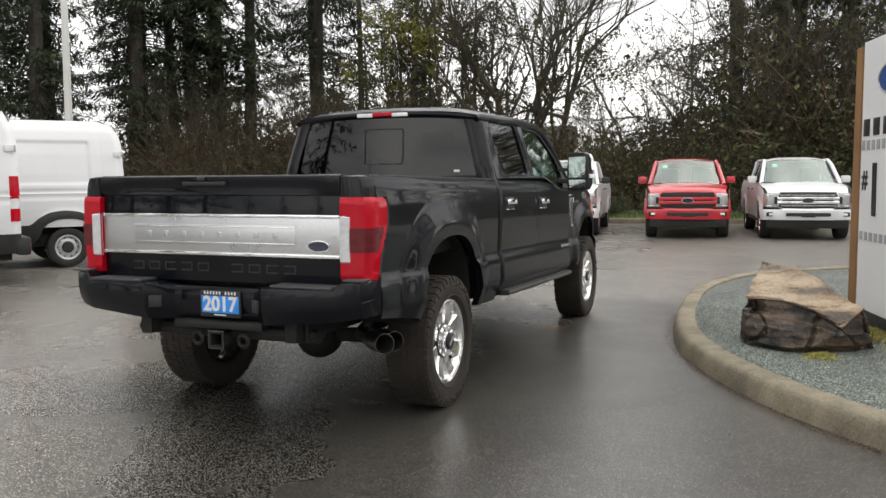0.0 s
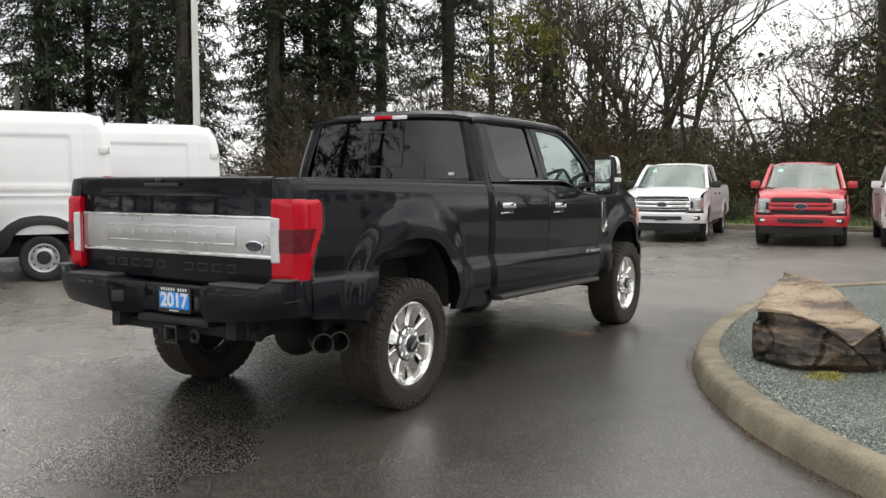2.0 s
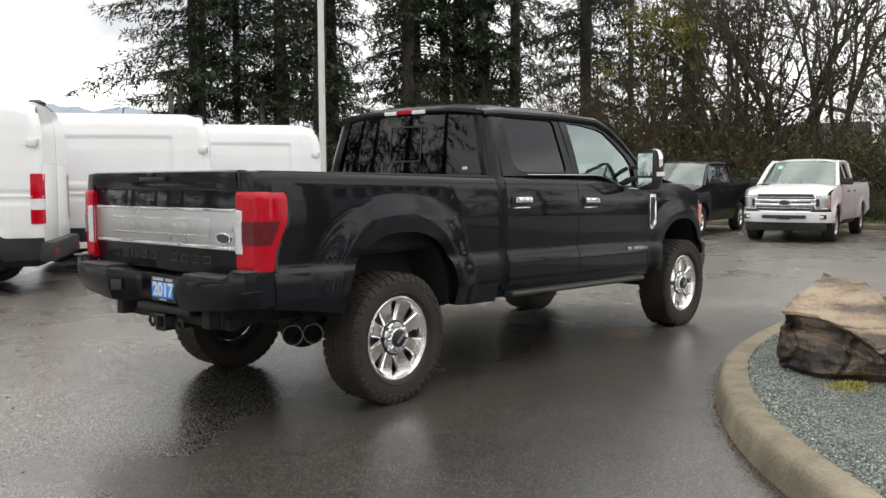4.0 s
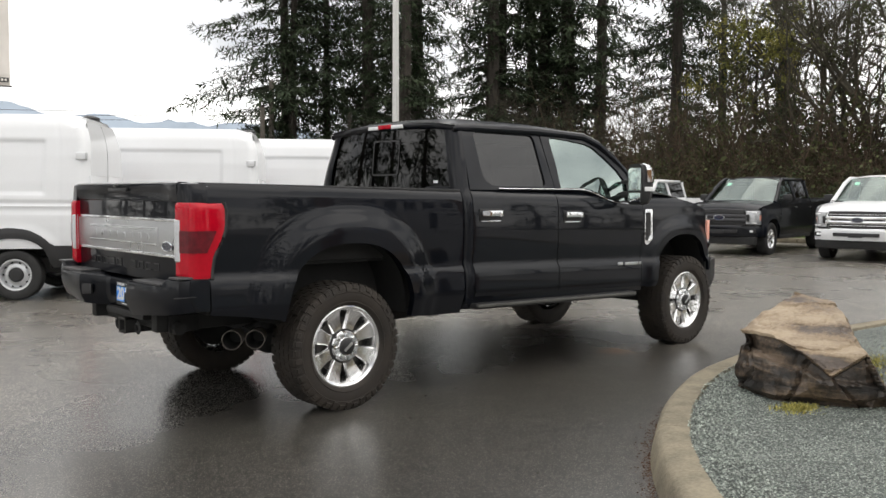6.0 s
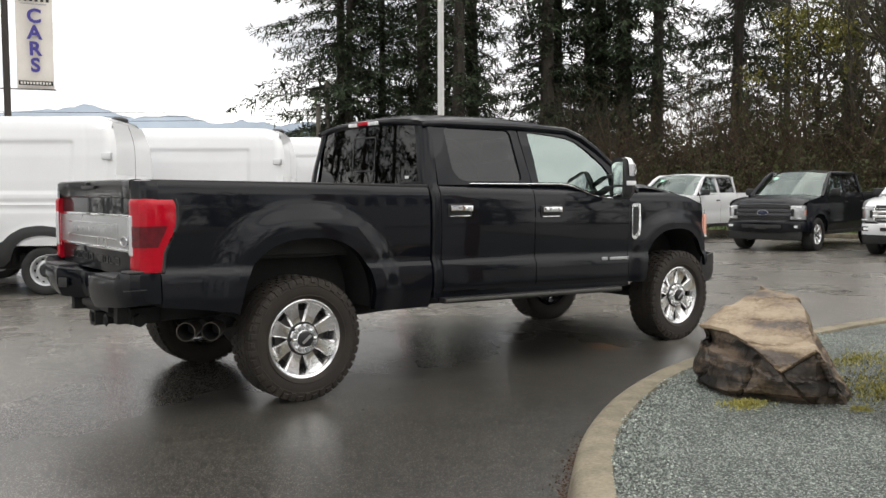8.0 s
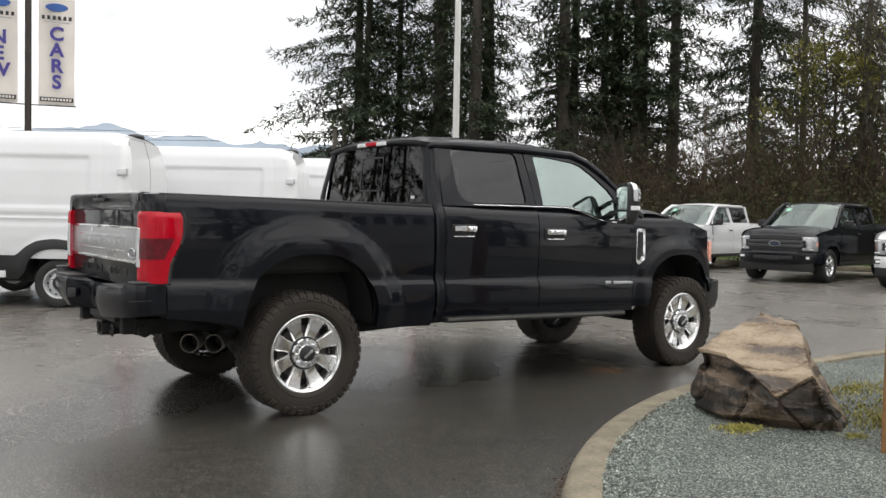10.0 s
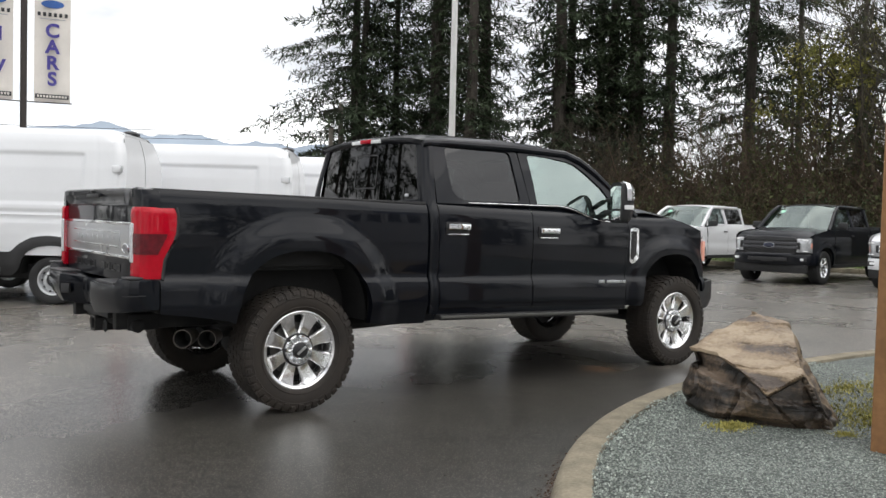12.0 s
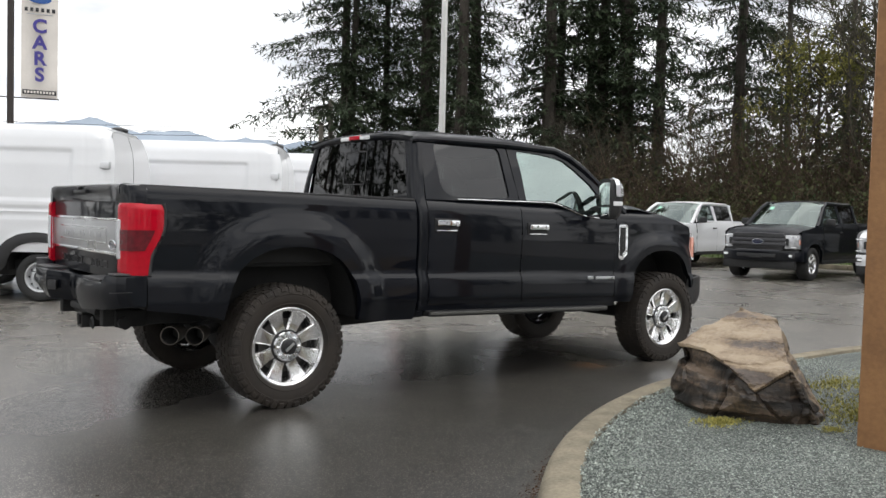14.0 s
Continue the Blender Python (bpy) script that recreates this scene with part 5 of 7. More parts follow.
    for x in np.linspace(-0.36, 0.74, 12):
        top = lerp_table([(-0.36, 1.275), (0.0, 1.255), (0.40, 1.205), (0.62, 1.15), (0.70, 1.105), (0.74, 1.075)], x)
        wide = 0.935 - 0.06 * smoothstep(0.2, 0.74, x)
        ring = []
        for j in range(-10, 11):
            v = abs(j / 10)
            ring.append((x, wide * j / 10, top + 0.035 * smoothstep(1.0, 0.8, v) + 0.03 * smoothstep(0.72, 0.55, v)))
        rings.append(ring)
    rings.append([(0.76, p[1], p[2] - 0.03) for p in rings[-1]])
    part("bonnet", loft(rings, closed=False), paint, truck)
    # face
    rings = []
    for j in range(-12, 13):
        v = j / 12
        bow = -0.17 * abs(v) ** 3
        rings.append([(0.76 + bow, 0.90 * v, 1.11), (0.80 + bow, 0.90 * v, 1.07), (0.82 + bow, 0.90 * v, 0.90), (0.82 + bow, 0.90 * v, 0.70)])
    part("grille_panel", loft(rings, closed=False), M_TRIM, truck)
    grille = part("grille", box(0.835, 0, 0.91, 0.02, 1.22, 0.40, 0.01), mesh_mat, truck)
    part("grille_surround", tube([(0.835, -0.54, 0.715), (0.82, -0.645, 0.79), (0.815, -0.645, 1.05), (0.80, -0.58, 1.105), (0.835, 0, 1.118), (0.80, 0.58, 1.105), (0.815, 0.645, 1.05), (0.82, 0.645, 0.79), (0.835, 0.54, 0.715), (0.85, 0, 0.705), (0.835, -0.54, 0.715)], 0.022, 6), bars, grille)
    for z, h in ((0.965, 0.072), (0.868, 0.072)):
        part("grille_bar", box(0.860, 0, z, 0.04, 1.34, h, 0.014), bars, grille)
    for z in (1.040, 0.795):
        part("grille_slat", box(0.850, 0, z, 0.02, 1.2, 0.014, 0.005), bars if bars is M_CHROME else M_TRIM, grille)
    for s in (-1, 1):
        part("grille_wing", box(0.852, s * 0.60, 0.916, 0.03, 0.09, 0.168, 0.014), bars, grille)
    oval = lathe([(0.0, -0.012), (0.11, -0.012), (0.12, 0.0), (0.0, 0.0)], 20)
    for v in oval.verts:
        v.co = Vector((0.882 - v.co.y, v.co.x * 1.12, 0.917 + v.co.z * 0.50))
    part("oval_rim", tube([(0.886, 0.135 * math.cos(t), 0.917 + 0.060 * math.sin(t)) for t in np.linspace(0, 6.2832, 25)], 0.007, 5), M_STEEL, grille)
    part("oval_badge", oval, bpy.data.materials["dark_blue_enamel"], grille)
    for s in (-1, 1):
        rings = []
        for z in (0.755, 0.775, 0.92, 1.06, 1.085):
            e = 0.02 if z in (0.755, 1.085) else 0
            rings.append([(0.845 - e, s * 0.655, z), (0.82 - e, s * 0.78, z), (0.755 - e, s * 0.875, z), (0.64 - e, s * 0.925, z), (0.52, s * 0.945, z)])
        h = part("head_lamp", loft(rings, closed=False), M_LENS_DIM, truck)
        part("lamp_core", box(0.842, s * 0.70, 0.92, 0.03, 0.07, 0.17, 0.02, Matrix.Rotation(s * -0.2, 3, "Z")), M_TRIM, h)
        for zz in (0.795, 1.05):
            part("lamp_strip", box(0.800, s * 0.79, zz, 0.03, 0.24, 0.022, 0.006, Matrix.Rotation(s * -0.36, 3, "Z")), M_LENS, h)
        part("amber_marker", box(0.640, s * 0.922, 0.92, 0.07, 0.014, 0.12, 0.005, Matrix.Rotation(s * -0.3, 3, "Z")), M_AMBER, h)
    rings = []
    for y, x in ((-0.985, 0.42), (-0.975, 0.58), (-0.93, 0.74), (-0.80, 0.85), (-0.5, 0.92), (0, 0.95), (0.5, 0.92), (0.80, 0.85), (0.93, 0.74), (0.975, 0.58), (0.985, 0.42)):
        rings.append([(x - 0.10, y, 0.71), (x - 0.02, y, 0.71), (x, y, 0.685), (x, y, 0.55), (x - 0.02, y, 0.47), (x - 0.10, y, 0.46)])
    bump = part("front_bumper", loft(rings), bumper_mat, truck)
    part("intake", box(0.952, 0, 0.595, 0.03, 0.96, 0.08, 0.012), M_TRIM, bump)
    part("plate_bracket", box(0.972, 0, 0.585, 0.012, 0.30, 0.10, 0.004), M_TRIM, bump)
    for s in (-1, 1):
        part("fog_pocket", box(0.845, s * 0.80, 0.60, 0.06, 0.20, 0.10, 0.015, Matrix.Rotation(s * -0.38, 3, "Z")), M_TRIM, bump)
        part("fog_lamp", box(0.872, s * 0.80, 0.60, 0.03, 0.10, 0.055, 0.01, Matrix.Rotation(s * -0.38, 3, "Z")), M_LENS, bump)
    part("chin", box(0.77, 0, 0.375, 0.18, 1.76, 0.20, 0.04), M_UNDER, truck)
    for s in (-1, 1):
        mi = part("mirror", box(-0.74, s * 1.08, 1.40, 0.10, 0.22, 0.17, 0.04), paint if paint in (M_RED,) or front == "white_mirrors" else M_TRIM, truck)
        part("mirror_foot", box(-0.72, s * 0.95, 1.36, 0.06, 0.10, 0.05, 0.015), M_TRIM, mi)
        part("rocker", box((back - 0.6) / 2, s * 0.90, 0.43, abs(back + 0.6), 0.14, 0.10, 0.02), M_TRIM, truck)
    part("underbody", box(-1.9, 0, 0.60, 5.2, 1.25, 0.32, 0.03), M_UNDER, truck)
    part("dashboard", box(-0.72, 0, 1.22, 0.5, 1.6, 0.16, 0.05), M_INTERIOR, truck)
    for s in (-0.4, 0.4):
        part("seat_back", box(-1.75, s, 1.35, 0.14, 0.50, 0.70, 0.06), M_INTERIOR, truck)
    for x in (0.0, -3.68):
        for s in (-1, 1):
            w = make_wheel(truck, x, s * 0.845, s, 0.40, 0.27, 0.245, 6, rim_mat, M_RUBBER_DARK, False)
            well = plate(arch_path(P_ARCHES[0 if x == 0 else 1], steps=12), [], lambda xx, z: (xx, s * 0.66, z + 0.01))
            part("wheel_well_wall", well, M_UNDER, truck)
            rings = [[(px, s * 0.96, pz + 0.008), (px, s * 0.66, pz + 0.008)] for px, pz in arch_path(P_ARCHES[0 if x == 0 else 1], steps=12)]
            part("wheel_well", loft(rings, closed=False), M_UNDER, truck)
    return truck


PICKUP_TURN = 188.0
M_GRAPHITE = mat("graphite_grille_paint", (0.06, 0.06, 0.065), 0.35, 0.3, 0.1, 10)
build_pickup(pose(17.45, -3.2, 0, 0, 0, PICKUP_TURN), M_WHITE, "white crew cab pickup parked nose out at the back kerb", M_CHROME, M_WHITE, M_CHROME, M_TRIM, front="white_mirrors")
build_pickup(pose(17.15, -0.55, 0, 0, 0, PICKUP_TURN), M_RED, "bright red crew cab pickup parked nose out", M_RED, M_RED, M_STEEL, M_TRIM)
build_pickup(pose(17.1, 2.6, 0, 0, 0, PICKUP_TURN), M_WHITE, "white extended cab pickup with chrome grille bars", M_CHROME, M_WHITE, M_STEEL, M_TRIM, cab_len=2.2)
build_pickup(pose(16.75, 5.75, 0, 0, 0, PICKUP_TURN), M_BLACK, "black crew cab pickup with a dark grille", M_GRAPHITE, M_BLACK, M_CHROME, M_TRIM)
build_pickup(pose(17.8, 10.2, 0, 0, 0, PICKUP_TURN), M_WHITE, "older white crew cab pickup parked beside the black one", M_CHROME, M_CHROME, M_STEEL, M_TRIM)


# ---- the white vans ----
# x runs forward from the rear doors, y to the left, z up.
V_SIDE = [(0.40, 0.93), (0.55, 0.985), (0.80, 1.02), (1.00, 1.030), (1.25, 1.025), (1.60, 1.0), (1.95, 0.955), (2.20, 0.905), (2.36, 0.855), (2.45, 0.80), (2.51, 0.70), (2.54, 0.55), (2.555, 0.30), (2.56, 0.0)]
V_ARCH = (0.98, 0.46, 0.42, 0.42)


def v_flank(x, z):
    y = lerp_table(V_SIDE, z)
    # pressed panels, ribs and the swage over the wheel
    panel = smoothstep(0.56, 0.60, x) * smoothstep(2.44, 2.40, x) + smoothstep(2.56, 2.60, x) * smoothstep(4.3, 4.26, x)
    y -= 0.022 * panel * smoothstep(1.42, 1.45, z) * smoothstep(2.17, 2.14, z)
    y -= 0.016 * smoothstep(1.285, 1.30, z) * smoothstep(1.335, 1.32, z)
    y -= 0.012 * smoothstep(1.16, 1.19, z) * smoothstep(1.27, 1.24, z)
    r = arch_ratio(x, z, V_ARCH)
    y += 0.03 * (1 - smoothstep(1.1, 1.5, r)) * smoothstep(1.25, 1.0, z)
    y -= 0.008 * max(0.0, 1 - abs(x - 0.40) / 0.012)
    return y


def build_van(m):
    van = empty("cargo_van", "white mid roof cargo van with black lower trim", "van", "row of white vans", m=m)
    zs = [0.70 + 0.026 * k for k in range(64)]
    zs = [z for z in zs if z < 2.36] + [2.38, 2.42, 2.45, 2.48, 2.51, 2.53, 2.545, 2.555, 2.56]
    xs = [0.0] + list(np.linspace(0.04, 4.4, 150)) + [4.7, 5.0, 5.25]
    for s in (1, -1):
        rings = []
        for i, x in enumerate(xs):
            corner = 0.085 * (1 - smoothstep(0.0, 0.16, x)) ** 2 + 0.30 * smoothstep(4.6, 5.9, x)
            ring = []
            for z in zs:
                zz = z
                lean = 0.12 * smoothstep(1.9, 2.6, z) ** 1.8
                y = max(0.0, v_flank(x, z) - corner)
                zz = z - (0.06 * (1 - smoothstep(0.0, 0.30, x)) if z > 2.36 else 0)
                ring.append((x + lean * (1 - smoothstep(0.0, 1.0, x)), s * y, zz))
            rings.append(ring)
        part("side_panel", facing(loft(rings, closed=False), (0, s, 0.3)), M_WHITE, van)
        low = [(0.0, 0.46), (0.5, 0.44)] + arch_path(V_ARCH, steps=18)[1:-1] + [(1.55, 0.40), (4.3, 0.38)]
        top = [(0.0, 0.74), (0.48, 0.74), (0.60, 0.86), (0.78, 0.955), (1.02, 0.985), (1.26, 0.955), (1.44, 0.86), (1.56, 0.74), (4.3, 0.74)]
        b, t = resample(low, 60), resample(top, 60)
        rings = []
        for k in range(60):
            col = []
            for r in range(9):
                p = b[k].lerp(t[k], r / 8)
                corner = 0.07 * (1 - smoothstep(0.0, 0.16, p.x)) ** 2
                col.append((p.x, s * (v_flank(p.x, p.y) + 0.016 - corner), p.y))
            col.append((col[-1][0], col[-1][1] - s * 0.03, col[-1][2]))
            rings.append(col)
        part("lower_cladding", loft(rings, closed=False), M_TRIM, van, "black plastic lower cladding")
        part("step_sill", box(2.0, s * 0.985, 0.47, 0.55, 0.02, 0.10, 0.01), M_WHITE, van)
        # tail lamp on the corner
        lampo = None
        for z0, z1, mm, nm in ((0.92, 1.10, M_TAIL, "tail_lamp"), (1.10, 1.24, M_LENS_MILK, "reversing_lens"), (1.24, 1.56, M_TAIL, "lamp_top")):
            rings = []
            for z in np.linspace(z0, z1, 4):
                y = v_flank(0.1, z)
                rings.append([(-0.012, s * (y - 0.16), z), (-0.008, s * (y - 0.10), z), (0.03, s * (y - 0.035), z), (0.085, s * (y - 0.002), z), (0.135, s * (y + 0.006), z)])
            o = part(nm, loft(rings, closed=False), mm, lampo or van, "tall red tail lamp" if lampo is None else "")
            lampo = lampo or o
        for z in (1.95,):
            hinge = part("door_hinge", box(0.11, s * (v_flank(0.1, z) - 0.005), z, 0.13, 0.075, 0.10, 0.02), M_WHITE, van)
            part("hinge_pin", box(0.035, s * (v_flank(0.1, z) + 0.012), z, 0.025, 0.05, 0.095, 0.008), M_STEEL, hinge)
        part("rear_door", box(0.008 + 0.0, s * 0.47, 1.18, 0.03, 0.90, 1.02, 0.012), M_WHITE, van)
        door_top = []
        for z in np.linspace(1.69, 2.44, 8):
            lean = 0.12 * smoothstep(1.9, 2.6, z) ** 1.8
            y = v_flank(0.0, z) - 0.085
            door_top.append([(lean - 0.005, s * 0.01, z), (lean - 0.005, s * y * 0.6, z), (lean, s * y, z)])
        part("rear_door_top", loft(door_top, closed=False), M_WHITE, van)
    part("roof_end", box(0.17, 0, 2.47, 0.10, 1.2, 0.05, 0.02), M_WHITE, van)
    lamp = bmesh.new()
    bmesh.ops.create_uvsphere(lamp, u_segments=14, v_segments=8, radius=1.0)
    for v in lamp.verts:
        v.co = Vector((0.22 + 0.13 * v.co.x, 0.20 * v.co.y, 2.52 + 0.052 * v.co.z))
    part("roof_lamp", lamp, M_TRIM, van, "dark smoked high brake lamp")
    part("rear_bumper", box(-0.03, 0, 0.56, 0.20, 1.94, 0.26, 0.05), M_TRIM, van)
    for s in (-1, 1):
        part("bumper_reflector", box(-0.132, s * 0.86, 0.56, 0.01, 0.14, 0.05, 0.003), M_TAIL, van)
    part("underbody", box(2.6, 0, 0.46, 5.0, 1.5, 0.22, 0.03), M_UNDER, van)
    # nose
    rings = []
    for x, h, w in ((5.0, 2.52, 0.80), (5.25, 2.45, 0.78), (5.25, 2.2, 0.9), (5.6, 1.5, 0.95), (5.85, 1.25, 0.92), (5.95, 0.9, 0.88), (5.95, 0.5, 0.85)):
        rings.append([(x, -w, h), (x + 0.03, -w * 0.5, h), (x + 0.04, 0, h), (x + 0.03, w * 0.5, h), (x, w, h)])
    part("nose", loft(rings, closed=False), M_WHITE, van)
    for x in (0.98, 4.75):
        for s in (-1, 1):
            w = make_wheel(van, x, s * 0.90, s, 0.345, 0.235, 0.212, 0, M_STEEL, M_RUBBER_DARK, False)
            part("rim_disc", lathe([(0.085, -0.045), (0.105, -0.06), (0.15, -0.052), (0.175, -0.035), (0.20, -0.05), (0.20, -0.03)], 28), M_STEEL, w, "silver steel rim")
            part("hub_cap", lathe([(0.0, -0.10), (0.07, -0.095), (0.095, -0.07), (0.10, -0.04)], 24), M_TRIM, w)
            for i in range(10):
                a = 2 * math.pi * i / 10
                part("rim_hole", box(0.165 * math.cos(a), -0.050, 0.165 * math.sin(a), 0.022, 0.01, 0.03, 0.004, Matrix.Rotation(-a, 3, "Y")), M_UNDER, w)
    for s in (-1, 1):
        rings = [[(px, s * 0.99, pz + 0.01), (px, s * 0.66, pz + 0.01)] for px, pz in arch_path(V_ARCH, steps=12)]
        part("wheel_well", loft(rings, closed=False), M_UNDER, van)
        part("wheel_well_wall", plate(arch_path(V_ARCH, steps=12), [], lambda x, z: (x, s * 0.66, z + 0.01)), M_UNDER, van)
    return van


VAN_TURN = 145.2


def van_pose(k):
    u = Vector((0.57, 0.82))
    c = Vector((1.0 + 3.07 * k, 6.28 + 0.86 * k)) + 1.0 * u
    return pose(c.x, c.y, 0, 0, 0, VAN_TURN)


first_van = build_van(van_pose(0))
for k in (1, 2):
    copy_thing(first_van, van_pose(k))


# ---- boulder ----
M_ROCK = rock_material("tan_top_rock", (0.39, 0.305, 0.21), (0.235, 0.170, 0.108), (0.105, 0.082, 0.068), 0.55, 0.03)
M_ROCK_DARK = rock_material("dark_broken_rock", (0.14, 0.10, 0.068), (0.038, 0.029, 0.022), (0.012, 0.0105, 0.009), 0.45, 0.03)


def build_boulder():
    bm = bmesh.new()
    pts = [(2.00, -2.73, 0.545), (1.93, -3.02, 0.545), (1.86, -3.22, 0.485), (1.85, -3.44, 0.345), (1.99, -3.60, 0.49), (2.58, -2.83, 0.775), (2.50, -2.93, 0.785), (2.56, -3.12, 0.72), (2.66, -2.95, 0.74),
           (2.18, -3.70, 0.08), (1.98, -3.62, 0.08), (1.80, -3.06, 0.09), (1.84, -2.90, 0.09), (1.95, -2.76, 0.09), (2.72, -3.35, 0.08), (2.82, -3.05, 0.08), (2.74, -2.74, 0.08), (2.40, -2.68, 0.08), (2.48, -3.58, 0.08), (2.74, -3.0, 0.55)]
    for p in pts:
        bm.verts.new(p)
    bmesh.ops.convex_hull(bm, input=bm.verts)
    bmesh.ops.delete(bm, geom=[v for v in bm.verts if not v.link_faces], context="VERTS")
    bmesh.ops.recalc_face_normals(bm, faces=bm.faces)
    # faces turned upwards are tan, steeper ones dark
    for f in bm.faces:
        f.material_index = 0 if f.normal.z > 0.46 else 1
    for _ in range(6):
        bmesh.ops.subdivide_edges(bm, edges=[e for e in bm.edges if e.calc_length() > 0.024], cuts=1, use_grid_fill=True)
    bmesh.ops.triangulate(bm, faces=bm.faces)
    bm.normal_update()
    nrm = {v: v.normal.copy() for v in bm.verts}
    side = {v: min(1.0, sum(f.material_index for f in v.link_faces) / max(1, len(v.link_faces))) for v in bm.verts}
    for v in bm.verts:
        p = v.co.copy()
        d = 0.022 * noise.noise(p * 3.6) + 0.012 * noise.noise(p * 11.0) + 0.005 * noise.noise(p * 27.0)
        # bedding: thin ledges on the tan slope
        lay = p.z * 6.0 + 0.5 * p.y + 1.3 * noise.noise(p * 2.3)
        d -= (1 - side[v]) * 0.011 * (0.3 + abs(noise.noise(p * 4.0 + Vector((3, 1, 7))))) * 2.0 * smoothstep(0.55, 0.75, lay - math.floor(lay))
        # the broken face: a ledge, the stone below it proud, then an undercut at the foot
        wob = 0.03 * noise.noise(p * 6.0)
        ledge = p.z - (0.43 + 0.16 * (p.y + 2.80)) + wob
        foot = p.z - (0.19 - 0.05 * (p.y + 3.1)) + wob
        front = side[v] * smoothstep(0.3, -0.3, nrm[v].x)
        d -= front * (0.045 * smoothstep(-0.012, 0.012, ledge) + 0.05 * smoothstep(0.012, -0.02, foot))
        crack = abs(noise.noise(Vector((p.x * 4.0, p.y * 4.0, p.z * 3.0 + 4))))
        d -= side[v] * 0.030 * smoothstep(0.07, 0.0, crack) + (1 - side[v]) * 0.008 * smoothstep(0.05, 0.0, crack)
        d -= 0.05 * smoothstep(0.13, 0.03, (p - Vector((1.95, -2.76, 0.44))).length)
        v.co = p + nrm[v] * d
    bm.normal_update()
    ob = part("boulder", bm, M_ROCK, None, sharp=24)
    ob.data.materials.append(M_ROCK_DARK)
    tagged(ob, "rough boulder on the gravel, tan on top with a dark broken face", "rock")


build_boulder()


def tuft(name, cx, cy, rx, ry, n, seed, label, z=0.155):
    rng = np.random.default_rng(seed)
    vs, fs = [], []
    for _ in range(n):
        a, r = rng.uniform(0, 6.28), min(1.7, abs(rng.normal(0, 0.75)))
        x, y = cx + rx * r * math.cos(a), cy + ry * r * math.sin(a)
        h, t, w = rng.uniform(0.006, 0.026) * (1.3 - 0.5 * r), rng.uniform(0, 6.28), rng.uniform(0.003, 0.008)
        b = len(vs)
        lean = rng.uniform(0, 0.03)
        vs += [(x - w * math.sin(t), y + w * math.cos(t), z - 0.005), (x + w * math.sin(t), y - w * math.cos(t), z - 0.005), (x + lean * math.cos(t), y + lean * math.sin(t), z + h)]
        fs.append((b, b + 1, b + 2))
    tagged(new(name, mesh_of(name, vs, fs, M_MOSS, False)), label, "moss", kind="stuff")


tuft("moss_tuft", 1.72, -3.30, 0.15, 0.10, 900, 1, "yellow green moss at the foot of the boulder")
tuft("moss_tuft", 2.10, -3.80, 0.11, 0.07, 500, 2, "yellow green moss at the foot of the boulder")
tuft("moss_patch", 2.95, -3.75, 0.60, 0.46, 5200, 3, "patch of yellow moss and short grass in the gravel")
tuft("moss_patch", 3.6, -3.0, 0.8, 0.25, 1100, 6, "thin yellow moss along the gravel")


# ---- roadside sign on the island ----
M_WOOD = mat("stained_cedar", (0.30, 0.15, 0.055), 0.6, 0.0, 0.25, 2.5, 0.002, 40.0, color2=(0.20, 0.095, 0.035))
M_PANEL = mat("white_sign_panel", (0.80, 0.79, 0.80), 0.35, 0.0, 0.03, 2.0)
M_INK = mat("black_sign_vinyl", (0.01, 0.01, 0.012), 0.4, 0.0, 0.1, 8)
M_GREY_INK = mat("grey_sign_vinyl", (0.35, 0.35, 0.37), 0.4, 0.0, 0.1, 8)
M_BLUE = mat("deep_blue_vinyl", (0.02, 0.08, 0.28), 0.25, 0.0, 0.15, 4)
M_PURPLE = mat("violet_blue_print", (0.045, 0.035, 0.22), 0.6, 0.0, 0.1, 8)


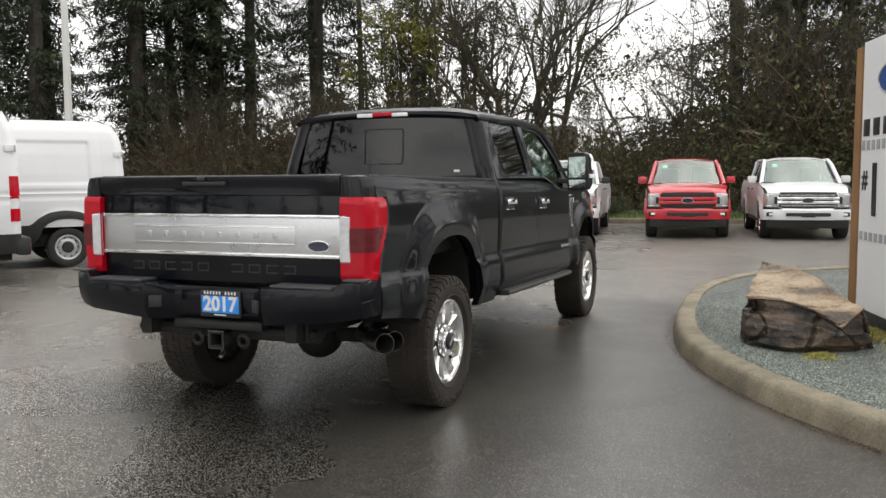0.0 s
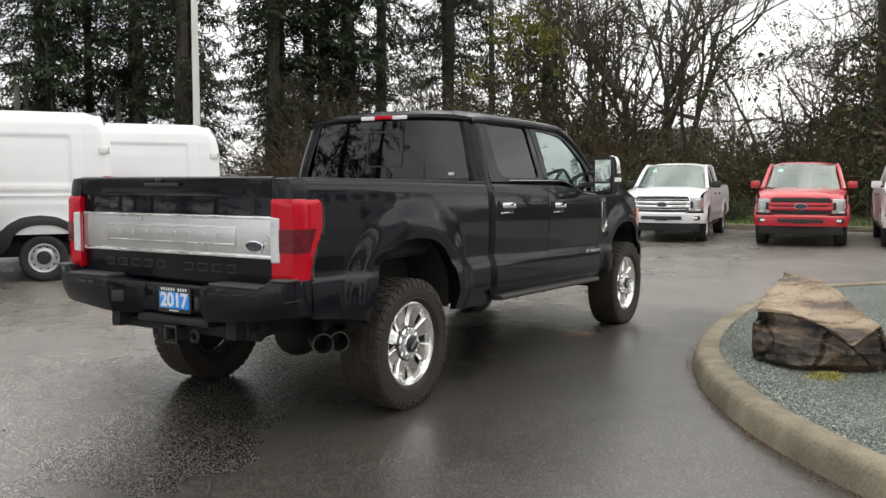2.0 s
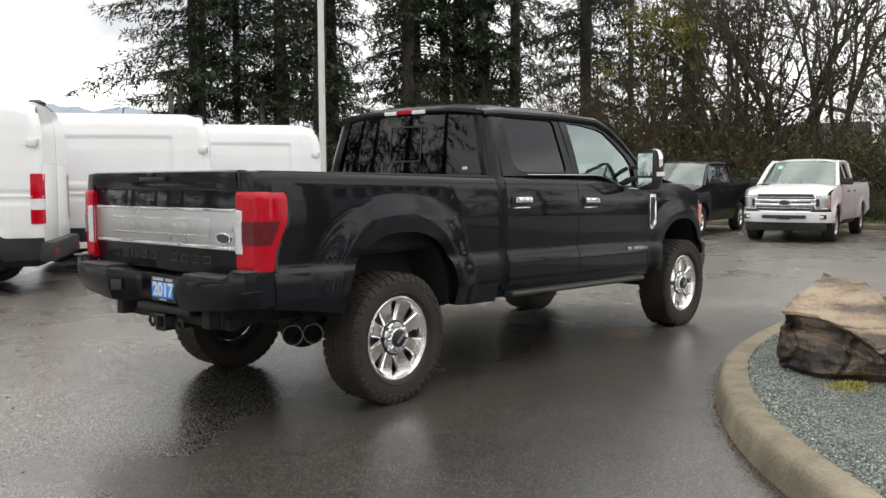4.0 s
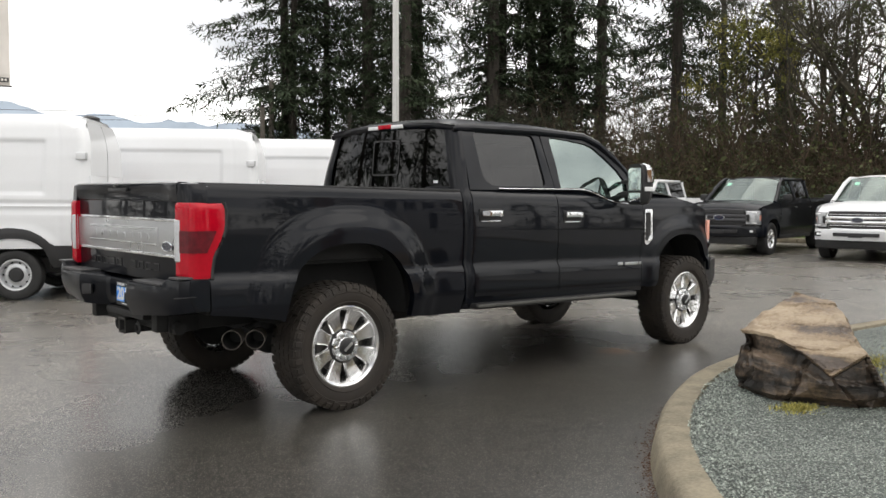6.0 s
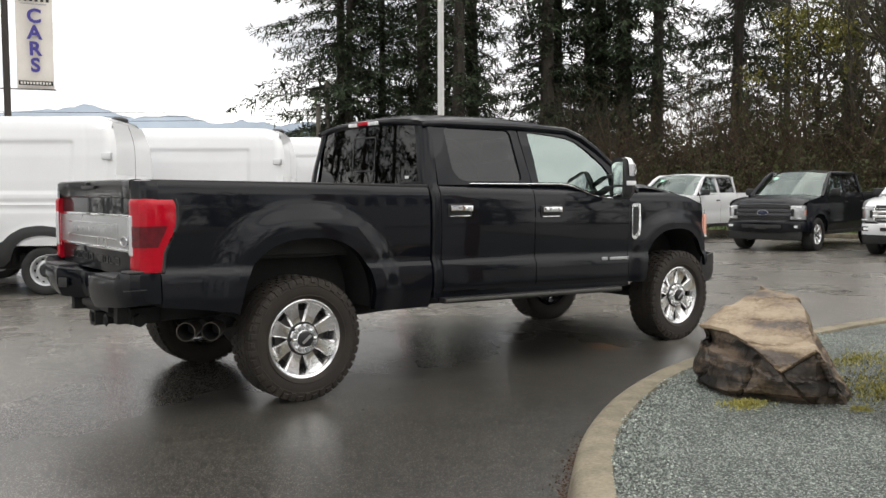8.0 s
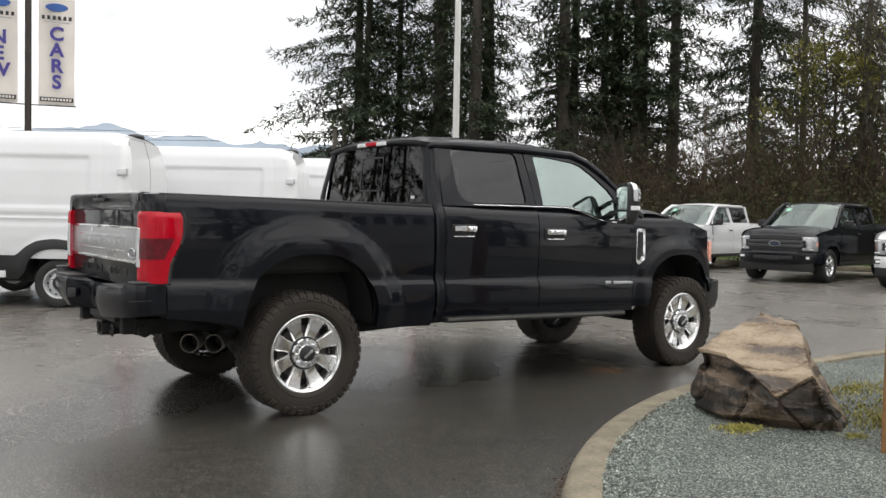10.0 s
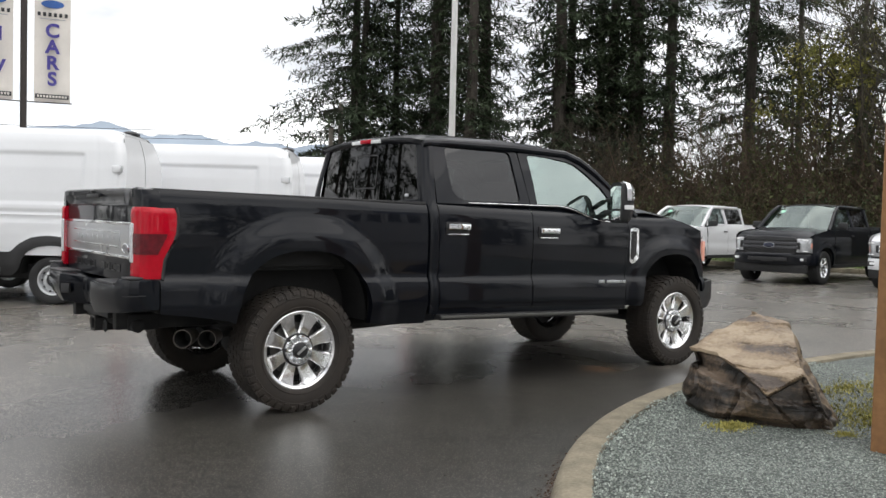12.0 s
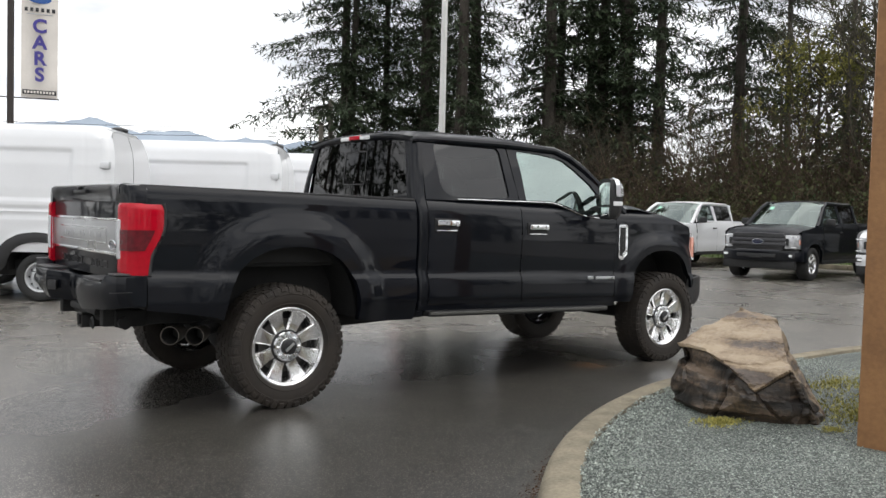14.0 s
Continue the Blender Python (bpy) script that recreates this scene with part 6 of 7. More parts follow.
def build_sign():
    a, b = Vector((2.02, -4.12)), Vector((3.70, -3.68))
    along = (b - a).normalized()
    ang = math.degrees(math.atan2(along.y, along.x))
    length = (b - a).length
    sign = empty("dealer_sign", "white roadside sign panel between tapered cedar posts", "sign", m=pose(a.x, a.y, 0.12, 0, 0, ang))
    for x, s in ((0.0, 1), (length, -1)):
        rings = []
        for z, w, off in ((0.0, 0.19, 0.0), (1.3, 0.17, 0.02), (2.52, 0.15, 0.045)):
            cx = x + s * off
            rings.append([(cx - w / 2, -0.10, z), (cx + w / 2, -0.10, z), (cx + w / 2, 0.10, z), (cx - w / 2, 0.10, z)])
        bm = loft(rings)
        bmesh.ops.bevel(bm, geom=[e for e in bm.edges], offset=0.006, segments=1, affect="EDGES")
        part("post", bm, M_WOOD, sign, "stained cedar post")
    rings = []
    for z, i in ((0.17, 0.09), (2.55, 0.13)):
        rings.append([(i, -0.085, z), (length - i, -0.085, z), (length - i, 0.085, z), (i, 0.085, z)])
    part("panel", loft(rings), M_PANEL, sign, "plain white panel")
    part("panel_foot", box(length / 2, 0, 0.085, length - 0.4, 0.12, 0.17, 0.01), M_TRIM, sign)
    # the face towards the pickup, read from its far post
    def face(u, v, z):
        return Matrix(((-1, 0, 0, length - u), (0, 0, 1, v), (0, 1, 0, z), (0, 0, 0, 1)))
    ov = lathe([(0.0, -0.003), (0.30, -0.003), (0.31, 0.0), (0.0, 0.0)], 32)
    for v in ov.verts:
        v.co = Vector((length / 2 + v.co.x * 1.2, 0.090 - v.co.y * 0.5, 2.18 + v.co.z * 0.48))
    part("oval_logo", ov, M_BLUE, sign, "blue oval logo")
    rim = tube([(length / 2 + 0.352 * math.cos(t), 0.091, 2.18 + 0.138 * math.sin(t)) for t in np.linspace(0, 6.2832, 33)], 0.008, 5)
    part("oval_rim", rim, M_STEEL, sign)
    for u0, u1, z, h, mm in ((0.13, 1.56, 1.79, 0.15, M_INK), (0.12, 1.58, 1.635, 0.085, M_GREY_INK), (0.12, 1.58, 0.83, 0.075, M_GREY_INK)):
        n = 6 if mm is M_INK else 12
        for i in range(n):
            w = (u1 - u0) / n
            lx = length - (u0 + (i + 0.5) * w)
            part("letter_bar", box(lx, 0.088, z, w * 0.62, 0.006, h, 0.002), mm, sign)
    lettering("numeral", "#", 0.24, 0.002, M_INK, face(0.24, 0.090, 1.33), sign, bold=0.004)
    lettering("numeral", "1", 0.62, 0.002, M_INK, face(0.48, 0.090, 1.22), sign, bold=0.02)


build_sign()


# ---- poles and banners ----
M_POLE = mat("pale_grey_painted_pole", (0.62, 0.62, 0.60), 0.5, 0.2, 0.08, 1.0)
M_CLOTH = mat("off_white_banner_cloth", (0.66, 0.62, 0.57), 0.85, 0.0, 0.06, 2.0, 0.002, 30.0)
M_DARKPOLE = mat("dark_bronze_pole", (0.035, 0.028, 0.025), 0.5, 0.3, 0.15, 3.0)


def build_poles():
    lamp = empty("light_pole", "tall pale grey square light pole behind the vans", "lamp post", m=pose(15.05, 17.1, 0, 0, 0, 20))
    part("pole_base", box(0, 0, 0.35, 0.6, 0.6, 0.7, 0.05), M_CONCRETE, lamp)
    rings = [[(-w, -w, z), (w, -w, z), (w, w, z), (-w, w, z)] for z, w in ((0.7, 0.085), (13.0, 0.062))]
    part("pole", loft(rings), M_POLE, lamp)
    part("lamp_head", box(0.35, 0, 13.05, 0.8, 0.4, 0.14, 0.04), M_DARKPOLE, lamp)
    stand = empty("banner_pole", "dark metal pole carrying two advertising banners", "banner pole", m=pose(0.84, 12.09, 0, 0, 0, -12.5))
    part("pole", tube([(0, 0, 0), (0, 0, 3), (0, 0, 7.5)], 0.062, 12), M_DARKPOLE, stand)
    for s, word in ((1, "CARS"), (-1, "NEW")):
        for z in (3.42, 5.52):
            part("banner_arm", tube([(0, 0, z), (s * 0.86, 0, z + 0.01)], 0.013, 6), M_DARKPOLE, stand)
        rings = []
        for i in range(11):
            u = i / 10
            rings.append([(s * (0.18 + 0.65 * u), 0.035 * math.sin(3.1 * v + 2.0 * u) + 0.02 * math.sin(7 * u), 3.44 + 2.06 * v) for v in np.linspace(0, 1, 16)])
        ban = part("banner", loft(rings, closed=False), M_CLOTH, stand, "off white cloth banner with violet letters")
        def face(x, z):
            return Matrix(((1, 0, 0, x), (0, 0, -1, -0.05), (0, 1, 0, z), (0, 0, 0, 1)))
        for i, ch in enumerate(word):
            lettering("banner_letter", ch, 0.36, 0.002, M_PURPLE, face(s * 0.505, 4.80 - 0.31 * i + (0 if s > 0 else -0.14)), ban, bold=0.012)
        ov = lathe([(0.0, -0.004), (0.20, -0.004), (0.205, 0.0), (0.0, 0.0)], 24)
        for v in ov.verts:
            v.co = Vector((s * 0.505 + v.co.x, -0.05 + v.co.y, 5.32 + v.co.z * 0.38))
        part("oval_logo", ov, M_BLUE, ban)
        for i in range(6):
            part("letter_bar", box(s * 0.505 - 0.24 + 0.096 * i, -0.05, 5.12, 0.055, 0.004, 0.075, 0.001), M_INK, ban)
        part("small_print_bar", box(s * 0.505, -0.05, 5.035, 0.45, 0.003, 0.018, 0.001), M_GREY_INK, ban)
        part("number_bar", box(s * 0.505, -0.05, 3.54, 0.60, 0.004, 0.085, 0.001), M_INK, ban)
        for i in range(10):
            part("number_mark", box(s * 0.505 - 0.25 + 0.055 * i, -0.054, 3.54, 0.036, 0.003, 0.045, 0.001), M_CLOTH, ban)
    M_TIMBER = mat("grey_brown_timber_pole", (0.14, 0.125, 0.105), 0.8, 0.0, 0.25, 4.0, 0.004, 30.0)
    for x, y, h, r in ((20.6, 35.1, 6.0, 0.15), (25.0, 33.4, 5.9, 0.15)):
        u = empty("utility_pole", "short weathered timber pole at the edge of the trees", "utility pole", m=pose(x, y, 0))
        part("pole", tube([(0, 0, 0), (0, 0, h)], [r, r * 0.85], 10), M_TIMBER, u)
        part("pole_cap", box(0, 0, h + 0.06, 0.2, 0.2, 0.12, 0.03), M_DARKPOLE, u)
    # cables seen over the van roofs
    for k in range(3):
        pts = []
        for i in range(25):
            u = i / 24
            pts.append((-20 + 42 * u, 44 - 8 * u + k * 0.5, 5.5 + 0.25 * k - 1.2 * math.sin(math.pi * u) * 0.6))
        tagged(part("overhead_cable", tube(pts, 0.012, 5), M_DARKPOLE), "black overhead cable strung beyond the vans", "cable", "overhead cables")
    end = empty("cable_pole", "weathered timber pole holding overhead cables", "utility pole", m=pose(-20, 44.5, 0))
    part("pole", tube([(0, 0, 0), (0, 0, 8.0)], [0.17, 0.13], 10), M_TIMBER, end)
    end2 = empty("cable_pole", "weathered timber pole holding overhead cables", "utility pole", m=pose(22, 36.5, 0))
    part("pole", tube([(0, 0, 0), (0, 0, 7.6)], [0.17, 0.13], 10), M_TIMBER, end2)


build_poles()


# ---- the verge behind the parked row ----
M_GRASS = mat("damp_short_grass", (0.075, 0.11, 0.03), 0.85, 0.0, 0.35, 1.2, 0.02, 40.0, color2=(0.05, 0.055, 0.025))
M_FOREST = mat("brown_forest_floor", (0.085, 0.062, 0.04), 0.9, 0.0, 0.3, 0.8, 0.03, 18.0, color2=(0.045, 0.038, 0.024))


def build_verge():
    kerb = empty("back_kerb", "grey concrete kerb behind the parked row", "kerb", kind="structure")
    a, b = Vector((26.2, -26.0)), Vector((21.2, 22.0))
    n = 16
    for i in range(n):
        p, q = a.lerp(b, i / n), a.lerp(b, (i + 0.996) / n)
        c, d = (p + q) / 2, q - p
        part("kerb_stone", box(c.x, c.y, 0.075, d.length, 0.18, 0.15, 0.02, Matrix.Rotation(math.atan2(d.y, d.x), 3, "Z")), M_CONCRETE, kerb)
    def sheet(name, x0, x1, z0, z1, m, label):
        vs, fs, nx, ny = [], [], 20, 40
        for j in range(ny + 1):
            e = a.lerp(b, j / ny)
            for i in range(nx + 1):
                u = i / nx
                x = e.x + x0 + (x1 - x0) * u
                vs.append((x, e.y + (e.y) * 0.6 * u * (1 if x1 > 8 else 0), z0 + (z1 - z0) * u + 0.06 * noise.noise((x * 0.7, e.y * 0.7, 2)) * min(1, 4 * u)))
        for j in range(ny):
            for i in range(nx):
                k = j * (nx + 1) + i
                fs.append((k, k + 1, k + nx + 2, k + nx + 1))
        tagged(new(name, mesh_of(name, vs, fs, m)), label, name.replace("_", " "), kind="structure")
    sheet("grass_verge", 0.09, 4.2, 0.12, 0.22, M_GRASS, "strip of damp short grass behind the kerb")
    sheet("forest_floor", 4.2, 60.0, 0.2, 0.8, M_FOREST, "brown forest floor under the trees")
    vs, fs = [], []
    rng = np.random.default_rng(9)
    for _ in range(9000):
        u, y = rng.uniform(0.12, 4.2), rng.uniform(-14, 20)
        x = 26.2 - 5.0 * (y + 26) / 48 + u
        h, t, w = rng.uniform(0.05, 0.22), rng.uniform(0, 6.28), rng.uniform(0.01, 0.03)
        k = len(vs)
        vs += [(x - w * math.sin(t), y + w * math.cos(t), 0.1), (x + w * math.sin(t), y - w * math.cos(t), 0.1), (x + 0.08 * math.cos(t), y + 0.08 * math.sin(t), 0.14 + h)]
        fs.append((k, k + 1, k + 2))
    tagged(new("grass_blades", mesh_of("grass_blades", vs, fs, mat("green_grass_blades", (0.10, 0.15, 0.035), 0.8, 0.0, 0.3, 2, island=True), False)), "short green grass blades on the verge", "grass", kind="stuff")
    # dark roofed shed and red boards beyond the shrubs
    M_SHINGLE = mat("dark_mossy_roof_shingles", (0.045, 0.042, 0.036), 0.9, 0.0, 0.3, 3.0, 0.02, 20.0)
    M_STUCCO = mat("tan_render", (0.36, 0.30, 0.20), 0.8, 0.0, 0.15, 2.0)
    house = empty("house", "low house with a dark mossy roof among trees", "house", m=pose(45.5, 8.0, 0.5, 0, 0, 12))
    part("wall", box(2.5, 3.1, 1.4, 5.0, 3.6, 2.8, 0.03), M_STUCCO, house)
    roof = loft([[(-0.6, 1.0, 2.8), (2.5, 1.0, 4.1), (5.6, 1.0, 2.8)], [(-0.6, 5.2, 2.8), (2.5, 5.2, 4.1), (5.6, 5.2, 2.8)]])
    part("roof", roof, M_SHINGLE, house)
    part("window", box(-0.02, 3.0, 1.6, 0.06, 1.4, 1.0, 0.01), M_TRIM, house)
    fence = empty("fence", "dark red boarded fence low behind shrubs", "fence", m=pose(33.0, 6.2, 0.3, 0, 0, 96))
    M_REDWOOD = mat("faded_red_boards", (0.16, 0.035, 0.028), 0.8, 0.0, 0.25, 3.0)
    for i in range(24):
        part("board", box(-3.6 + 0.30 * i, 0, 0.75, 0.27, 0.03, 1.5 + 0.03 * (i % 3), 0.005), M_REDWOOD, fence)


build_verge()


def build_ridge():
    vs, fs, n = [], [], 90
    for i in range(n + 1):
        a = radians(56 + 44 * i / n)
        el = 4.35 + 0.35 * math.sin(i * 0.21) + 0.6 * noise.noise((i * 0.17, 0, 5)) + 0.25 * noise.noise((i * 0.6, 2, 5)) + 1.0 * smoothstep(58, 66, 56 + 44 * i / n)
        r = 1500.0
        for k in range(5):
            u = k / 4
            rr = r + 160 * u
            vs.append((rr * math.cos(a), rr * math.sin(a), -5 + (r * math.tan(radians(el)) + 5) * u ** 0.8 + (14 * noise.noise((i * 0.4, k * 1.7, 1)) if 0 < k < 4 else 0)))
    for i in range(n):
        for k in range(4):
            b = i * 5 + k
            fs.append((b, b + 5, b + 6, b + 1))
    # distance haze is mixed into the slope's colour
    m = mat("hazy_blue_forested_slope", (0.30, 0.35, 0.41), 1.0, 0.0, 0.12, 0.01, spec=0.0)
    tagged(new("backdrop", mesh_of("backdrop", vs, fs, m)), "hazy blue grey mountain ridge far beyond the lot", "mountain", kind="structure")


build_ridge()


# ---- trees ----
M_BARK = mat("dark_conifer_bark", (0.060, 0.050, 0.040), 0.9, 0.0, 0.35, 6.0, 0.03, 14.0, color2=(0.040, 0.034, 0.028))
M_BARK_GREY = mat("mossy_grey_bark", (0.085, 0.072, 0.050), 0.9, 0.0, 0.3, 5.0, 0.02, 16.0, color2=(0.045, 0.042, 0.028))
M_NEEDLE = mat("dark_fir_needles", (0.052, 0.070, 0.036), 0.75, 0.0, 0.3, 0.7, color2=(0.026, 0.040, 0.022), island=True, spec=0.25)
M_NEEDLE_B = mat("cedar_green_needles", (0.072, 0.100, 0.042), 0.75, 0.0, 0.3, 0.7, color2=(0.036, 0.056, 0.025), island=True, spec=0.25)
M_TWIG = mat("brown_winter_twigs", (0.105, 0.075, 0.052), 0.9, 0.0, 0.3, 1.5, color2=(0.060, 0.045, 0.033), island=True, spec=0.2)
M_LEAF = mat("olive_shrub_leaves", (0.068, 0.074, 0.027), 0.75, 0.0, 0.35, 1.0, color2=(0.050, 0.058, 0.022), island=True, spec=0.25)
M_LEAF_Y = mat("yellow_green_spring_leaves", (0.24, 0.22, 0.05), 0.75, 0.0, 0.3, 1.0, color2=(0.13, 0.14, 0.035), island=True, spec=0.25)


class Soup:
    """Collects many small faces for one mesh."""

    def __init__(self):
        self.v, self.f = [], []

    def strip(self, pts, radii, sides=4):
        """A thin tapering limb."""
        base, n = len(self.v), len(pts)
        for i, p in enumerate(pts):
            d = pts[min(i + 1, n - 1)] - pts[max(i - 1, 0)]
            d = d / (np.linalg.norm(d) + 1e-9)
            u = np.cross(d, (0, 0, 1.0) if abs(d[2]) < 0.9 else (1.0, 0, 0))
            u /= np.linalg.norm(u) + 1e-9
            w = np.cross(d, u)
            for k in range(sides):
                a = 2 * math.pi * k / sides
                self.v.append(tuple(p + radii[i] * (math.cos(a) * u + math.sin(a) * w)))
        for i in range(n - 1):
            for k in range(sides):
                a, b = base + i * sides + k, base + i * sides + (k + 1) % sides
                self.f.append((a, b, b + sides, a + sides))

    def blade(self, p, d, side, length, width):
        """A pointed spray of needles or a leaf."""
        b = len(self.v)
        m = p + d * length * 0.45
        self.v += [tuple(p), tuple(m + side * width), tuple(p + d * length), tuple(m - side * width)]
        self.f.append((b, b + 1, b + 2, b + 3))

    def mesh(self, name, m, smooth=False):
        return mesh_of(name, self.v, self.f, m, smooth)


def unit(v):
    return v / (np.linalg.norm(v) + 1e-9)


def make_conifer(name, seed, height, base, spread, trunk_r, label, needles, full=1.0, lean=0.0, reach=0.6, step=(0.34, 0.56), fine=1.0):
    """A tall fir: bare lower trunk with dead limbs, long drooping boughs whose branchlets carry flat sprays of needles.
    reach: how far the lowest boughs go, as a share of the spread; fine: how many sprays a bough has."""
    rng = np.random.default_rng(seed)
    tree = empty(name, label, "tree", "conifers behind the lot")
    wood, leaf = Soup(), Soup()
    zs = np.linspace(-0.3, height, 14)
    sway = [np.array((lean * z + 0.12 * math.sin(z * 0.25 + seed), 0.10 * math.sin(z * 0.2 + 2 * seed), z)) for z in zs]
    wood.strip(sway, [trunk_r * (1.3 if i == 0 else 1) * (1 - 0.85 * max(0, z) / height) + 0.02 for i, z in enumerate(zs)], 9)
    at = lambda z: np.array((np.interp(z, zs, [s[0] for s in sway]), np.interp(z, zs, [s[1] for s in sway]), z))
    # dead limbs under the crown
    for _ in range(int(30 * fine)):
        z = rng.uniform(1.2, base + 4.0)
        a = rng.uniform(0, 6.283)
        d = np.array((math.cos(a), math.sin(a), rng.uniform(-0.25, 0.12)))
        ln = rng.uniform(0.8, 3.4)
        p0 = at(z)
        pts = [p0 + d * ln * t + np.array((0, 0, -0.14 * ln * t * t)) + rng.normal(0, 0.04, 3) * t for t in (0, 0.35, 0.7, 1.0)]
        wood.strip(pts, [0.032, 0.024, 0.015, 0.006], 3)
        for _ in range(4):
            t = rng.uniform(0.25, 0.95)
            q = p0 + d * ln * t
            e = unit(d + rng.normal(0, 0.6, 3) - np.array((0, 0, 0.3))) * rng.uniform(0.3, 1.1)
            wood.strip([q, q + e], [0.012, 0.004], 3)
    z = base
    while z < height - 0.4:
        frac = (z - base) / (height - base)
        high = z > 15.5
        for _ in range(rng.integers(2, 5)):
            if rng.uniform() > 0.97 * full:
                continue
            a = rng.uniform(0, 6.283)
            grown = reach + (1 - reach) * min(1.0, 3.0 * frac)
            ln = spread * grown * (1 - frac) ** 0.8 * rng.uniform(0.5, 1.15)
            rise = rng.uniform(-0.12, 0.22)
            sag = rng.uniform(0.28, 0.5)
            flat = np.array((math.cos(a), math.sin(a), 0.0))
            side0 = np.array((-flat[1], flat[0], 0.0))
            bend = rng.uniform(-0.15, 0.15)
            p0 = at(z + rng.uniform(-0.2, 0.2))
            curve = lambda t: p0 + flat * ln * t + side0 * bend * ln * t * t + np.array((0, 0, ln * (rise * t - sag * t * t + 0.45 * sag * t ** 4)))
            wood.strip([curve(t) for t in (0, 0.25, 0.5, 0.75, 1.0)], [0.045 * (1 - frac) + 0.014, 0.03 * (1 - frac) + 0.012, 0.02, 0.013, 0.005], 3)
            bare = rng.uniform(0.02, 0.22)
            count = int((3 + 5.0 * ln) * fine * (0.45 if high else 1.0))
            big = 1.6 if high or fine < 0.6 else 1.0
            for k in range(count):
                t = bare + (1.0 - bare) * (k + rng.uniform()) / max(1, count)
                q = curve(t)
                way = rng.choice((-1, 1)) if t < 0.93 else 0
                out = unit(side0 * way * rng.uniform(0.6, 1.0) + flat * rng.uniform(0.35, 0.9) + np.array((0, 0, rng.uniform(-0.50, 0.10))))
                tl = (0.25 + 0.28 * ln * min(1.0, 1.5 * (1.08 - t))) * rng.uniform(0.5, 1.15)
                tl = min(tl, 1.5)
                n = int(4 + 6 * tl / big)
                for j in range(n):
                    u = (j + rng.uniform()) / n
                    c = q + out * tl * u + np.array((0, 0, -0.22 * tl * u * u))
                    d2 = unit(out * 0.8 + rng.normal(0, 0.45, 3) + np.array((0, 0, -0.12)))
                    sd = unit(np.cross(d2, (rng.normal(0, 0.35), rng.normal(0, 0.35), 1.0)))
                    leaf.blade(c, d2, sd, big * rng.uniform(0.26, 0.52), big * rng.uniform(0.028, 0.060))
        # short sprigs on the trunk itself
        for _ in range(2 if fine > 0.6 and not high else 0):
            a = rng.uniform(0, 6.283)
            out = np.array((math.cos(a), math.sin(a), -0.25))
            p0, ln = at(z + rng.uniform(-0.3, 0.3)), rng.uniform(0.5, 1.5)
            for j in range(int(14 * ln)):
                c = p0 + out * ln * rng.uniform(0.15, 1.0) + rng.normal(0, 0.10, 3)
                d2 = unit(out + rng.normal(0, 0.6, 3) - np.array((0, 0, 0.3)))
                leaf.blade(c, d2, unit(np.cross(d2, (rng.normal(0, 0.4), rng.normal(0, 0.4), 1.0))), rng.uniform(0.26, 0.5), rng.uniform(0.03, 0.06))
        z += rng.uniform(*step) * (1.9 if high else 1.0)
    part("trunk", wood.mesh("trunk", M_BARK), M_BARK, tree)
    part("crown", leaf.mesh("crown", needles), needles, tree)
    return tree


def make_bare_tree(name, seed, height, stems, label, depth=5, leafy=0.0, leaf_mat=None, spread=0.5, thick=0.2):
    """A leafless tree, with moss on its limbs and, where asked, a thin haze of leaves."""
    rng = np.random.default_rng(seed)
    tree = empty(name, label, "tree", "bare trees behind the lot")
    leaf, limbs = Soup(), Soup()

    def grow(p, d, ln, r, lv):
        n = 4
        pts, rad, q, dd = [p], [r], p, d
        for i in range(n):
            dd = unit(dd + rng.normal(0, 0.13, 3) + np.array((0, 0, 0.05)))
            q = q + dd * ln / n
            pts.append(q)
            rad.append(r * (1 - 0.42 * (i + 1) / n))
        if lv < 2:
            stem = Soup()
            stem.strip(pts, rad, 6)
            name_of = "trunk" if lv == 0 else "limb"
            part(name_of, stem.mesh(name_of, M_BARK_GREY), M_BARK_GREY, tree)
        else:
            limbs.strip(pts, rad, 4 if lv < 4 else 3)
        if lv >= depth:
            if leafy and leaf_mat:
                for _ in range(int(leafy * 8)):
                    u = rng.uniform(0.2, 1.0)
                    d2 = unit(rng.normal(0, 1, 3))
                    leaf.blade(p + (q - p) * u + rng.normal(0, 0.08, 3), d2, unit(np.cross(d2, rng.normal(0, 1, 3))), rng.uniform(0.10, 0.24), rng.uniform(0.03, 0.07))
            return
        for k in range(rng.integers(2, 4) + (1 if lv >= 2 else 0)):
            u = rng.uniform(0.45, 1.0) if k else 1.0
            o = pts[min(n, max(1, int(round(u * n))))]
            nd = unit(dd + rng.normal(0, spread, 3) + np.array((0, 0, 0.08)))
            grow(o, nd, ln * rng.uniform(0.58, 0.82), r * rng.uniform(0.42, 0.62) if k else r * 0.58, lv + 1)

    for s in range(stems):
        a = 2 * math.pi * s / max(1, stems) + seed
        o = np.array((0.25 * math.cos(a), 0.25 * math.sin(a), -0.2)) if stems > 1 else np.array((0, 0, -0.2))
        grow(o, unit(np.array((0.20 * math.cos(a), 0.20 * math.sin(a), 1.0)) if stems > 1 else np.array((0.02, 0, 1.0))), height * rng.uniform(0.32, 0.42), thick * rng.uniform(0.7, 1.0), 0)
    part("branch_crown", limbs.mesh("branch_crown", M_BARK_GREY), M_BARK_GREY, tree)
    if leaf.v:
        part("crown", leaf.mesh("crown", leaf_mat), leaf_mat, tree)
    return tree


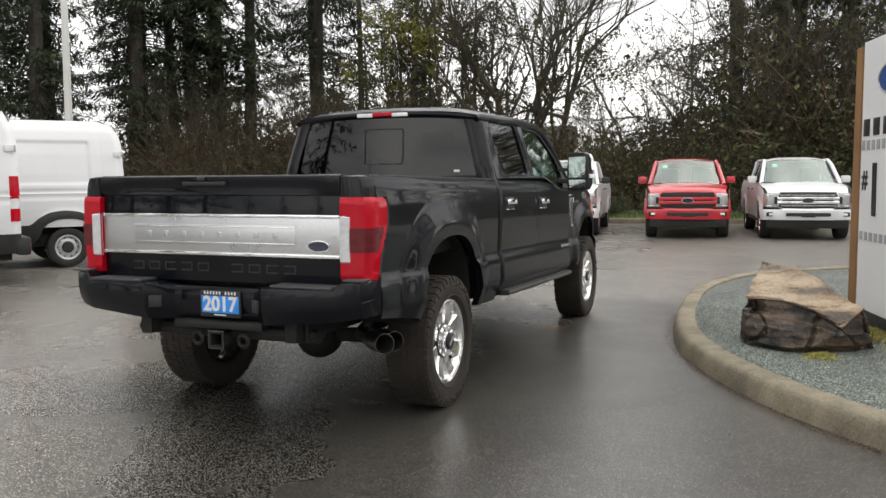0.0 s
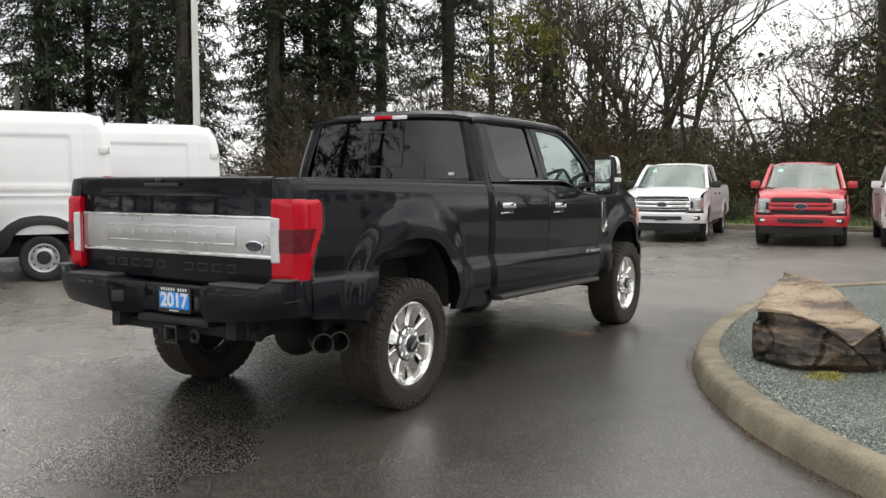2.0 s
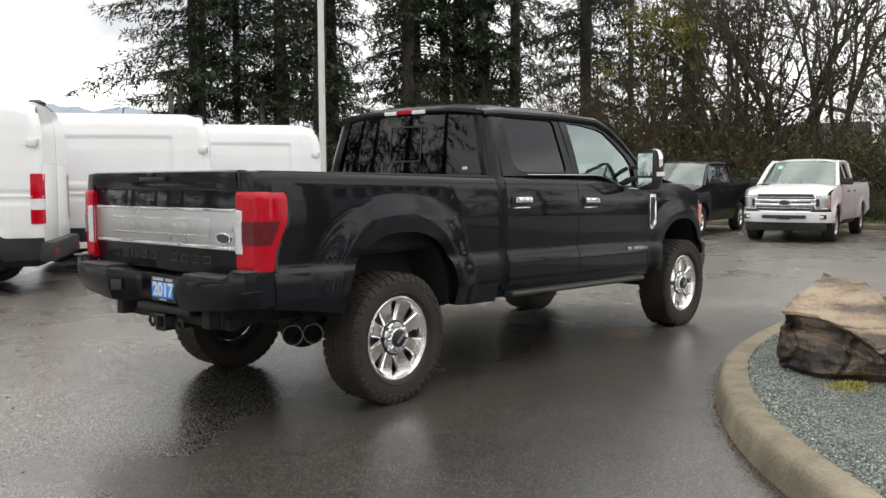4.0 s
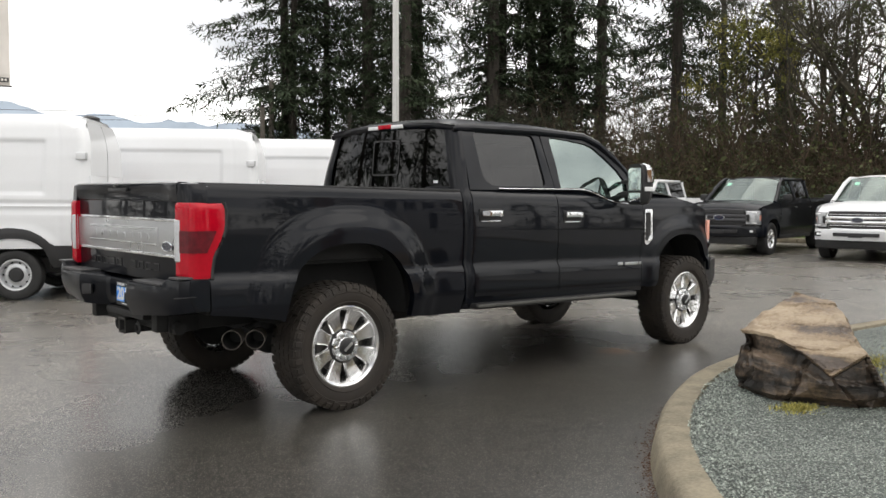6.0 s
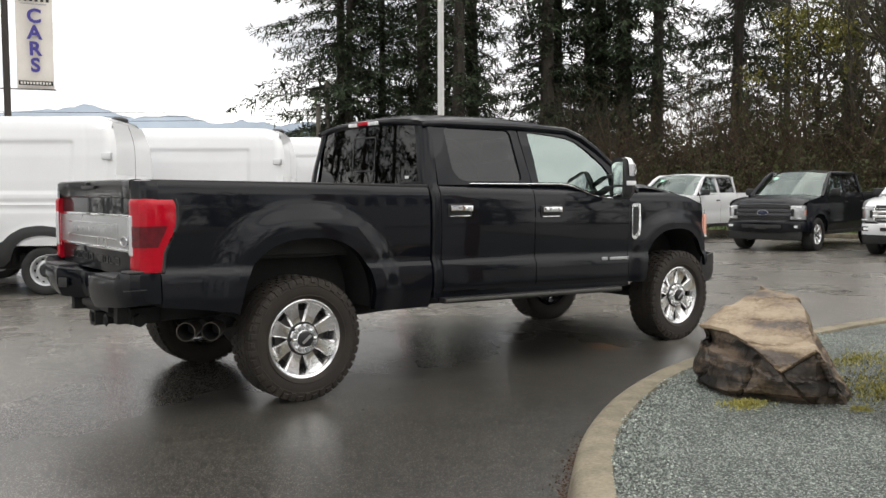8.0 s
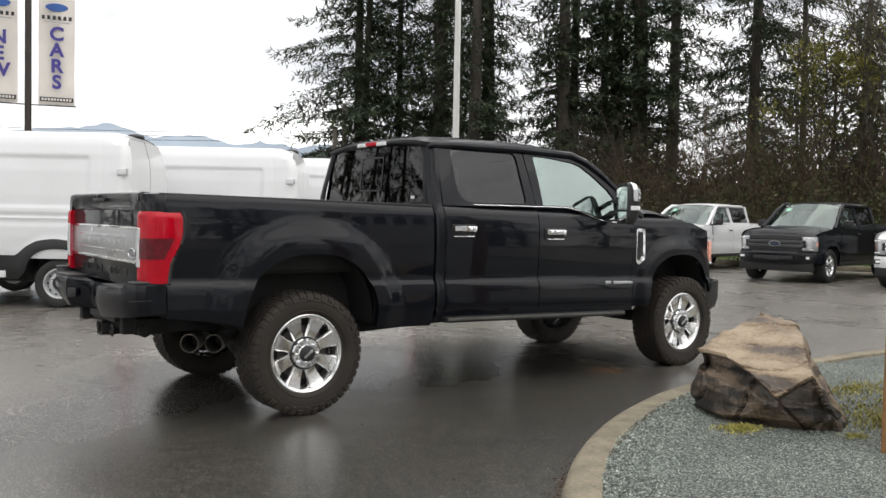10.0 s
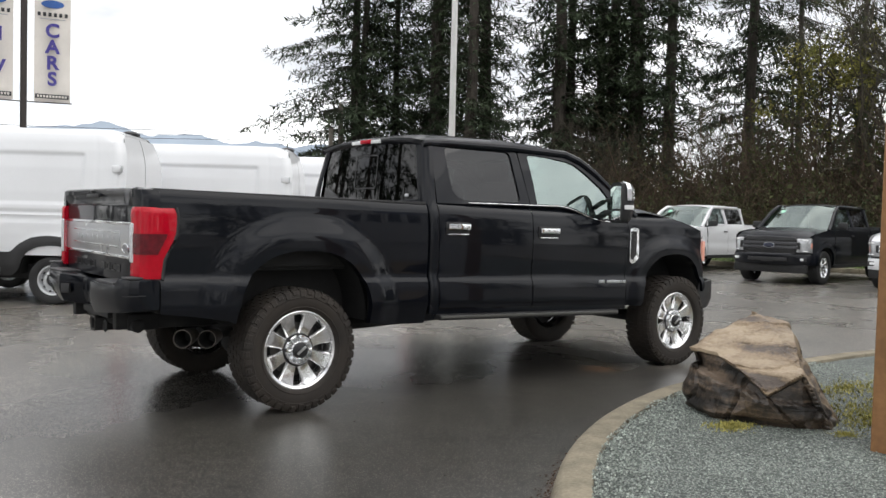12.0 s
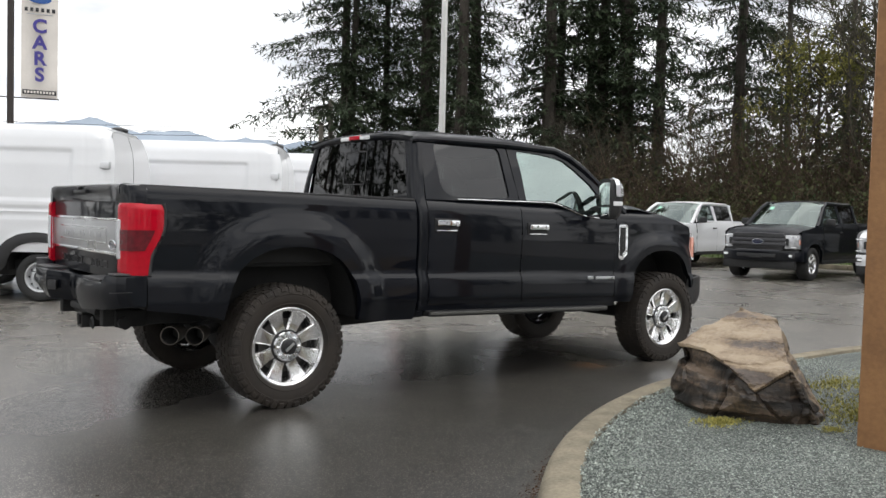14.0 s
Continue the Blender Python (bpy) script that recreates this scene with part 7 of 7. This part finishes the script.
def make_shrub(name, seed, h, w, twigs, leaves, label, twig_mat, leaf_mat):
    """A tangled thicket: arching twigs from the ground with small leaves."""
    rng = np.random.default_rng(seed)
    shrub = empty(name, label, "shrub", "thicket along the verge")
    wood, leaf = Soup(), Soup()
    for _ in range(twigs):
        o = np.array((rng.normal(0, 0.28 * w), rng.normal(0, 0.28 * w), 0.0))
        a, el = rng.uniform(0, 6.283), rng.uniform(0.5, 1.35)
        d = np.array((math.cos(a) * math.cos(el), math.sin(a) * math.cos(el), math.sin(el)))
        ln = h * rng.uniform(0.45, 1.1)
        bend = rng.normal(0, 0.25, 3) - np.array((0, 0, 0.25))
        pts = [o + d * ln * t + bend * ln * t * t for t in (0, 0.4, 0.75, 1.0)]
        wood.strip(pts, [0.020, 0.014, 0.008, 0.003], 3)
        for _ in range(6):
            t = rng.uniform(0.25, 1.0)
            q = o + d * ln * t + bend * ln * t * t
            e = unit(d + rng.normal(0, 0.8, 3)) * rng.uniform(0.2, 0.75)
            wood.strip([q, q + e], [0.008, 0.003], 3)
            for _ in range(leaves):
                r = q + e * rng.uniform(0.1, 1.1) + rng.normal(0, 0.06, 3)
                d2 = unit(rng.normal(0, 1, 3))
                leaf.blade(r, d2, unit(np.cross(d2, rng.normal(0, 1, 3))), rng.uniform(0.06, 0.16), rng.uniform(0.02, 0.05))
    part("twig_mass", wood.mesh("twig_mass", twig_mat), twig_mat, shrub)
    if leaf.v:
        part("foliage", leaf.mesh("foliage", leaf_mat), leaf_mat, shrub)
    return shrub


def plant(kinds, places):
    """Sets the first of each kind where it belongs, then copies."""
    used = set()
    for x, y, k, turn, size in places:
        m = pose(x, y, 0.1, 0, 0, turn) @ Matrix.Scale(size, 4)
        src = kinds[k]
        if k not in used:
            used.add(k)
            src.matrix_basis = m
        else:
            c = copy_thing(src, pose(0, 0, 0))
            c.matrix_basis = m


def build_woods():
    firs = [
        make_conifer("fir_tree", 11, 27, 2.6, 6.6, 0.33, "tall dark fir with very long drooping boughs", M_NEEDLE, 0.95, 0.0, 0.95),
        make_conifer("fir_tree", 12, 30, 2.6, 4.1, 0.42, "tall dense dark fir with a thick trunk", M_NEEDLE, 1.05),
        make_conifer("fir_tree", 13, 26, 4.2, 3.3, 0.24, "slender dark fir with a bare lower trunk", M_NEEDLE, 0.95),
        make_conifer("fir_tree", 14, 28, 3.0, 5.2, 0.36, "open dark fir with level boughs and sky between them", M_NEEDLE, 0.72, 0.0, 0.8),
        make_conifer("cedar_tree", 15, 20, 1.0, 3.6, 0.28, "green cedar with low drooping boughs", M_NEEDLE_B, 1.05, 0.0, 0.9),
        make_conifer("fir_tree", 16, 26, 9.5, 2.6, 0.19, "thin fir with a long bare trunk", M_NEEDLE, 0.7),
        # two lean kinds for the added trees out of view
        make_conifer("fir_tree", 17, 22, 1.5, 4.4, 0.30, "dark fir added out of view, met in the pickup's reflections", M_NEEDLE, 1.0, 0.0, 0.9, (0.6, 0.95), 0.45),
        make_conifer("cedar_tree", 18, 18, 0.8, 3.8, 0.28, "low green cedar added out of view, met in the pickup's reflections", M_NEEDLE_B, 1.0, 0.0, 0.9, (0.6, 0.95), 0.45),
        make_conifer("fir_tree", 19, 26, 3.6, 7.2, 0.36, "broad open fir with long hanging boughs", M_NEEDLE, 0.62, 0.0, 0.95, (0.55, 0.9), 1.35),
    ]
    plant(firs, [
        # the grove behind the vans, by its trunks
        (23.5, 37.3, 0, 200, 1.0), (23.3, 36.2, 2, 80, 1.05), (25.9, 36.9, 2, 200, 1.0), (26.1, 33.1, 1, 60, 0.95), (25.7, 29.6, 1, 250, 0.9), (28.8, 32.2, 1, 10, 1.0),
        (30.5, 28.1, 1, 300, 1.0), (33.1, 29.7, 2, 20, 1.2), (34.0, 27.2, 1, 120, 1.0), (34.3, 25.9, 1, 30, 1.15), (35.0, 24.3, 3, 45, 1.0),
        (42.0, 24.0, 3, 170, 1.05), (45.0, 22.8, 5, 90, 1.1), (29.0, 37.0, 1, 200, 0.95), (37.5, 31.5, 3, 340, 1.0),
        (46.5, 27.0, 3, 310, 1.0), (48.5, 20.5, 4, 260, 0.55), (38.3, 21.0, 4, 140, 0.42), (38.0, 18.8, 4, 70, 0.46), 
        (44.0, 18.5, 2, 80, 0.9), (40.0, 13.2, 4, 300, 0.6), 
        # right of the maple
        (38.8, -2.2, 1, 210, 0.9), (36.0, 14.2, 4, 30, 0.46), (35.2, 12.2, 4, 130, 0.40), (37.2, 16.4, 4, 230, 0.5), (37.5, 10.6, 4, 330, 0.38), (36.5, -7.0, 4, 10, 0.9),
        (36.6, -0.25, 8, 250, 1.0), (38.7, -5.2, 1, 33, 1.05), (42.5, 2.2, 4, 190, 0.42), (41.5, -3.0, 3, 100, 1.0), (38.5, -8.5, 0, 290, 0.7),
        (42.0, -9.0, 6, 15, 0.8), (37.0, -12.0, 7, 70, 0.6), (40.0, -14.0, 6, 180, 0.6), (35.0, -17.0, 7, 210, 0.55), (32.0, -22.0, 6, 120, 0.5),
        # trees behind the walk, added out of view to darken the pickup's reflections
        (-4, -34, 6, 0, 0.74), (3, -36, 6, 50, 0.65), (9, -33, 6, 100, 0.62), (15, -35, 6, 160, 0.60), (21, -32, 6, 220, 0.60), (27, -29, 6, 280, 0.60), (-11, -33, 6, 330, 0.89), (-18, -31, 6, 30, 0.95),
        (-25, -27, 6, 90, 1.05), (-31, -22, 6, 140, 1.05), (-35, -16, 6, 200, 0.95), (-37, -9, 6, 250, 0.89), (6, -31, 7, 20, 0.65), (12, -31, 7, 90, 0.65), (18, -30, 7, 140, 0.65), (0, -31, 7, 200, 0.72),
        (-1, -41, 6, 70, 0.85), (6, -42, 6, 170, 0.8), (12, -41, 6, 260, 0.82), (18, -40, 6, 20, 0.8), (24, -38, 6, 110, 0.8), (-8, -41, 6, 200, 0.85), (-15, -39, 6, 300, 0.85), (30, -35, 6, 190, 0.8), (9, -37, 7, 250, 0.8), (15, -38, 7, 140, 0.8), (2, -38, 7, 40, 0.8),
        (-8, -30, 7, 260, 0.78), (24, -27, 7, 300, 0.65), (30, -26, 7, 10, 0.65), (35, -27, 7, 70, 0.65),
        # firs that the rear window mirrors
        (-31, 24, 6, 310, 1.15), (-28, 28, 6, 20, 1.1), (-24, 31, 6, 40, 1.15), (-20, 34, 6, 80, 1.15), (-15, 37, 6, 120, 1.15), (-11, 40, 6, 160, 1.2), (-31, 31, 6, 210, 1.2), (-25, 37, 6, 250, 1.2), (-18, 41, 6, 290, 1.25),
        # low unseen cedars added so that the tailgate reflects dark
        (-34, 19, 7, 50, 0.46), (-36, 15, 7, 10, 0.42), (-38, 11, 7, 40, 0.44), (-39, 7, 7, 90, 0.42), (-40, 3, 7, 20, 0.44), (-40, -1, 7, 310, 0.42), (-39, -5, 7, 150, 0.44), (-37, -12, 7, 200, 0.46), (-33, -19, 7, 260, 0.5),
    ])
    bare = [
        make_bare_tree("bare_maple", 21, 15, 4, "leafless many stemmed maple behind the parked row", 5, 0, None, 0.42, 0.26),
        make_bare_tree("bare_alder", 22, 9, 3, "leafless brown young tree with fine twigs", 5, 0, None, 0.55, 0.10),
        make_bare_tree("budding_tree", 23, 13, 2, "tree with ivy and thin olive leaves", 5, 0.9, M_LEAF, 0.5, 0.18),
        make_bare_tree("budding_tree", 24, 12, 1, "tree with yellow green spring leaves", 5, 1.3, M_LEAF_Y, 0.5, 0.16),
    ]
    plant(bare, [
        (37.5, 12.4, 2, 200, 0.95), (33.6, -2.6, 1, 170, 1.5), (34.2, -0.6, 1, 260, 1.3),
        (37.8, 8.7, 0, 0, 1.0), (36.0, 10.2, 0, 100, 0.8), (33.5, 27.2, 1, 0, 1.0), (32.0, 25.4, 1, 130, 0.85), (34.8, 13.0, 2, 0, 1.0), (36.8, 16.6, 3, 0, 0.95),
        (34.0, -2.5, 1, 60, 1.15), (35.5, 0.5, 1, 220, 1.2), (34.5, -6.0, 1, 300, 1.15), (36.0, 3.0, 2, 60, 0.8), (35.0, -9.5, 2, 150, 0.9), (33.0, 18.5, 1, 10, 0.8), (35.0, 20.5, 1, 190, 0.9),
        (33.5, 4.6, 1, 80, 0.8), (33.0, -0.8, 1, 140, 1.1), (32.4, -3.4, 1, 260, 1.0), (32.6, 1.4, 1, 30, 0.9), (31.0, 25.4, 1, 200, 0.9), (30.4, 23.6, 1, 320, 0.75), (32.0, 27.6, 1, 70, 0.95), (33.8, 15.9, 3, 90, 0.85), (36.5, -4.2, 1, 20, 1.25), (34.5, -12.5, 1, 100, 1.2),
    ])
    shrubs = [
        make_shrub("thicket", 31, 3.6, 2.4, 170, 3, "tangled olive brown thicket behind the lot", M_TWIG, M_LEAF),
        make_shrub("thicket", 32, 2.6, 2.0, 130, 6, "leafy dark green shrub on the verge", M_TWIG, M_NEEDLE_B),
        make_shrub("thicket", 33, 4.2, 2.6, 210, 1, "brown leafless thicket of fine twigs", M_TWIG, M_LEAF),
    ]
    rng = np.random.default_rng(50)
    spots = []
    for i in range(36):
        y = -14 + 1.12 * i
        x = 29.2 + 1.6 * rng.uniform() + (0.0 if y < 20 else 1.5)
        spots.append((x, y, int(rng.choice((0, 1, 1, 2))), rng.uniform(0, 360), rng.uniform(0.75, 1.15)))
        if i % 2 == 0:
            spots.append((x + 3.0 + rng.uniform() * 1.5, y + rng.uniform(-0.5, 0.5), int(rng.choice((0, 2, 2))), rng.uniform(0, 360), rng.uniform(1.0, 1.45)))
    for i in range(9):
        spots.append((20.5 + 1.7 * i, 37.5 - 0.99 * i + rng.uniform(-0.6, 0.6), int(rng.choice((0, 2))), rng.uniform(0, 360), rng.uniform(0.6, 0.95)))
    for x, y, sz in ((33.5, 13.5, 1.6), (33.6, 16.6, 1.7), (33.8, 19.6, 1.7), (33.0, 22.2, 1.6), (34.0, 10.5, 1.6), (29.6, 24.6, 1.25), (30.6, 26.4, 1.35), (31.6, 28.2, 1.2), (28.8, 22.6, 1.1)):
        spots.append((x, y, 2, 37 * x, sz))
    for x, y, sz in ((33.2, -1.2, 2.0), (33.0, -3.2, 2.3), (33.6, -5.2, 2.2), (33.8, 0.8, 1.6), (34.5, 12.6, 2.0), (35.0, 15.0, 1.9)):
        spots.append((x, y, 0, 53 * x, sz))
    for i, (x, y) in enumerate(((24.9, 3.0), (25.3, 1.2), (25.1, -2.0), (25.0, 0.2))):
        spots.append((x, y, 1, 70 * i, 0.42))
    plant(shrubs, spots)


build_woods()
